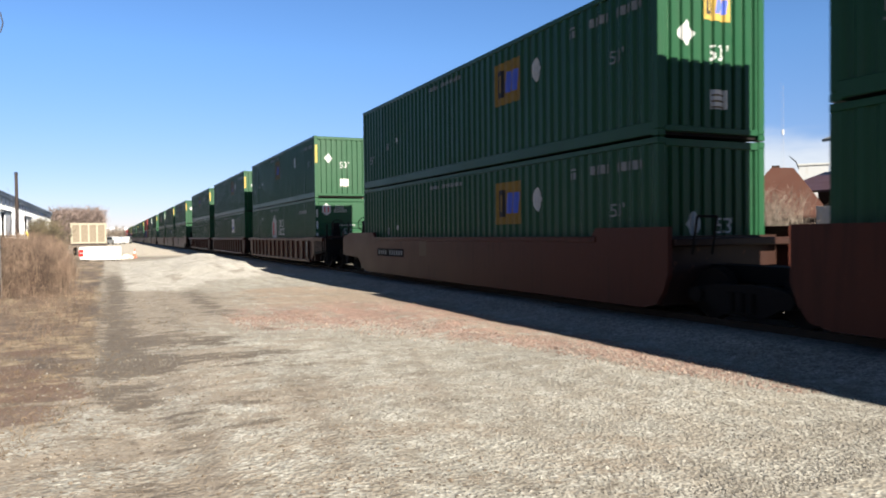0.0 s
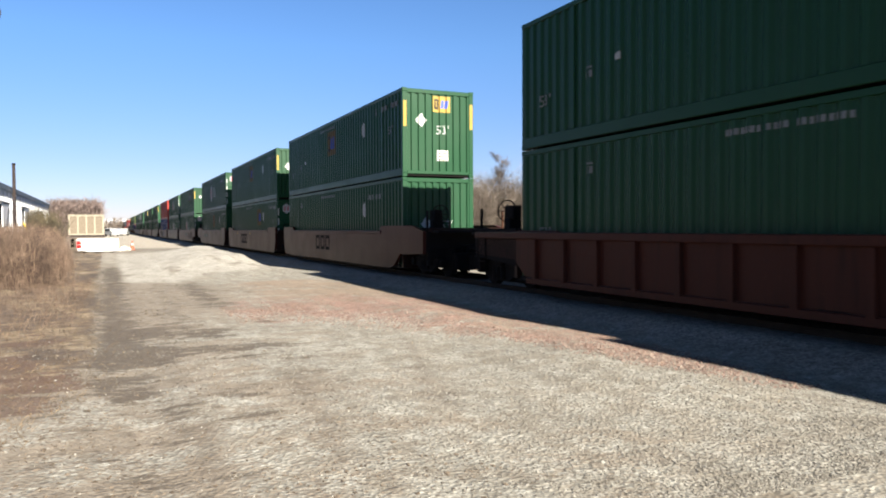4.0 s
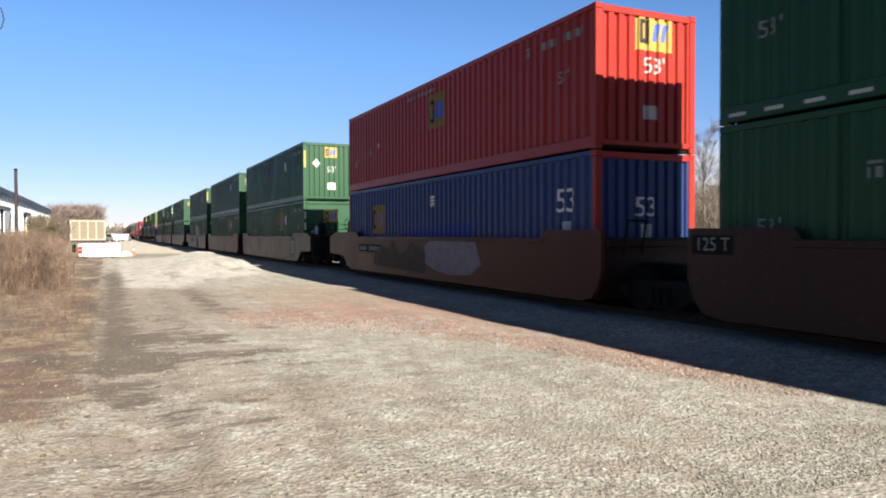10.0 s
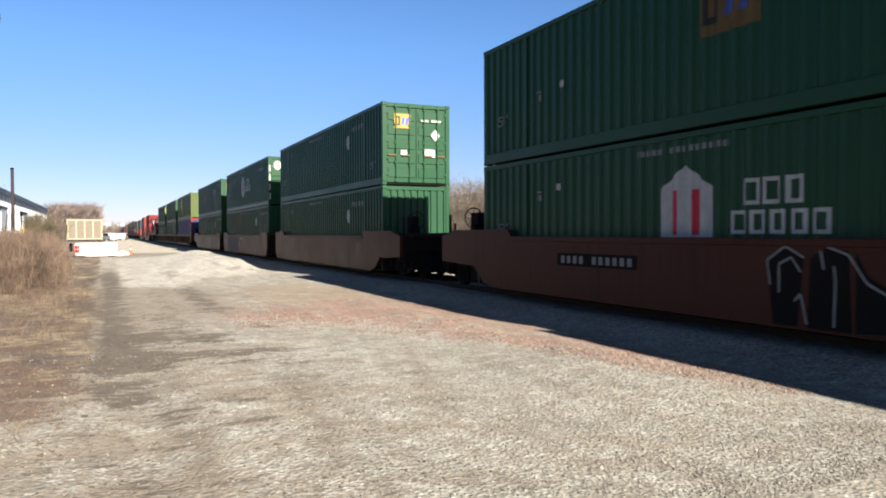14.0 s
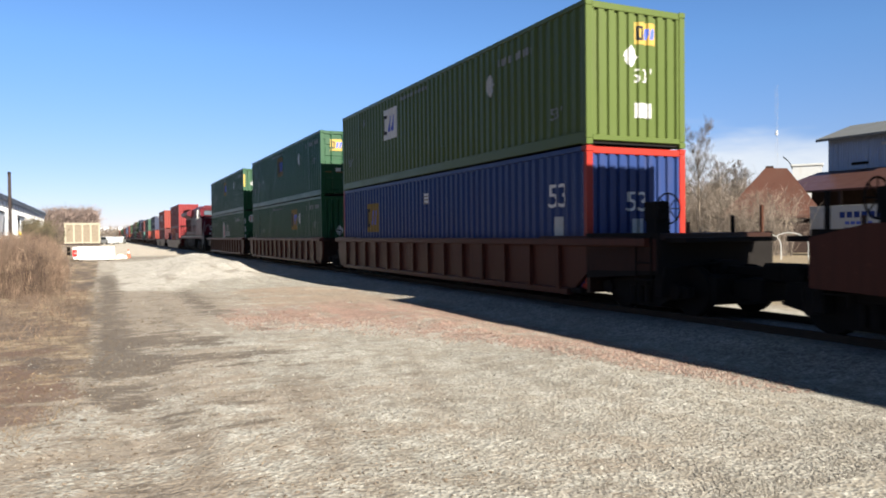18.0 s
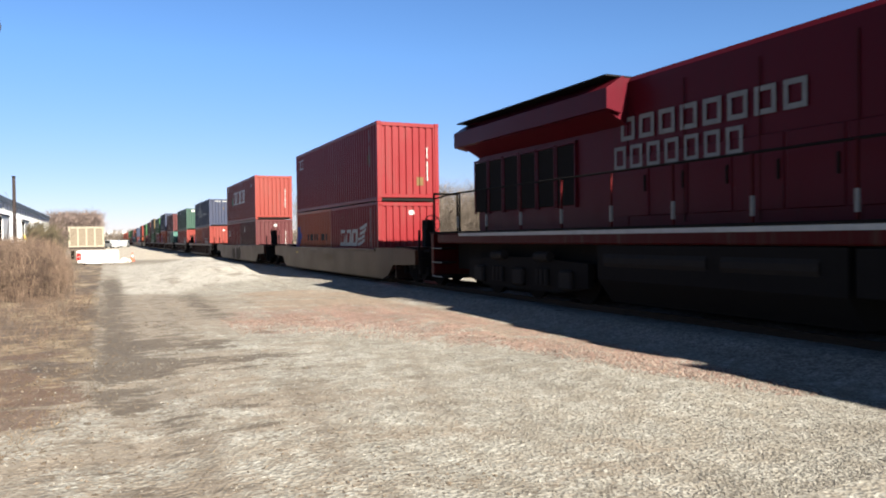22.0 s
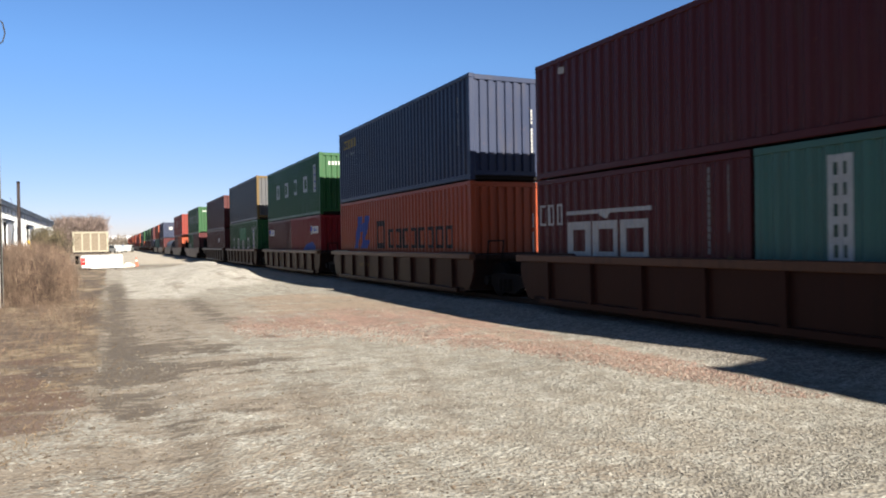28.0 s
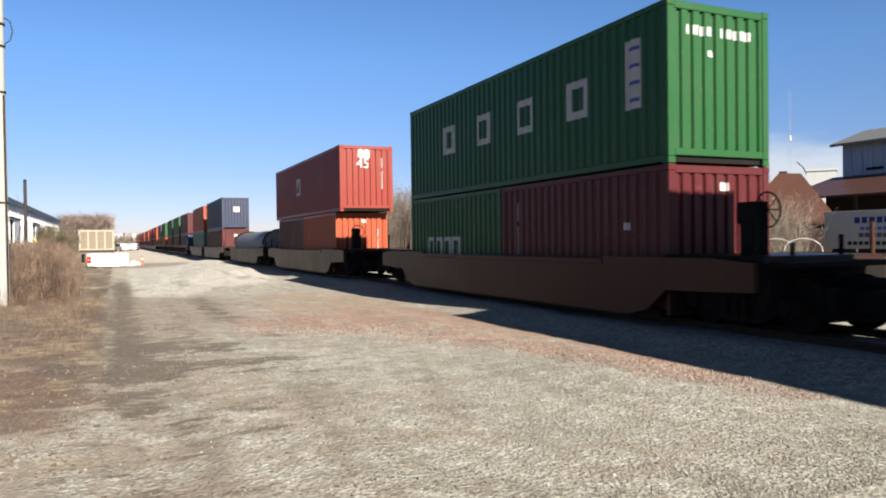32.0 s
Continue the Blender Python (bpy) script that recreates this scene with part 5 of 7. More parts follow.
def slope_pane(bm, sx):
    pts = [(sx * 0.14, -8.74, 3.70), (sx * 1.20, -8.74, 3.70), (sx * 1.14, -8.56, 4.10), (sx * 0.14, -8.56, 4.10)]
    lo = [bm.verts.new(p) for p in pts]
    hi = [bm.verts.new((x, y + 0.03, z - 0.02)) for x, y, z in pts]
    bm.faces.new(lo)
    bm.faces.new(hi[::-1])
    for i in range(4):
        bm.faces.new((lo[i], lo[(i + 1) % 4], hi[(i + 1) % 4], hi[i]))


def slope_rim(bm, sx):
    pts = [(sx * 0.12, -8.76, 3.68), (sx * 1.22, -8.76, 3.68), (sx * 1.16, -8.54, 4.12), (sx * 0.12, -8.54, 4.12)]
    tube(bm, pts + pts[:1], 0.025, 6)


def nose_shell(bm):
    lo = [(-1.2, -8.8, 1.75), (-1.2, -9.5, 1.75), (-0.85, -10.05, 1.75), (0.85, -10.05, 1.75), (1.2, -9.5, 1.75), (1.2, -8.8, 1.75)]
    hi = [(-1.2, -8.8, 3.50), (-1.15, -9.4, 3.42), (-0.78, -9.88, 3.34), (0.78, -9.88, 3.34), (1.15, -9.4, 3.42), (1.2, -8.8, 3.50)]
    a = [bm.verts.new(p) for p in lo]
    b = [bm.verts.new(p) for p in hi]
    bm.faces.new(a[::-1])
    bm.faces.new(b)
    for i in range(6):
        j = (i + 1) % 6
        bm.faces.new((a[i], a[j], b[j], b[i]))


locomotive(414.8)


# ---- ground ----
def smooth(a, b, v):
    """A soft step from 0 at a to 1 at b."""
    t = min(1.0, max(0.0, (v - a) / (b - a)))
    return t * t * (3 - 2 * t)


def swell(x, y):
    """The height of the ground: flat yard, a gravel heap, a low ridge of red stone, a dip beside the ballast."""
    z = -0.16
    if abs(x - 10.08) < 2.6:
        z += 0.16 * min(1.0, max(0.0, (2.25 - abs(x - 10.08)) / 0.9))
    if y > 90 or x > 60 or x < -40:
        return z
    z += 0.02 * noise.noise((x * 0.35, y * 0.35, 0)) + 0.012 * noise.noise((x * 1.7, y * 1.7, 3.1))
    z -= 0.07 * math.exp(-((x - 7.3) / 1.0) ** 2)
    if 22 < y < 62 and 0 < x < 8:
        along = smooth(25.0, 38.0, y + 0.6 * noise.noise((x, y * 0.3, 8))) * smooth(60.0, 46.0, y)
        across = smooth(0.6, 5.0, x + 0.4 * noise.noise((x * 0.5, y * 0.3, 3))) * smooth(7.0, 5.5, x + 0.3 * noise.noise((x * 0.7, y * 0.4, 5)) + max(0.0, 32 - y) * 0.04)
        z += 0.70 * along * across * (0.92 + 0.25 * noise.noise((x * 0.5, y * 0.3, 7)))
    z += 0.11 * math.exp(-((x - 6.0 + 0.03 * (y - 9)) / 0.9) ** 2) * math.exp(-((y - 10.5) / 5.5) ** 4) * (0.8 + 0.8 * noise.noise((x * 0.9, y * 0.6, 2)))
    z -= 0.04 * math.exp(-((x - 0.25) / 0.5) ** 2) * (0.6 + noise.noise((x, y * 0.4, 5)))
    return z


def spread(lo, hi, fine, far, grow=1.35):
    """Steps that are fine between lo and hi and widen outward to far."""
    mid = list(np.arange(lo, hi + 1e-6, fine))
    left, right, step = [], [], fine
    a, b = lo, hi
    while a > -far or b < far:
        step *= grow
        a, b = a - step, b + step
        left.append(max(a, -far))
        right.append(min(b, far))
    return sorted(set(left + mid + right))


def build_ground():
    xs, ys = spread(-7, 13, 0.16, 4000), sorted(set(spread(1.5, 34, 0.2, 4000) + list(np.arange(34.4, 64, 0.5))))
    verts = [(x, y, swell(x, y)) for y in ys for x in xs]
    n = len(xs)
    faces = [(j * n + i, j * n + i + 1, (j + 1) * n + i + 1, (j + 1) * n + i) for j in range(len(ys) - 1) for i in range(n - 1)]
    me = bpy.data.meshes.new("ground")
    me.from_pydata(verts, [], faces)
    for p in me.polygons:
        p.use_smooth = True
    n = Net("yard_gravel", 0.95)
    pos = n.place()
    x, y, _ = n.axes(pos)
    flat = n.scaled(pos, (1.0, 1.0, 0.0))
    warp = n.noise(flat, 0.45, 5, 0.6)
    fine = n.noise(flat, 7.0, 5, 0.65)
    streak = n.noise(n.scaled(flat, (0.35, 1.3, 0.0)), 0.9, 5, 0.6)
    pebbles = n.cells(flat, 26.0)
    chips = n.cells(flat, 60.0)
    tone = n.noise(n.moved(flat, (5.0, 71.0, 0.0)), 2.2, 6, 0.7)
    speck = n.noise(flat, 19.0, 3, 0.7)
    stone = n.mix(0.5, n.ramp(n.axes(pebbles)[0], (0.0, (0.125, 0.120, 0.102)), (0.35, (0.335, 0.331, 0.290)), (1.0, (0.56, 0.560, 0.502))),
                  n.ramp(n.axes(chips)[1], (0.0, (0.205, 0.196, 0.162)), (1.0, (0.43, 0.425, 0.366))))
    stone = n.mix(n.calc("MULTIPLY", n.step(tone, 0.43, 0.58), 0.65), stone, n.mix(speck, (0.14, 0.116, 0.085), (0.34, 0.305, 0.24)))
    far_tone = n.noise(n.scaled(flat, (1.7, 0.20, 0.0)), 1.0, 6, 0.72)
    xs = n.calc("ADD", n.calc("ADD", x, n.calc("MULTIPLY", n.calc("SUBTRACT", far_tone, 0.5), 1.5)), n.calc("MULTIPLY", n.calc("SUBTRACT", tone, 0.5), 1.3))
    ys = n.calc("ADD", y, n.calc("MULTIPLY", n.calc("SUBTRACT", streak, 0.5), 4.5))

    def blot(at_x, at_y, half_x, half_y, slant=0.0):
        """A ragged stain: one in its middle, none outside; slant pushes it sideways as it goes away."""
        dy = n.calc("SUBTRACT", ys, at_y)
        dx = n.calc("SUBTRACT", n.calc("SUBTRACT", xs, at_x), n.calc("MULTIPLY", dy, slant))
        r = n.calc("ADD", n.calc("POWER", n.calc("ABSOLUTE", n.calc("DIVIDE", dx, half_x)), 2.0), n.calc("POWER", n.calc("ABSOLUTE", n.calc("DIVIDE", dy, half_y)), 2.0))
        return n.step(r, 1.3, 0.35)

    def bell(v, mid, half):
        return n.calc("POWER", 2.718, n.calc("MULTIPLY", n.calc("POWER", n.calc("DIVIDE", n.calc("SUBTRACT", v, mid), half), 2.0), -1.0))

    def between(v, lo, hi, soft):
        """One between lo and hi, fading over soft on both sides."""
        return n.calc("MULTIPLY", n.step(v, n.calc("SUBTRACT", lo, soft), n.calc("ADD", lo, soft)), n.step(v, n.calc("ADD", hi, soft), n.calc("SUBTRACT", hi, soft)))

    def times(*k):
        out = k[0]
        for v in k[1:]:
            out = n.calc("MULTIPLY", out, v)
        return out

    def plus(*k):
        out = k[0]
        for v in k[1:]:
            out = n.calc("ADD", out, v)
        return out

    def sprinkled(density, coarse=0.5):
        """Stone by stone: a mask that is full where density is high and peters out in single stones."""
        grain = plus(times(n.axes(pebbles)[1], 0.5 * coarse), times(speck, 0.5), times(tone, 0.5 * (1 - coarse)))
        return n.step(plus(density, times(plus(grain, -0.48), 1.5)), 0.40, 0.62)

    def line(ax, ay, bx, by, half):
        """A straight wheel mark from a to b, with ragged sides."""
        k = (bx - ax) / (by - ay)
        off = n.calc("ABSOLUTE", plus(x, times(y, -k), k * ay - ax, times(plus(tone, -0.5), 0.7)))
        return times(n.step(off, half * 1.6, half * 0.2), between(y, min(ay, by), max(ay, by), 0.5))

    ragged = plus(times(plus(warp, -0.5), 1.6), times(plus(tone, -0.5), 1.2))
    xr, yr = plus(x, times(ragged, 0.8)), plus(y, times(ragged, 2.0), times(plus(streak, -0.5), 3.0))
    mottle = plus(times(n.noise(n.scaled(flat, (0.55, 1.0, 0.0)), 1.5, 7, 0.72), 0.6), times(far_tone, 0.4))
    dust = n.mix(speck, (0.135, 0.103, 0.072), (0.35, 0.290, 0.218))
    dirt = n.mix(speck, (0.020, 0.014, 0.009), (0.125, 0.095, 0.066))
    # thin brown dust between the stones, more of it towards the weeds and behind the wheel marks
    dusty = plus(times(n.step(xr, 5.5, -0.5), 0.48), times(n.step(n.noise(n.scaled(flat, (0.45, 0.9, 0.0)), 0.8, 5, 0.65), 0.44, 0.62), 0.36), times(between(y, 15.0, 25.0, 3.0), 0.34))
    c = n.mix(times(sprinkled(dusty, 0.35), 0.72), stone, dust)
    # red stone in a strip beside the train's shadow, brown earth behind it
    red_edge = plus(13.7, times(n.step(x, 3.9, 5.0), -1.9), times(n.step(x, 4.9, 6.5), -5.3))
    inside = plus(yr, times(red_edge, -1.0))
    in_red = times(n.step(inside, -1.6, 1.4), n.step(xr, 1.7, 2.9), n.step(yr, 21.0, 15.5), n.step(x, 8.0, 7.2))
    in_earth = times(plus(0.45, times(n.step(plus(times(streak, 0.6), times(mottle, 0.4)), 0.42, 0.56), 0.55)), n.step(inside, 0.6, 2.6), n.step(plus(xr, times(y, -0.05)), 1.6, 3.2), n.step(yr, 27.0, 23.0), n.step(x, 8.0, 7.2))
    earth = n.mix(speck, (0.18, 0.128, 0.085), (0.40, 0.312, 0.228))
    red = n.mix(n.axes(pebbles)[2], (0.20, 0.105, 0.078), (0.42, 0.272, 0.215))
    c = n.mix(times(sprinkled(times(in_earth, 0.95), 0.3), 0.9), c, earth)
    c = n.mix(times(sprinkled(times(in_red, plus(0.35, times(n.step(mottle, 0.42, 0.56), 0.60))), 0.7), 0.85), c, red)
    # the pale mound of fresh gravel
    heap_front = plus(25.6, times(n.step(x, 1.5, 4.5), 3.2), times(n.step(x, 5.0, 7.0), 4.5))
    in_heap = times(n.step(plus(y, times(ragged, 1.6), times(heap_front, -1.0)), -0.7, 0.9), n.step(plus(x, times(ragged, 0.35), times(y, -0.004)), 0.15, 0.65), n.step(x, 8.2, 7.4), n.step(plus(y, times(ragged, 3.0)), 60.0, 54.0))
    c = n.mix(times(in_heap, 0.97), c, n.mix(fine, (0.37, 0.353, 0.305), (0.57, 0.553, 0.492)))
    scuff = n.noise(n.scaled(flat, (0.9, 0.42, 0.0)), 1.1, 6, 0.7)
    c = n.mix(times(in_heap, n.step(scuff, 0.52, 0.62), n.step(y, 46.0, 32.0), 0.75), c, (0.20, 0.17, 0.13))
    # the pale way before the pickup bed, and the dirt road past it
    c = n.mix(times(between(y, 41.0, 60.0, 3.0), n.step(xr, 0.9, 0.3), 0.8), c, n.mix(far_tone, (0.26, 0.235, 0.19), (0.52, 0.495, 0.43)))
    c = n.mix(times(between(yr, 63.0, 72.0, 2.5), n.step(x, 9.0, 6.0), 0.75), c, n.mix(far_tone, (0.10, 0.085, 0.065), (0.28, 0.245, 0.19)))
    c = n.mix(times(n.step(y, 68.0, 78.0), n.step(x, 8.8, 7.8), 0.9), c, n.mix(far_tone, (0.36, 0.315, 0.245), (0.68, 0.63, 0.53)))
    # the dark wheel track, and stains that lie across it
    lane = times(bell(plus(x, times(plus(far_tone, -0.5), 0.9), times(plus(tone, -0.5), 0.8)), 0.12, 0.40), between(y, 10.0, 36.0, 2.5))
    across = plus(times(bell(yr, 13.2, 0.75), between(x, -0.1, 1.9, 0.4)), times(bell(yr, 10.9, 0.65), between(x, -0.2, 2.6, 0.4)),
                  times(bell(yr, 8.9, 0.45), between(x, -0.3, 0.5, 0.3), 0.7), times(bell(yr, 7.75, 0.35), between(x, 0.2, 1.5, 0.3), 0.6), times(bell(yr, 7.1, 0.25), between(x, 0.2, 0.8, 0.2), 0.5),
                  times(bell(yr, 6.0, 0.30), between(x, -0.6, 0.3, 0.3), 0.3))
    fork = times(bell(plus(x, times(plus(tone, -0.5), 0.5)), 2.3, 0.42), between(y, 16.5, 25.0, 1.2))
    second = times(bell(plus(x, times(y, -0.02), times(plus(tone, -0.5), 0.4)), 0.95, 0.22), between(y, 15.0, 24.0, 2.0))
    pull = plus(times(lane, 0.86), times(across, 0.92), times(fork, 0.72), times(second, 0.30), times(n.step(x, 3.2, 0.2), 0.10), times(plus(mottle, -0.5), 2.2), times(plus(n.noise(n.scaled(flat, (0.8, 2.4, 0.0)), 1.7, 7, 0.75), -0.5), 3.8), times(plus(tone, -0.5), 1.8), times(plus(speck, -0.5), 1.3))
    dark = n.step(pull, 0.26, 0.80)
    c = n.mix(times(dark, n.step(x, 4.2, 3.0), n.step(in_heap, 0.9, 0.2), 0.86), c, dirt)
    marks_on = plus(line(2.05, 8.8, 1.62, 5.4, 0.14), line(4.3, 10.6, 3.0, 6.6, 0.11), line(0.75, 7.0, 0.7, 5.2, 0.12))
    c = n.mix(times(marks_on, 0.50), c, n.mix(speck, (0.13, 0.106, 0.08), (0.25, 0.21, 0.16)))
    # dead grass and leaf litter on the verge
    grass_edge = plus(-1.15, times(n.step(y, 7.2, 11.2), 0.95), times(n.step(y, 14.0, 26.0), -0.12))
    in_grass = sprinkled(n.step(plus(x, times(ragged, 0.45), times(grass_edge, -1.0)), 0.45, -0.50), 0.2)
    straw = n.ramp(plus(times(n.noise(n.scaled(flat, (0.7, 1.0, 0.0)), 2.6, 6, 0.75), 0.55), times(n.noise(n.scaled(flat, (0.9, 0.35, 0.0)), 0.8, 4, 0.6), 0.45)),
                   (0.42, (0.036, 0.020, 0.013)), (0.475, (0.095, 0.058, 0.034)), (0.53, (0.205, 0.146, 0.082)), (0.60, (0.36, 0.295, 0.195)))
    c = n.mix(times(in_grass, plus(0.92, times(dark, -0.55))), c, straw)
    litter = plus(blot(-1.25, 8.1, 0.75, 0.7, 0.4), blot(-1.6, 10.6, 0.9, 1.2), blot(-0.75, 9.4, 0.5, 0.5), blot(-1.0, 13.0, 0.6, 0.9))
    c = n.mix(times(sprinkled(times(litter, 0.8), 0.2), 0.8), c, n.mix(speck, (0.060, 0.030, 0.019), (0.15, 0.080, 0.048)))
    # ballast along the rails, and fields beyond
    c = n.mix(n.calc("MULTIPLY", n.step(x, 7.6, 8.3), n.step(x, 13.2, 12.4)), c, n.mix(n.axes(pebbles)[0], (0.15, 0.134, 0.112), (0.40, 0.362, 0.31)))
    beyond = n.calc("ADD", n.step(x, 13.0, 15.0), n.calc("ADD", n.step(x, -14.0, -20.0), n.step(y, 260.0, 330.0)), True)
    c = n.mix(beyond, c, n.mix(warp, (0.17, 0.127, 0.07), (0.32, 0.255, 0.15)))
    # worn patches of lighter and darker stone, and dark gaps between the stones
    blotch = plus(times(n.noise(n.moved(flat, (3.0, 9.0, 0.0)), 4.5, 6, 0.8), 0.55), times(n.noise(n.scaled(flat, (1.3, 0.45, 0.0)), 0.9, 6, 0.75), 0.45))
    c = n.mix(1.0, c, n.ramp(blotch, (0.38, (0.42, 0.41, 0.40)), (0.47, (0.64, 0.645, 0.65)), (0.53, (0.76, 0.77, 0.785)), (0.63, (0.96, 0.98, 1.0))), "MULTIPLY")
    gaps = n.step(n.cells(flat, 38.0, "Distance"), 0.42, 0.80)
    c = n.mix(times(gaps, 0.30), c, n.mix(speck, (0.07, 0.058, 0.045), (0.16, 0.138, 0.11)))
    n.colour(c)
    n.bump(n.calc("ADD", n.cells(flat, 26.0, "Distance"), n.calc("MULTIPLY", fine, 0.8)), 0.55, 0.02)
    me.materials.append(n.mat)
    return tagged(new("ground", me), "beige gravel yard with dark wheel tracks and dead grass", "ground", kind="structure")


ground = build_ground()


def scatter(name, label, category, mat, count, area, size, seed, tall=0.6, only=None):
    """Loose stones as one mesh of small uneven octahedra."""
    r = np.random.default_rng(seed)
    x0, x1, y0, y1 = area
    xs = r.uniform(x0, x1, count)
    ys = y0 + (y1 - y0) * r.random(count) ** 1.7
    if only is not None:
        keep = np.array([only(a, b, c) for a, b, c in zip(xs, ys, r.random(count))])
        xs, ys = xs[keep], ys[keep]
    count = len(xs)
    zs = np.array([swell(a, b) for a, b in zip(xs, ys)])
    s = r.uniform(size[0], size[1], count) * r.uniform(0.6, 1.2, count)
    base = np.array([(1, 0, 0), (0, 1, 0), (-1, 0, 0), (0, -1, 0), (0, 0, tall), (0, 0, -tall)], float)
    v = base[None] * s[:, None, None] * r.uniform(0.6, 1.25, (count, 6, 1))
    a = r.uniform(0, math.tau, count)
    ca, sa = np.cos(a)[:, None], np.sin(a)[:, None]
    v = np.stack((v[..., 0] * ca - v[..., 1] * sa, v[..., 0] * sa + v[..., 1] * ca, v[..., 2]), -1)
    v += r.normal(0, 0.15, v.shape) * s[:, None, None]
    v += np.stack((xs, ys, zs + s * 0.18), -1)[:, None, :]
    tri = np.array([(0, 1, 4), (1, 2, 4), (2, 3, 4), (3, 0, 4), (1, 0, 5), (2, 1, 5), (3, 2, 5), (0, 3, 5)])
    f = (tri[None] + (np.arange(count) * 6)[:, None, None]).reshape(-1, 3)
    me = bpy.data.meshes.new(name)
    me.from_pydata(v.reshape(-1, 3).tolist(), [], f.tolist())
    me.materials.append(mat)
    return tagged(new(name, me), label, category, kind="stuff")


n = Net("loose_stone", 0.9)
k = n.island()
n.colour(n.mix(0.25, n.ramp(k, (0.0, (0.060, 0.054, 0.045)), (0.4, (0.120, 0.113, 0.095)), (0.85, (0.172, 0.166, 0.146)), (1.0, (0.22, 0.215, 0.19))), n.ramp(n.noise(n.coords(), 60.0), (0.3, 0.2), (0.7, 0.8)), "OVERLAY"))
STONE = n.mat
n = Net("red_stone", 0.9)
n.colour(n.ramp(n.island(), (0.0, (0.074, 0.045, 0.037)), (0.5, (0.135, 0.091, 0.073)), (1.0, (0.200, 0.165, 0.135))))
RED_STONE = n.mat

scatter("loose_gravel", "loose beige limestone gravel lying on the yard", "gravel", STONE, 90000, (-1.6, 7.6, 3.4, 13.0), (0.006, 0.015), 3, tall=0.5, only=lambda x, y, q: q < (0.75 - 0.055 * (y - 4)) * smooth(0.2, 4.5, x + 2.0 * noise.noise((x * 0.5, y * 0.35, 4))) + 0.08)
scatter("red_gravel", "reddish crushed stone in a low ridge", "gravel", RED_STONE, 22000, (2.2, 7.4, 5.6, 17.0), (0.008, 0.026), 5, tall=0.5, only=lambda x, y, q: -1.2 * q < y + 1.4 * noise.noise((x * 0.6, y * 0.5, 9)) - 13.7 + 1.9 * smooth(3.9, 5.0, x) + 5.3 * smooth(4.9, 6.5, x) < 1.6 + q * 2)

n = Net("soil_clod", 0.95)
n.colour(n.ramp(n.island(), (0.0, (0.044, 0.033, 0.023)), (0.5, (0.078, 0.061, 0.044)), (1.0, (0.131, 0.108, 0.083))))
scatter("soil_crumb_field", "dark soil crumbs and leaf litter on the wheel track", "soil", n.mat, 26000, (-2.6, 3.6, 2.6, 22.0), (0.006, 0.024), 8, tall=0.4, only=lambda x, y, q: q < 0.45 - 0.22 * abs(x - 0.2) + 0.5 * noise.noise((x * 0.7, y * 0.5, 11)))
scatter("heap_gravel", "pale fresh gravel spread over the far yard", "gravel", STONE, 9000, (0.6, 7.4, 16.0, 60.0), (0.008, 0.024), 9, tall=0.5, only=lambda x, y, q: x > 1.0 + noise.noise((x * 0.4, y * 0.2, 2)) and q < (y - 15) / 12)


# ---- west of the track: weeds, shed, yard things ----
BASE = -0.16


def bearing(az, dist):
    return dist * math.sin(radians(az)), dist * math.cos(radians(az))


def fronds(name, label, category, mat, count, where, high, seed, lean=0.35, twigs=3, thick=0.007, base=None, fade=None):
    """Dry stems with side twigs, all in one mesh; each stem is a bent three-sided spike."""
    r = np.random.default_rng(seed)
    P, Q, W = [], [], []

    def spike(p, q, w):
        P.append(p)
        Q.append(q)
        W.append(w)

    for _ in range(count):
        x, y = where(r)
        h = r.uniform(*high) * (1.0 if fade is None else fade(x, y))
        z = (swell(x, y) if base is None else base) - 0.03
        p = np.array((x, y, z))
        tip = p + np.array((r.normal(0, lean) * h, r.normal(0, lean) * h, h))
        mid = p + (tip - p) * 0.5 + np.array((r.normal(0, 0.05), r.normal(0, 0.05), 0.04)) * h
        w = thick * (0.6 + h * 0.5)
        spike(p, mid + (mid - p) * 0.25, w)
        spike(mid, tip, w * 0.7)
        for _ in range(twigs):
            a = p + (tip - p) * r.uniform(0.35, 0.95)
            spike(a, a + np.array((r.normal(0, 0.16), r.normal(0, 0.16), r.uniform(0.05, 0.30))) * h * 0.8, w * 0.5)
    V, F = spikes(np.array(P), np.array(Q), np.array(W))
    me = bpy.data.meshes.new(name)
    me.from_pydata(V.tolist(), [], F.tolist())
    me.materials.append(mat)
    return tagged(new(name, me), label, category, kind="stuff")


def spikes(p, q, w):
    """Three-sided spikes from p to q, w wide at the foot: corners and faces."""
    d = q - p
    s = np.cross(d, (0.3, 0.9, 0.2))
    s = s / (np.linalg.norm(s, axis=1)[:, None] + 1e-9) * w[:, None]
    k = np.cross(d, s)
    k = k / (np.linalg.norm(k, axis=1)[:, None] + 1e-9) * w[:, None]
    V = np.stack((p + s, p - 0.5 * s + 0.87 * k, p - 0.5 * s - 0.87 * k, q), 1).reshape(-1, 3)
    F = (np.array(((0, 1, 3), (1, 2, 3), (2, 0, 3)))[None] + (np.arange(len(p)) * 4)[:, None, None]).reshape(-1, 3)
    return V, F


def straw_like(name, a, b, c):
    n = Net(name, 0.9)
    n.colour(n.mix(0.85, n.ramp(n.island(), *zip((0.0, 0.5, 1.0), toned(a, b, c))), n.ramp(n.noise(n.coords(), 0.9, 5, 0.7), (0.38, 0.16), (0.5, 0.42), (0.62, 0.80)), "OVERLAY"))
    return n.mat


def toned(*k):
    return tuple(tuple(0.72 * v for v in c) for c in k)


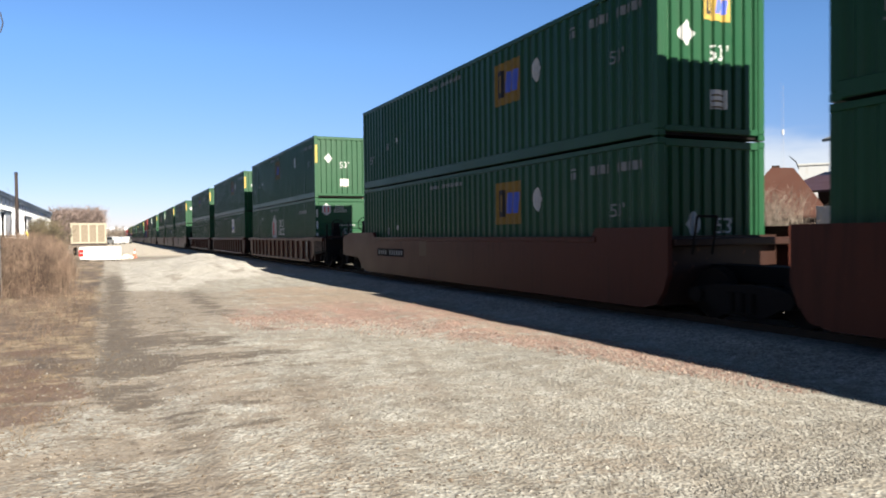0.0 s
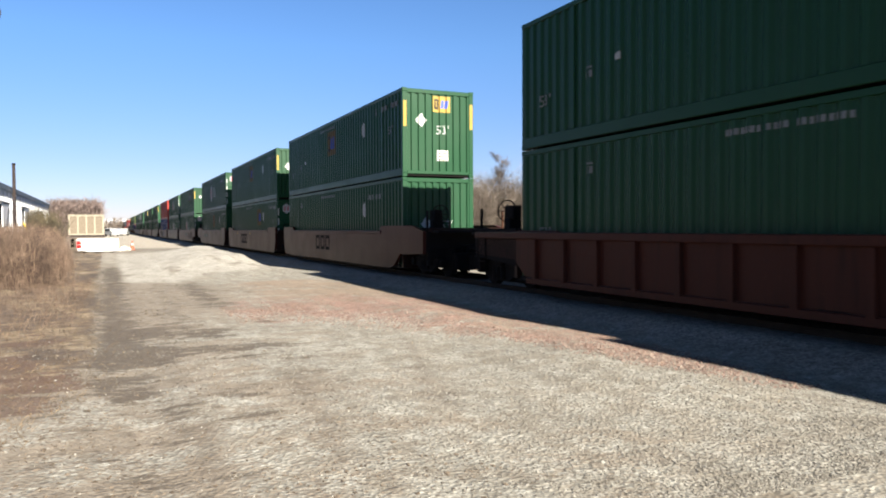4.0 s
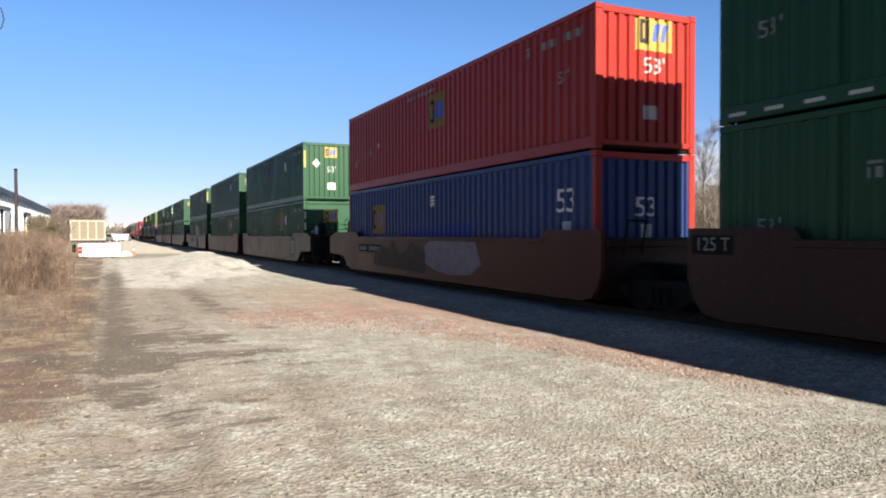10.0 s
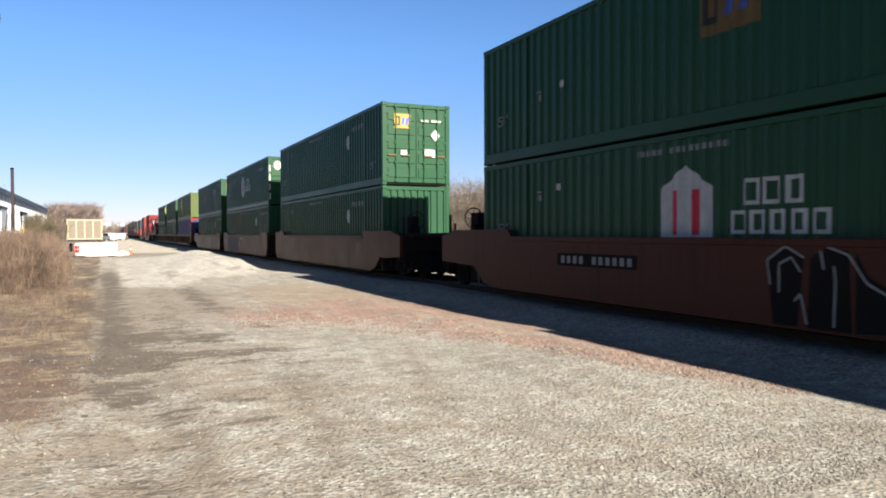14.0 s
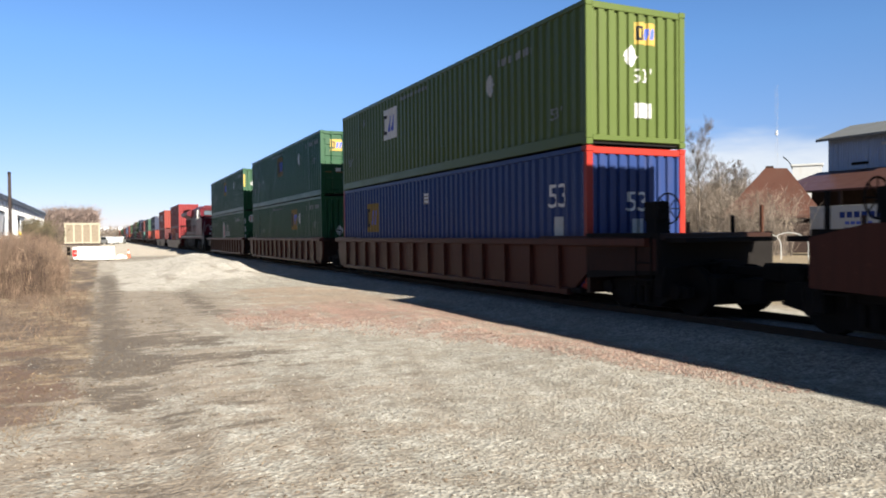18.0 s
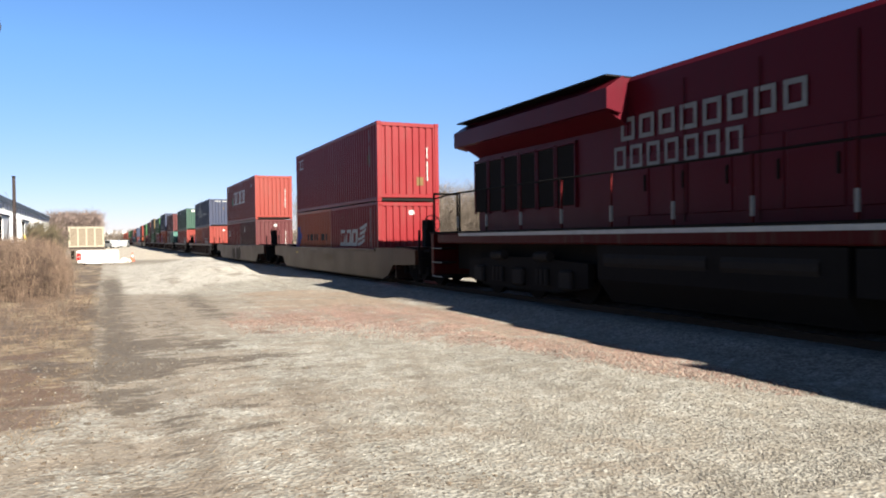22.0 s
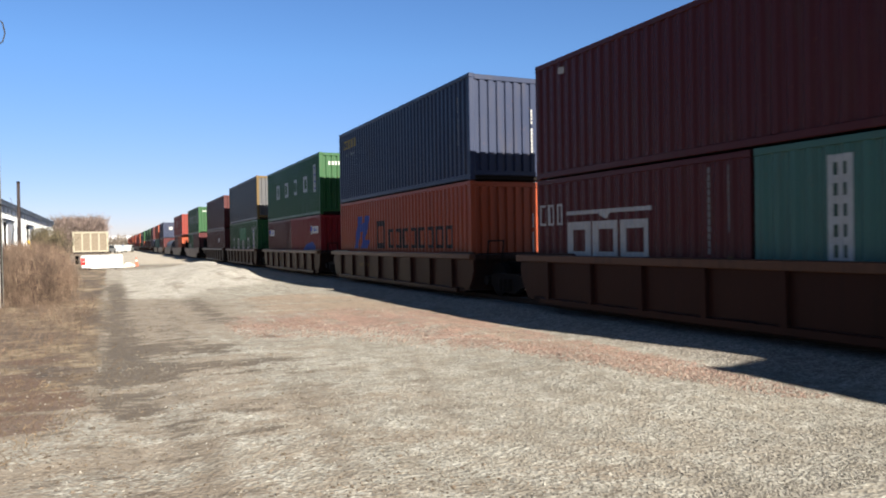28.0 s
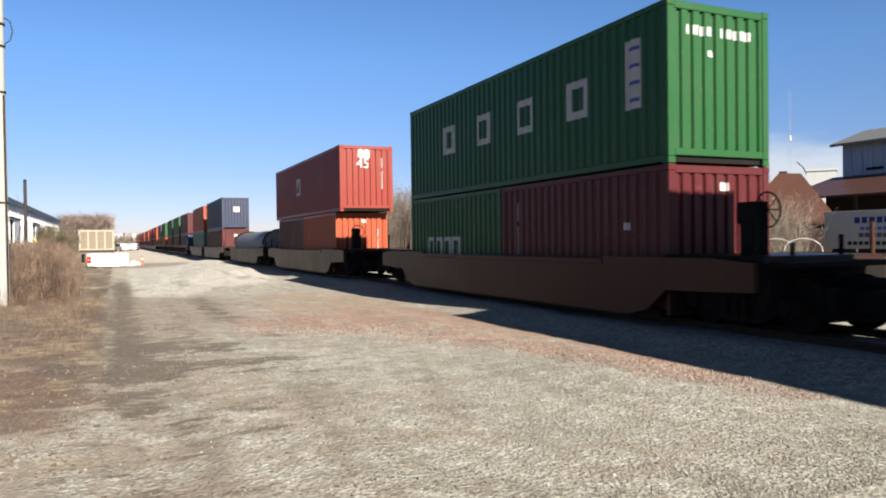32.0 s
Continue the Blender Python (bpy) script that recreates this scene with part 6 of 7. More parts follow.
WEED = straw_like("dead_weed", (0.055, 0.032, 0.023), (0.145, 0.095, 0.067), (0.30, 0.222, 0.155))
STRAW = straw_like("dead_grass", (0.070, 0.043, 0.023), (0.155, 0.105, 0.055), (0.27, 0.20, 0.115))
TWIG = straw_like("winter_twig", (0.080, 0.063, 0.050), (0.150, 0.123, 0.098), (0.24, 0.205, 0.168))
RED_TWIG = straw_like("reddish_twig", (0.12, 0.085, 0.075), (0.19, 0.145, 0.128), (0.27, 0.215, 0.19))


def weed_spot(r):
    y = 25.0 + 25 * r.random() ** 1.3
    y += r.normal(0, 1.2)
    edge = -1.12 - 0.045 * (y - 22) + 0.5 * noise.noise((0.3 * y, 4, 1))
    return max(edge - abs(r.normal(0, 3.4)) + 0.25 * r.normal(), -5.7), max(y, 22.5)


fronds("dead_weeds", "tall dead brown weeds in a dense thicket beside the yard", "weeds", WEED, 10000, weed_spot, (0.9, 2.05), 11, 0.12, 5, 0.0065, fade=lambda x, y: min(1.0, max(0.22, (y - 22.5) / 3.5)) * min(1.0, max(0.25, 0.72 - 0.5 * (x + 1.3 + 0.045 * (y - 22)) + 0.35 * noise.noise((x * 0.5, y * 0.5, 6)))))
def grass_spot(r):
    y = 6.6 + 20 * r.random() ** 1.2
    x = -0.15 - abs(r.normal(0, 2.2)) + 0.25 * r.normal()
    return min(x, -0.95 + (y - 6.4) * 0.31 + 0.25 * r.normal()), y


fronds("dead_grass", "flattened straw-coloured grass along the edge of the yard", "grass", STRAW, 6500, grass_spot, (0.03, 0.12), 12, 0.9, 0, 0.005)
fronds("low_weeds", "low dry weeds and leaf litter before the thicket", "weeds", WEED, 2600, lambda r: (-0.5 - abs(r.normal(0, 2.2)), 13.0 + 13 * r.random() ** 0.7), (0.06, 0.34), 14, 0.5, 3, 0.005)
fronds("grass_tuft_field", "thin dead grass growing through the gravel", "grass", STRAW, 1500, lambda r: (r.uniform(-0.6, 6.8), 5 + 25 * r.random()), (0.03, 0.10), 13, 0.8, 0, 0.005)

M["shed_white"] = paint("white_sheet_steel", (0.78, 0.81, 0.84), amount=0.40, dirt=(0.22, 0.20, 0.17))
M["shed_grey"] = paint("blue_grey_sheet_steel", (0.25, 0.31, 0.41), amount=0.3)
M["shed_dark"] = paint("dark_roof_steel", (0.050, 0.056, 0.068), amount=0.3)
M["wood"] = plain("weathered_wood", (0.034, 0.027, 0.026), 0.85)
M["pale_wood"] = plain("pale_wood", (0.25, 0.235, 0.185), 0.8, vary=0.25)
M["ply"] = plain("brown_plywood", (0.150, 0.128, 0.098), 0.85)
M["concrete"] = plain("pale_concrete", (0.48, 0.46, 0.42), 0.85)
M["pole_grey"] = plain("grey_weathered_pole", (0.25, 0.25, 0.24), 0.8, vary=0.2)
M["cream"] = paint("cream_sheet_steel", (0.40, 0.375, 0.31), amount=0.3)
M["cone"] = plain("orange_plastic", (0.36, 0.10, 0.06), 0.5, vary=0.1)
M["tail_red"] = plain("red_lamp_plastic", (0.55, 0.02, 0.02), 0.25, vary=0.1)
M["rusty_roof"] = paint("rusty_roof_sheet", (0.062, 0.030, 0.023), amount=0.4, worn=0.4)
M["roof_grey"] = paint("grey_roof_steel", (0.14, 0.145, 0.13), amount=0.3)
M["brick"] = plain("brown_brickwork", (0.030, 0.021, 0.018), 0.9, scale=3.0)
M["chalk_white"] = paint("chalky_white_sheet", (0.33, 0.35, 0.36), amount=0.40, dirt=(0.22, 0.20, 0.17))
M["haze_white"] = plain("pale_far_concrete", (0.34, 0.35, 0.37), 0.9, vary=0.08)

# the long white shed, its side wall along the yard under a dark fascia
WALL_X, EAVE, SHED_0, SHED_1 = -6.0, 4.42, 36.0, 94.0
shed = thing("long_shed", "long white steel shed with a dark fascia under its roof", "shed")
part("wall", ("shed_core",), lambda b: prism(b, [(WALL_X - 0.07, BASE), (WALL_X - 0.07, EAVE - 0.1), (-11.0, EAVE + 2.2), (-16.0, EAVE - 0.1), (-16.0, BASE)], "y", SHED_0, SHED_1), "shed_grey", shed)
for i in range(29):
    part("wall_panel", ("shed_panel",), lambda b: sheet(b, waves(-0.97, 0.97, 0.25, 0.03), BASE, EAVE - 0.3, lambda p, d, h: (WALL_X - d, p, h)), "shed_white", shed, at=pose(0, SHED_0 + 1 + i * 2, 0))
    part("cover_strip", ("shed_strip",), lambda b: box(b, WALL_X, WALL_X + 0.03, -0.05, 0.05, BASE, EAVE - 0.3, 0.006), "dull_white", shed, at=pose(0, SHED_0 + i * 2, 0))
part("fascia", ("shed_fascia",), lambda b: box(b, WALL_X + 0.05, WALL_X + 0.11, SHED_0 - 0.4, SHED_1 + 0.4, EAVE - 0.22, EAVE + 0.06, 0.01), "shed_dark", shed)
part("soffit", ("shed_soffit",), lambda b: box(b, WALL_X - 0.05, WALL_X + 0.05, SHED_0 - 0.4, SHED_1 + 0.4, EAVE - 0.30, EAVE - 0.20), "shed_grey", shed)
for x0, x1 in ((WALL_X + 0.12, -11.0), (-16.4, -11.0)):
    part("roof", ("shed_roof", x0), lambda b: prism(b, [(x0, EAVE + 0.0), (x1, EAVE + 2.3), (x1, EAVE + 2.42), (x0, EAVE + 0.12)], "y", SHED_0 - 0.4, SHED_1 + 0.4), "shed_dark", shed)
for y in (54.5, 68.0, 82.0):
    d = part("sliding_door", ("shed_door",), lambda b: box(b, WALL_X + 0.04, WALL_X + 0.10, -1.7, 1.7, BASE + 0.05, 3.3, 0.02), "shed_white", shed, at=pose(0, y, 0))
    part("door_brace", ("shed_brace",), lambda b: prism(b, [(-1.5, 0.2), (-1.25, 0.2), (1.5, 3.1), (1.25, 3.1)], "x", WALL_X + 0.10, WALL_X + 0.13), "shed_dark", d)
    part("door_track", ("shed_track",), lambda b: box(b, WALL_X + 0.02, WALL_X + 0.14, -3.4, 1.8, 3.3, 3.42, 0.01), "shed_dark", shed, at=pose(0, y, 0))
    part("doorway", ("shed_doorway",), lambda b: box(b, WALL_X + 0.002, WALL_X + 0.03, -2.6, -1.7, BASE + 0.05, 3.2), "soot", shed, at=pose(0, y, 0))

# poles
x, y = bearing(-5.68, 53)
p = thing("wooden_pole", "dark weathered wooden pole standing before the shed", "pole", at=pose(x, y, BASE))
part("shaft", ("pole_shaft",), lambda b: rod(b, (0, 0, -0.1), (0, 0, 5.85), 0.115, 12, 0.09), "wood", p)
part("cap", ("pole_cap",), lambda b: rod(b, (0, 0, 5.85), (0, 0, 5.95), 0.115, 12, 0.09), "soot", p)
x, y = bearing(-7.06, 25)
p = thing("utility_pole", "grey weathered utility pole with steel bands and a hanging cable", "pole", at=pose(x, y, BASE))
part("shaft", ("upole",), lambda b: rod(b, (0, 0, -0.1), (0, 0, 11.0), 0.17, 16, 0.135), "pole_grey", p)
for z in (3.0, 6.25, 7.6, 8.25):
    part("band", ("upole_band",), lambda b: rod(b, (0, 0, 0), (0, 0, 0.06), 0.172, 16), "casting", p, at=pose(0, 0, z))
part("conduit", ("upole_conduit",), lambda b: rod(b, (0.13, -0.11, 0), (0.11, -0.10, 6.2), 0.03, 8), "casting", p)
part("cable_loop", ("upole_loop",), lambda b: tube(b, [(0.14, 0, 7.7), (0.30, 0, 7.85), (0.36, 0, 8.1), (0.30, 0, 8.4), (0.14, 0, 8.5)], 0.018), "black", p)
p = thing("guy_marker", "yellow plastic guard on a slanted guy wire", "guy wire", at=pose(-3.5, 47, BASE))
part("guard", ("guy_guard",), lambda b: rod(b, (0, 0, 0), (-0.75, 0, 2.15), 0.045, 8), "yellow", p)
part("wire", ("guy_wire",), lambda b: rod(b, (-0.75, 0, 2.15), (-1.60, 0, 4.6), 0.008, 5), "steel", p)
part("anchor", ("guy_anchor",), lambda b: rod(b, (0.03, 0, -0.1), (0, 0, 0.08), 0.02, 6), "steel", p)

# the white pickup bed lying on the gravel
bed = thing("pickup_bed", "white detached pickup bed with red tail lamp, on gravel", "truck bed", at=pose(-0.62, 61.0, BASE - 0.02))
part("bed_side", ("bed_near",), lambda b: prism(b, [(-1.15, 0.18), (-0.55, 0.10), (1.4, 0.12), (1.43, 1.02), (1.40, 1.10), (-1.15, 1.10)], "y", -0.05, 0.04), "white", bed)
part("bed_side", ("bed_far",), lambda b: box(b, -1.15, 1.42, 1.72, 1.80, 0.15, 1.10, 0.02), "white", bed)
part("bed_rail", ("bed_rail",), lambda b: box(b, -1.17, 1.44, -0.08, 0.08, 1.08, 1.14, 0.02), "dull_white", bed)
part("bed_front", ("bed_front",), lambda b: box(b, 1.36, 1.44, 0.0, 1.78, 0.2, 1.12, 0.02), "white", bed)
part("bed_floor", ("bed_floor",), lambda b: box(b, -1.4, 1.40, 0.0, 1.76, 0.18, 0.26), "dull_white", bed)
part("tailgate", ("bed_gate",), lambda b: box(b, -1.48, -1.40, 0.1, 1.7, 0.3, 1.08, 0.02), "white", bed)
for z in (0.50, 0.78):
    part("tail_lamp", ("tail_lamp",), lambda b: box(b, -1.46, -1.14, -0.06, 0.14, -0.13, 0.13, 0.03), "tail_red", bed, "red tail lamp", at=pose(0, 0, z))
part("rear_post", ("bed_post",), lambda b: box(b, -1.42, -1.14, -0.04, 0.12, 0.15, 1.12, 0.03), "dull_white", bed)
part("fuel_door", ("bed_fuel",), lambda b: box(b, 0.0, 0.26, -0.062, -0.04, 0.86, 1.03, 0.01), "dull_white", bed)
for x in (-0.9, 0.9):
    part("wood_block", ("bed_block",), lambda b: box(b, -0.12, 0.12, 0.2, 1.6, -0.02, 0.19, 0.01), "wood", bed, at=pose(x, 0, 0))

c = thing("traffic_cone", "orange traffic cone with a white collar on the gravel", "traffic cone", at=pose(1.95, 67.0, BASE + 0.02))
part("base", ("cone_base",), lambda b: box(b, -0.2, 0.2, -0.2, 0.2, 0, 0.04, 0.01), "cone", c)
part("cone_body", ("cone_body",), lambda b: rod(b, (0, 0, 0.04), (0, 0, 0.78), 0.17, 16, 0.035), "cone", c)
part("collar", ("cone_collar",), lambda b: rod(b, (0, 0, 0.40), (0, 0, 0.55), 0.110, 16, 0.083), "white", c)
for i, (x, y, s) in enumerate(((1.25, 64.0, 0.36), (1.55, 65.0, 0.26), (1.0, 63.5, 0.2))):
    r = thing("boulder", "pale limestone boulder lying on the gravel", "rock", "boulders by the pickup bed", at=pose(x, y, BASE))

    def lump(b, s=s, i=i):
        bmesh.ops.create_icosphere(b, subdivisions=2, radius=s)
        for v in b.verts:
            v.co *= 1 + 0.35 * noise.noise(v.co * 3 / s + Vector((i, 0, 0)))
            v.co.z = v.co.z * 0.7 + s * 0.45
    part("stone", ("boulder", i), lump, "concrete", r)

# the stake-sided trailer
t = thing("stake_trailer", "farm trailer with tall pale wooden stake sides and plywood panels", "trailer", at=pose(-1.83, 80.0, BASE))
part("deck", ("st_deck",), lambda b: box(b, -1.6, 1.6, 0, 5.0, 1.05, 1.25, 0.02), "wood", t)
for i in range(5):
    part("stake", ("st_stake",), lambda b: box(b, -0.07, 0.07, -0.05, 0.03, 1.2, 3.2, 0.01), "pale_wood", t, at=pose(-1.5 + i * 0.75, 0, 0))
for i in range(4):
    part("panel", ("st_panel",), lambda b: box(b, -0.31, 0.31, -0.01, 0.02, 1.3, 3.08), "ply", t, at=pose(-1.125 + i * 0.75, 0, 0))
part("top_board", ("st_top",), lambda b: box(b, -1.60, 1.60, -0.07, 0.04, 3.06, 3.24, 0.01), "pale_wood", t)
part("bottom_board", ("st_bot",), lambda b: box(b, -1.60, 1.60, -0.07, 0.04, 1.22, 1.36, 0.01), "pale_wood", t)
for sx in (-1, 1):
    part("side_rack", ("st_side", sx), lambda b: [box(b, sx * 1.55, sx * 1.62, 0.05, 5.0, z, z + 0.3) for z in (1.5, 2.1, 2.8)], "pale_wood", t)
    for y in (1.5, 2.6):
        part("wheel", ("st_wheel", sx, y), lambda b: rod(b, (sx * 1.2, y, 0.42), (sx * 1.45, y, 0.42), 0.42, 20), "soot", t)


def van(x, y, turn, paint_name, long=4.9, label="white parked van beside the track"):
    v = thing("parked_van", label, "van", "vehicles parked far off", at=pose(x, y, BASE, 0, 0, turn))
    part("body", ("van_body", paint_name), lambda b: prism(b, [(-2.45, 0.35), (-2.45, 1.15), (-1.55, 1.25), (-1.05, 2.0), (2.35, 2.05), (2.45, 0.35)], "x", -0.95, 0.95), paint_name, v)
    part("side_glass", ("van_glass",), lambda b: [prism(b, [(-1.40, 1.28), (-1.0, 1.85), (2.1, 1.88), (2.15, 1.28)], "x", -0.97, 0.97)], "glass", v)
    part("rear_glass", ("van_rear",), lambda b: box(b, -0.75, 0.75, 2.40, 2.46, 1.25, 1.85, 0.02), "glass", v)
    for sx in (-1, 1):
        for yy in (-1.5, 1.5):
            part("wheel", ("van_wheel", sx, yy), lambda b: rod(b, (sx * 0.75, yy, 0.34), (sx * 0.98, yy, 0.34), 0.34, 18), "soot", v)
    return v


van(1.2, 205, 20, "rail_grey")
van(4.6, 225, -10, "rail_grey")
van(2.4, 240, 60, "shed_grey", label="grey parked van beside the track")

# distance down the line: an overpass and bare woods
o = thing("overpass", "pale concrete road overpass far down the line", "bridge", at=pose(0, 620, BASE))
part("deck", ("op_deck",), lambda b: box(b, -120, 160, -5, 5, 7.2, 8.6), "haze_white", o)
part("parapet", ("op_par",), lambda b: box(b, -120, 160, -5.2, -4.9, 8.6, 9.6), "haze_white", o)
for x in (-60, -30, 0, 26, 44, 75, 110):
    part("pier", ("op_pier",), lambda b: box(b, -0.9, 0.9, -4, 4, 0, 7.2), "concrete", o, at=pose(x, 0, 0))


def tree(name, label, x, y, high, seed, mat, wide=0.30):
    """A bare winter tree: a tapered, slightly bent trunk, limbs that rise and fork, and a crown of fine twigs."""
    r = random.Random(seed)
    t = thing(name, label, "tree", "bare trees behind the track", at=pose(x, y, BASE))
    wood, fine = bmesh.new(), []

    def limb(p, way, length, rad, level):
        steps = (9, 6, 5, 4, 3)[level]
        for k in range(steps):
            f = k / steps
            jog = 0.022 if level == 0 else 0.11
            way = (way + Vector((r.gauss(0, jog), r.gauss(0, jog), 0.05))).normalized()
            q = p + way * (length / steps)
            w0, w1 = rad * (1 - 0.85 * f), rad * (1 - 0.85 * (f + 1 / steps))
            if level < 2:
                rod(wood, p, q, w0, 7, w1)
            else:
                fine.append((tuple(p), tuple(q + way * length / steps * 0.35), w0))
            if level < 4 and f > (0.30 if level == 0 else 0.12):
                for _ in range((2, 2, 2, 1)[level]):
                    side = Vector((r.gauss(0, 1), r.gauss(0, 1), r.gauss(0.1, 0.35))).normalized()
                    out = (way * r.uniform(0.55, 0.85) + side * r.uniform(0.55, 0.9) + Vector((0, 0, 0.22))).normalized()
                    reach = wide * high * (1.35 - 0.95 * f) if level == 0 else length * r.uniform(0.45, 0.70) * (1.1 - 0.5 * f)
                    limb(q, out, reach * r.uniform(0.75, 1.15), w1 * (0.62 if level else 0.58), level + 1)
            p = q

    limb(Vector((0, 0, -0.1)), Vector((r.gauss(0, 0.03), r.gauss(0, 0.03), 1)).normalized(), high * 0.88, high * 0.0125, 0)
    me = bpy.data.meshes.new("trunk")
    wood.to_mesh(me)
    wood.free()
    me.materials.append(mat)
    ob = new("trunk", me)
    ob.parent = t
    me = bpy.data.meshes.new("crown")
    V, F = spikes(np.array([k[0] for k in fine]), np.array([k[1] for k in fine]), np.maximum(np.array([k[2] for k in fine]), 0.010))
    me.from_pydata(V.tolist(), [], F.tolist())
    me.materials.append(TREE_TWIG)
    ob = new("crown", me)
    ob.parent = t
    return t


TREE_TWIG = straw_like("grey_tree_twig", (0.052, 0.043, 0.037), (0.098, 0.083, 0.071), (0.16, 0.138, 0.12))
M["bark"] = plain("grey_bark", (0.12, 0.10, 0.08), 0.9)
for i, (az, dist, high) in enumerate(((37.2, 70, 14.6), (44.8, 72, 11.6), (33.6, 78, 11.5), (41.0, 84, 9.8), (29.5, 84, 10.0), (47.6, 80, 8.8), (24.0, 96, 9.0), (39.2, 88, 9.6), (50.2, 120, 9.5), (43.0, 90, 9.6), (36.0, 86, 9.0), (46.2, 88, 9.4), (32.0, 90, 9.5))):
    x, y = bearing(az, dist)
    tree("bare_tree", "tall bare grey-brown tree with fine twigs" if high > 11 else "bare grey-brown tree in a roadside thicket", x, y, high, 40 + i, M["bark"], 0.30 if high > 12 else 0.26)


def far_spot(lo, hi, d0, d1):
    def pick(r):
        return bearing(r.uniform(lo, hi), r.uniform(d0, d1))
    return pick


fronds("thicket", "dense grey-brown winter brush behind the track", "brush", TWIG, 10000, far_spot(14.0, 48.5, 76, 104), (2.0, 8.0), 21, 0.17, 15, 0.0065, base=BASE)
fronds("reddish_wood", "bare reddish trees far beyond the yard", "woods", RED_TWIG, 2600, far_spot(-3.3, -0.5, 205, 235), (4.5, 9.8), 22, 0.10, 8, 0.03, base=BASE)
fronds("far_wood", "thin far woods along the horizon", "woods", TWIG, 2600, far_spot(-12.0, 30.0, 420, 560), (5.0, 9.0), 23, 0.08, 5, 0.10, base=BASE)
fronds("roadside_brush", "bare brown brush growing before the house and mill", "brush", TWIG, 620, far_spot(45.0, 50.9, 53, 60), (1.0, 4.8), 25, 0.25, 12, 0.007, base=BASE)
x, y = bearing(-4.35, 69)
fronds("evergreen_shrub", "dark olive shrub before the shed", "shrub", straw_like("olive_leaf", (0.05, 0.045, 0.025), (0.10, 0.085, 0.05), (0.16, 0.13, 0.075)), 800, lambda r: (x + r.normal(0, 0.7), y + r.normal(0, 1.2)), (1.4, 3.5), 24, 0.16, 8, 0.016, base=BASE)

# east of the track: what shows through the gaps
def hip_house(x, y):
    """A small house under a steep brown hip roof with a short ridge."""
    h = thing("brown_house", "small brown house under a steep rusty brown hip roof", "house", at=pose(x, y, BASE, 0, 0, -49.3))
    part("wall", ("house_walls",), lambda b: box(b, -2.9, 3.6, 0.5, 6.4, 0, 2.95), "brick", h)

    def cover(b):
        foot = [(-3.4, 0.0), (4.0, 0.0), (4.0, 6.9), (-3.4, 6.9)]
        low = [b.verts.new((p, q, 2.7)) for p, q in foot]
        eave = [b.verts.new((p, q, 2.9)) for p, q in foot]
        ridge = [b.verts.new((-0.1, 2.6, 6.85)), b.verts.new((1.5, 2.6, 6.75)), b.verts.new((1.5, 4.2, 6.75)), b.verts.new((-0.1, 4.2, 6.85))]
        b.faces.new(low[::-1])
        b.faces.new(ridge)
        for i in range(4):
            j = (i + 1) % 4
            b.faces.new((low[i], low[j], eave[j], eave[i]))
            b.faces.new((eave[i], eave[j], ridge[j], ridge[i]))
    part("roof", ("house_roof",), cover, "rusty_roof", h)
    part("chimney", ("house_chimney",), lambda b: box(b, -0.1, 0.5, 2.7, 3.3, 6.3, 7.0, 0.02), "brick", h)
    return h


x, y = bearing(49.3, 62)
hip_house(x, y)
x, y = bearing(51.9, 98)
w = thing("white_tower", "small white boxy tower behind the house", "tower", at=pose(x, y, BASE, 0, 0, -52))
part("wall", ("wt_wall",), lambda b: box(b, -1.6, 1.6, 0, 3, 0, 9.5), "chalk_white", w)
part("cap", ("wt_cap",), lambda b: box(b, -1.75, 1.75, -0.15, 3.15, 9.5, 9.75, 0.03), "dull_white", w)
part("lamp_arm", ("wt_arm",), lambda b: tube(b, [(-1.6, 0, 9.2), (-1.9, -0.3, 10.0), (-2.6, -0.6, 10.7)], 0.06), "casting", w)

mill = thing("feed_mill", "tall blue-grey steel mill building with a rusty lean-to roof", "building", at=pose(64.0, 41.7, BASE, 0, 0, -88))
for i in range(12):
    part("wall_panel", ("mill_panel",), lambda b: sheet(b, waves(-0.48, 0.48, 0.24, 0.03), 0, 10.4, lambda p, d, h: (p, d, h)), "shed_grey", mill, at=pose(-5.5 + i, 0, 0))
part("wall", ("mill_core",), lambda b: prism(b, [(-6, 0), (6, 0), (6, 10.45), (-6, 10.45)], "y", 0.06, 9.0), "shed_grey", mill)
part("roof", ("mill_roof",), lambda b: prism(b, [(-0.9, 10.25), (-0.9, 10.5), (4.5, 12.2), (9.9, 10.5), (9.9, 10.25), (4.5, 11.95)], "x", -6.7, 6.7), "roof_grey", mill)
part("vent", ("mill_vent",), lambda b: box(b, -3.6, -2.0, -0.08, 0.02, 7.8, 8.05, 0.02), "soot", mill)
part("vent", ("mill_vent2",), lambda b: box(b, -0.8, 0.6, -0.08, 0.02, 9.4, 9.7, 0.02), "dull_white", mill)
part("lean_to_roof", ("mill_lean",), lambda b: prism(b, [(-8.0, 5.0), (-8.0, 5.2), (0.0, 7.4), (0.0, 7.2)], "x", -7.0, 8), "rusty_roof", mill)
for x in (-6.8, -2.8, 0.5, 4.0, 7.6):
    part("lean_to_post", ("mill_post",), lambda b: box(b, -0.12, 0.12, -7.9, -7.6, 0, 5.0), "wood", mill, at=pose(x, 0, 0))
part("lean_to_wall", ("mill_leanwall",), lambda b: box(b, -6.9, 7.8, -1.2, -1.0, 0, 6.8), "brick", mill)

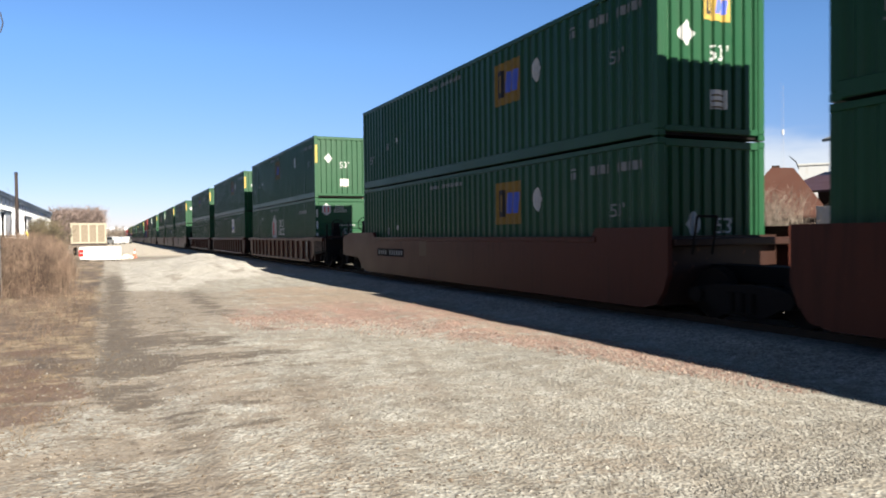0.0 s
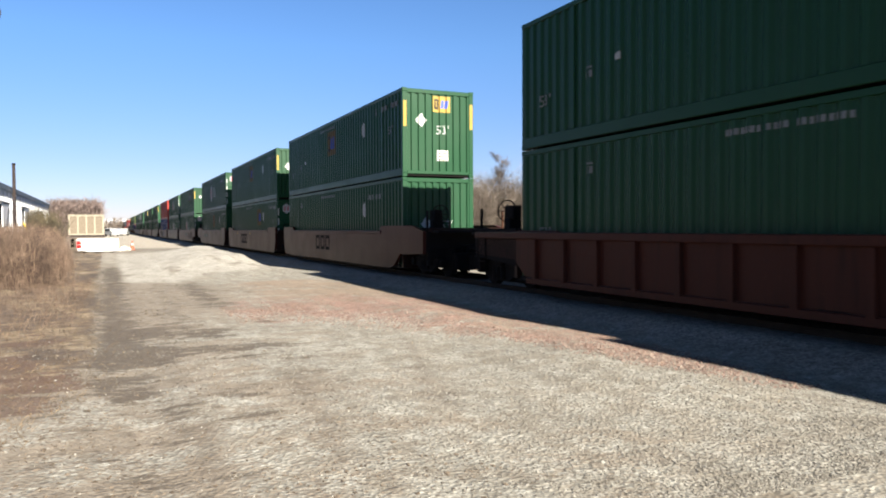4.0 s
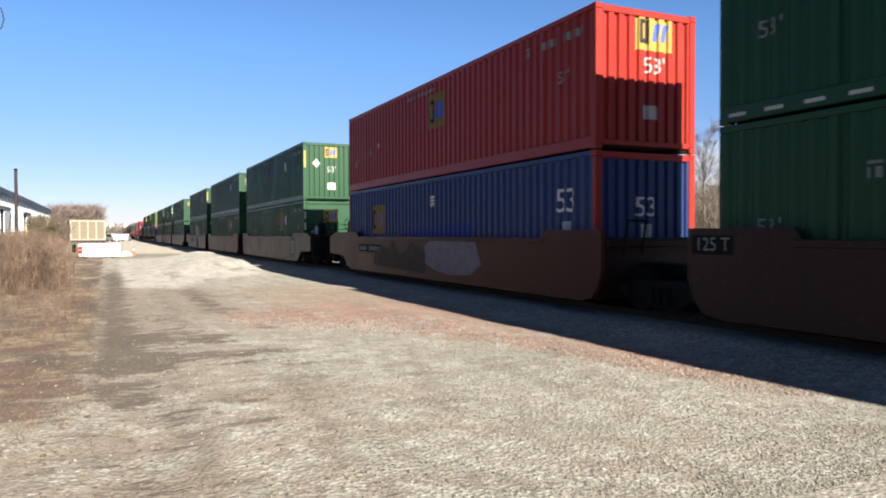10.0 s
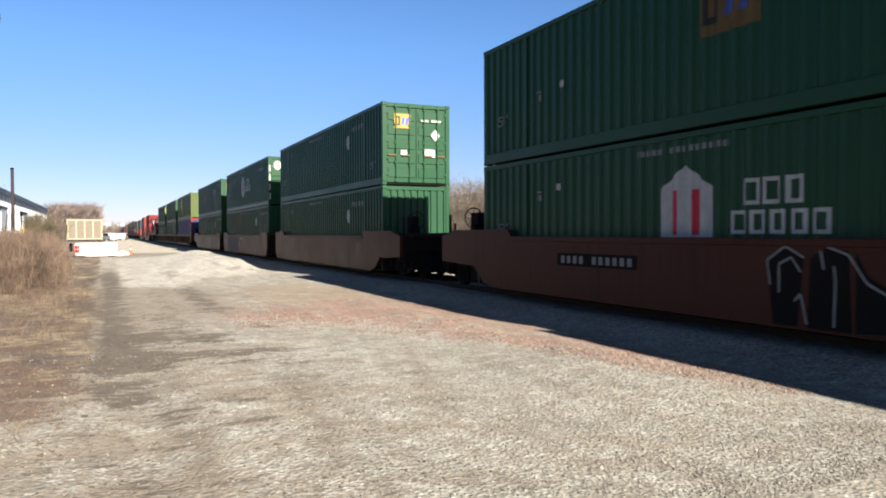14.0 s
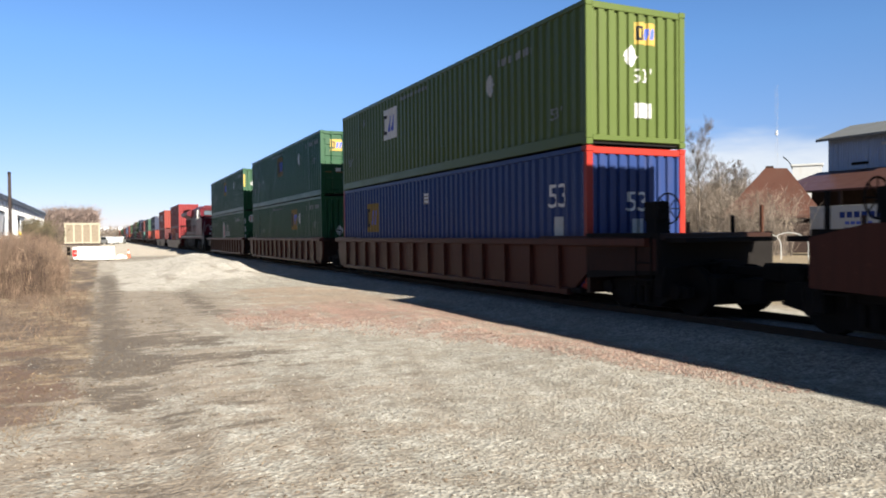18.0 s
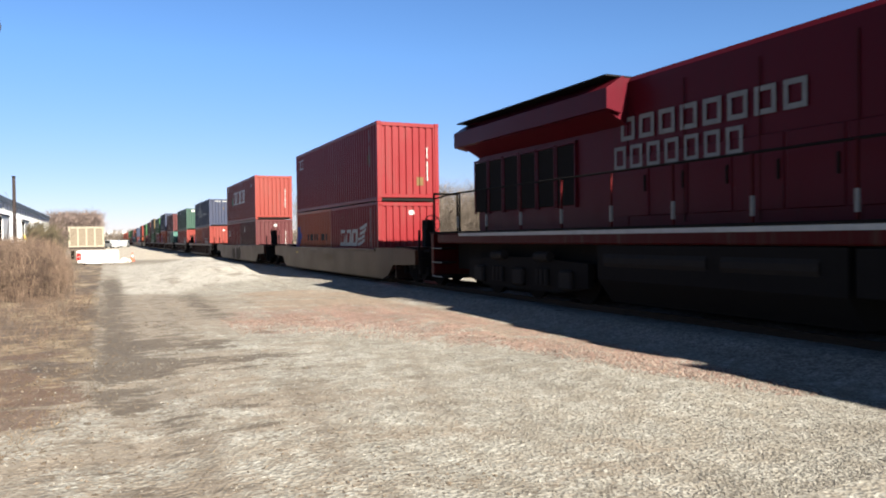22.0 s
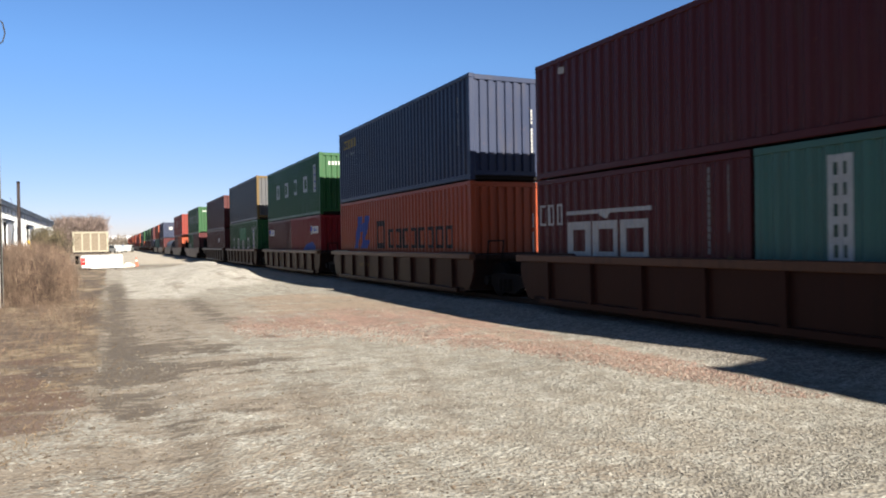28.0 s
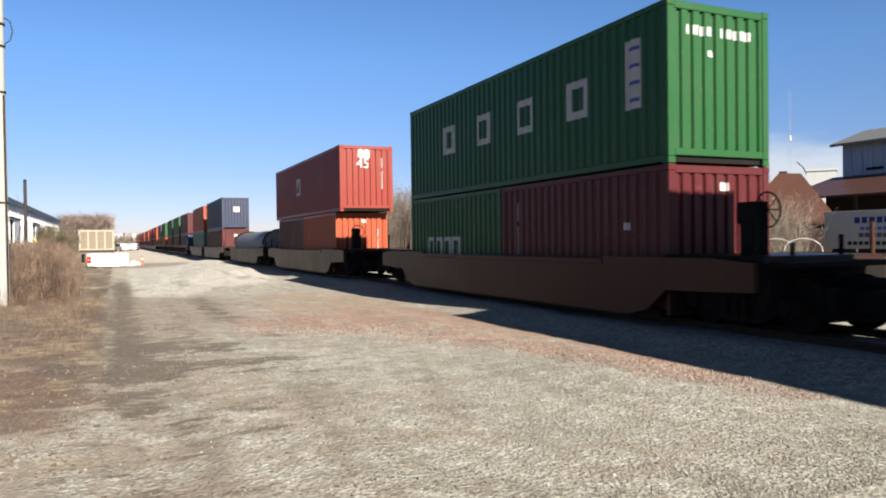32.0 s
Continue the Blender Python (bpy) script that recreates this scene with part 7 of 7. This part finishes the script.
t = thing("box_trailer", "white box trailer with dark blue and red lettering bars", "trailer", at=pose(45.0, 30.9, BASE, 0, 0, -90))
part("box", ("bt_box",), lambda b: box(b, -4.2, 4.2, 0, 2.4, 0.85, 3.35, 0.04), "chalk_white", t)
part("top_trim", ("bt_trim",), lambda b: box(b, -4.22, 4.22, -0.02, 2.42, 3.30, 3.40, 0.01), "dull_white", t)
part("sign_bar", ("bt_sign", 0), lambda b: [box(b, -1.9 + 0.52 * k, -1.9 + 0.52 * k + 0.38, -0.012, 0.0, 2.55, 2.95) for k in range(6)], "overspray", t)
part("sign_bar", ("bt_sign", 1), lambda b: [box(b, -1.5 + 0.4 * k, -1.5 + 0.4 * k + 0.3, -0.012, 0.0, 2.1, 2.3) for k in range(5)], "logo_blue", t)
part("sign_bar", ("bt_sign", 2), lambda b: [box(b, -1.6 + 0.42 * k, -1.6 + 0.42 * k + 0.34, -0.012, 0.0, 1.62, 1.9) for k in range(6)], "violet", t)
part("sign_bar", ("bt_sign", 3), lambda b: [box(b, -2.4 + 0.4 * k, -2.4 + 0.4 * k + 0.3, -0.012, 0.0, 1.1, 1.35) for k in range(12)], "black", t)
for xx in (-3.2, 2.4, 3.3):
    part("wheel", ("bt_wheel",), lambda b: rod(b, (0, 0.05, 0.48), (0, 0.3, 0.48), 0.48, 20), "soot", t, at=pose(xx, 0, 0))

x, y = bearing(38.6, 50)
t = thing("flat_trailer", "low cream-white box trailer parked beside the brush", "trailer", at=pose(x, y, BASE, 0, 0, -38.6))
part("box", ("ft_box",), lambda b: box(b, -3.85, 3.85, 0, 2.0, 1.0, 2.22, 0.03), "cream", t)
part("top_trim", ("ft_trim",), lambda b: box(b, -3.87, 3.87, -0.02, 2.02, 2.18, 2.26, 0.01), "dull_white", t)
part("chassis", ("ft_chassis",), lambda b: box(b, -3.9, 3.9, 0.1, 1.9, 0.8, 1.0), "soot", t)
for xx in (-2.6, 2.6):
    part("wheel", ("ft_wheel",), lambda b: rod(b, (0, 0.0, 0.42), (0, 0.25, 0.42), 0.42, 20), "soot", t, at=pose(xx, 0, 0))
for i in range(4):
    az = 45.5 + i * 1.75
    x, y = bearing(az, 47)
    t = thing("pipe_hoop", "white bent pipe hoop standing in the yard", "hoop", "white hoops in the yard", at=pose(x, y, BASE, 0, 0, -az))
    part("hoop", ("pipe_hoop",), lambda b: tube(b, [(-1.0 * math.cos(k * math.pi / 12), 0, 0.9 + 0.72 * math.sin(k * math.pi / 12)) for k in range(13)], 0.028), "dull_white", t)
    for sx in (-1, 1):
        part("leg", ("hoop_leg", sx), lambda b: rod(b, (sx, 0, 0), (sx, 0, 0.9), 0.028, 8), "dull_white", t)

for az, dist, high in ((24.3, 118, 10.0), (15.5, 190, 10.0)):
    x, y = bearing(az, dist)
    p = thing("telegraph_pole", "old wooden telegraph pole with three crossarms", "pole", "telegraph poles", at=pose(x, y, BASE, 0, 0, -az))
    part("shaft", ("tp_shaft",), lambda b: rod(b, (0, 0, -0.1), (0, 0, high), 0.16, 10, 0.11), "wood", p)
    for k in range(3):
        part("crossarm", ("tp_arm",), lambda b: box(b, -1.5, 1.5, -0.2, -0.08, -0.07, 0.07), "wood", p, at=pose(0, 0, high - 0.4 - 0.6 * k))
x, y = bearing(49.95, 330)
m = thing("radio_mast", "thin pale lattice radio mast far away", "mast", at=pose(x, y, BASE))
for k in range(3):
    a = k * math.tau / 3
    part("mast_leg", ("mast_leg", k), lambda b: rod(b, (0.6 * math.cos(a), 0.6 * math.sin(a), 0), (0.6 * math.cos(a), 0.6 * math.sin(a), 62), 0.022, 5), "pole_grey", m)
part("lattice", ("mast_web",), lambda b: [rod(b, (0.6 * math.cos(k * 2.094), 0.6 * math.sin(k * 2.094), k * 1.0), (0.6 * math.cos((k + 1) * 2.094), 0.6 * math.sin((k + 1) * 2.094), (k + 1) * 1.0), 0.012, 4) for k in range(61)], "pole_grey", m)
part("beacon", ("mast_beacon",), lambda b: rod(b, (0, 0, 41), (0, 0, 43), 0.4, 8), "white", m)

# a low bank of pale cloud in the east
def cloud_bank():
    bm = bmesh.new()
    rows = []
    for i in range(41):
        az = radians(30 + i * 1.6)
        rows.append([bm.verts.new((3600 * math.sin(az), 3600 * math.cos(az), h)) for h in (-20, 180, 400, 620, 900)])
    for a, b in zip(rows, rows[1:]):
        for k in range(4):
            bm.faces.new((a[k], b[k], b[k + 1], a[k + 1]))
    me = bpy.data.meshes.new("cloud_bank")
    bm.to_mesh(me)
    bm.free()
    n = Net("pale_cloud", 1.0)
    pos = n.place()
    px, py, pz = n.axes(pos)
    lump = n.noise(n.scaled(pos, (0.0009, 0.0009, 0.0035)), 1.0, 5, 0.5)
    side = n.step(n.calc("DIVIDE", px, py), 0.50, 1.15)
    top = n.calc("ADD", n.calc("MULTIPLY", pz, -0.0020), n.calc("MULTIPLY", lump, 1.2))
    fac = n.calc("MULTIPLY", n.calc("MULTIPLY", n.step(top, -0.30, 0.02), side), 0.90)
    clear = n.t.nodes.new("ShaderNodeBsdfTransparent")
    glow = n.t.nodes.new("ShaderNodeEmission")
    glow.inputs[0].default_value = (0.80, 0.86, 0.93, 1)
    glow.inputs[1].default_value = CLOUD_GLOW
    mixer = n.t.nodes.new("ShaderNodeMixShader")
    n.put(mixer.inputs[0], fac)
    n.t.links.new(clear.outputs[0], mixer.inputs[1])
    n.t.links.new(glow.outputs[0], mixer.inputs[2])
    out = [k for k in n.t.nodes if k.bl_idname == "ShaderNodeOutputMaterial"][0]
    n.t.links.new(mixer.outputs[0], out.inputs[0])
    me.materials.append(n.mat)
    ob = tagged(new("backdrop", me), "low bank of thin pale cloud", "cloud", kind="structure")
    ob.visible_shadow = False
    return ob


CLOUD_GLOW = 0.245
cloud_bank()


# ---- rails ----
M["rail"] = plain("rusty_rail_steel", (0.035, 0.026, 0.02), 0.85, 0.0)
track = thing("railway_track", "steel rails on dark wooden ties in sooty ballast", "railway track", kind="structure")
for x in (-0.7525, 0.7525):
    part("rail", ("rail", x), lambda b: [box(b, TRACK_X + x - 0.035, TRACK_X + x + 0.035, -700, 1500, RAIL_Z - 0.045, RAIL_Z, 0.008), box(b, TRACK_X + x - 0.01, TRACK_X + x + 0.01, -700, 1500, RAIL_Z - 0.15, RAIL_Z - 0.04), box(b, TRACK_X + x - 0.07, TRACK_X + x + 0.07, -700, 1500, RAIL_Z - 0.17, RAIL_Z - 0.15)], "rail", track)
M["tie"] = plain("creosoted_wood", (0.07, 0.052, 0.04), 0.85)
for i in range(130):
    part("tie", ("tie",), lambda b: box(b, -1.3, 1.3, -0.115, 0.115, -0.16, 0.0, 0.015), "tie", track, at=pose(TRACK_X, -4 + i * 0.52, RAIL_Z - 0.15))


# ---- the train runs past at a steady speed ----
def motions():
    for ob, u, z in MOVING:
        walk(ob, [(0.0, pose(TRACK_X, u, z)), (32.0, pose(TRACK_X, u - SPEED * 32.0, z))])


motions()
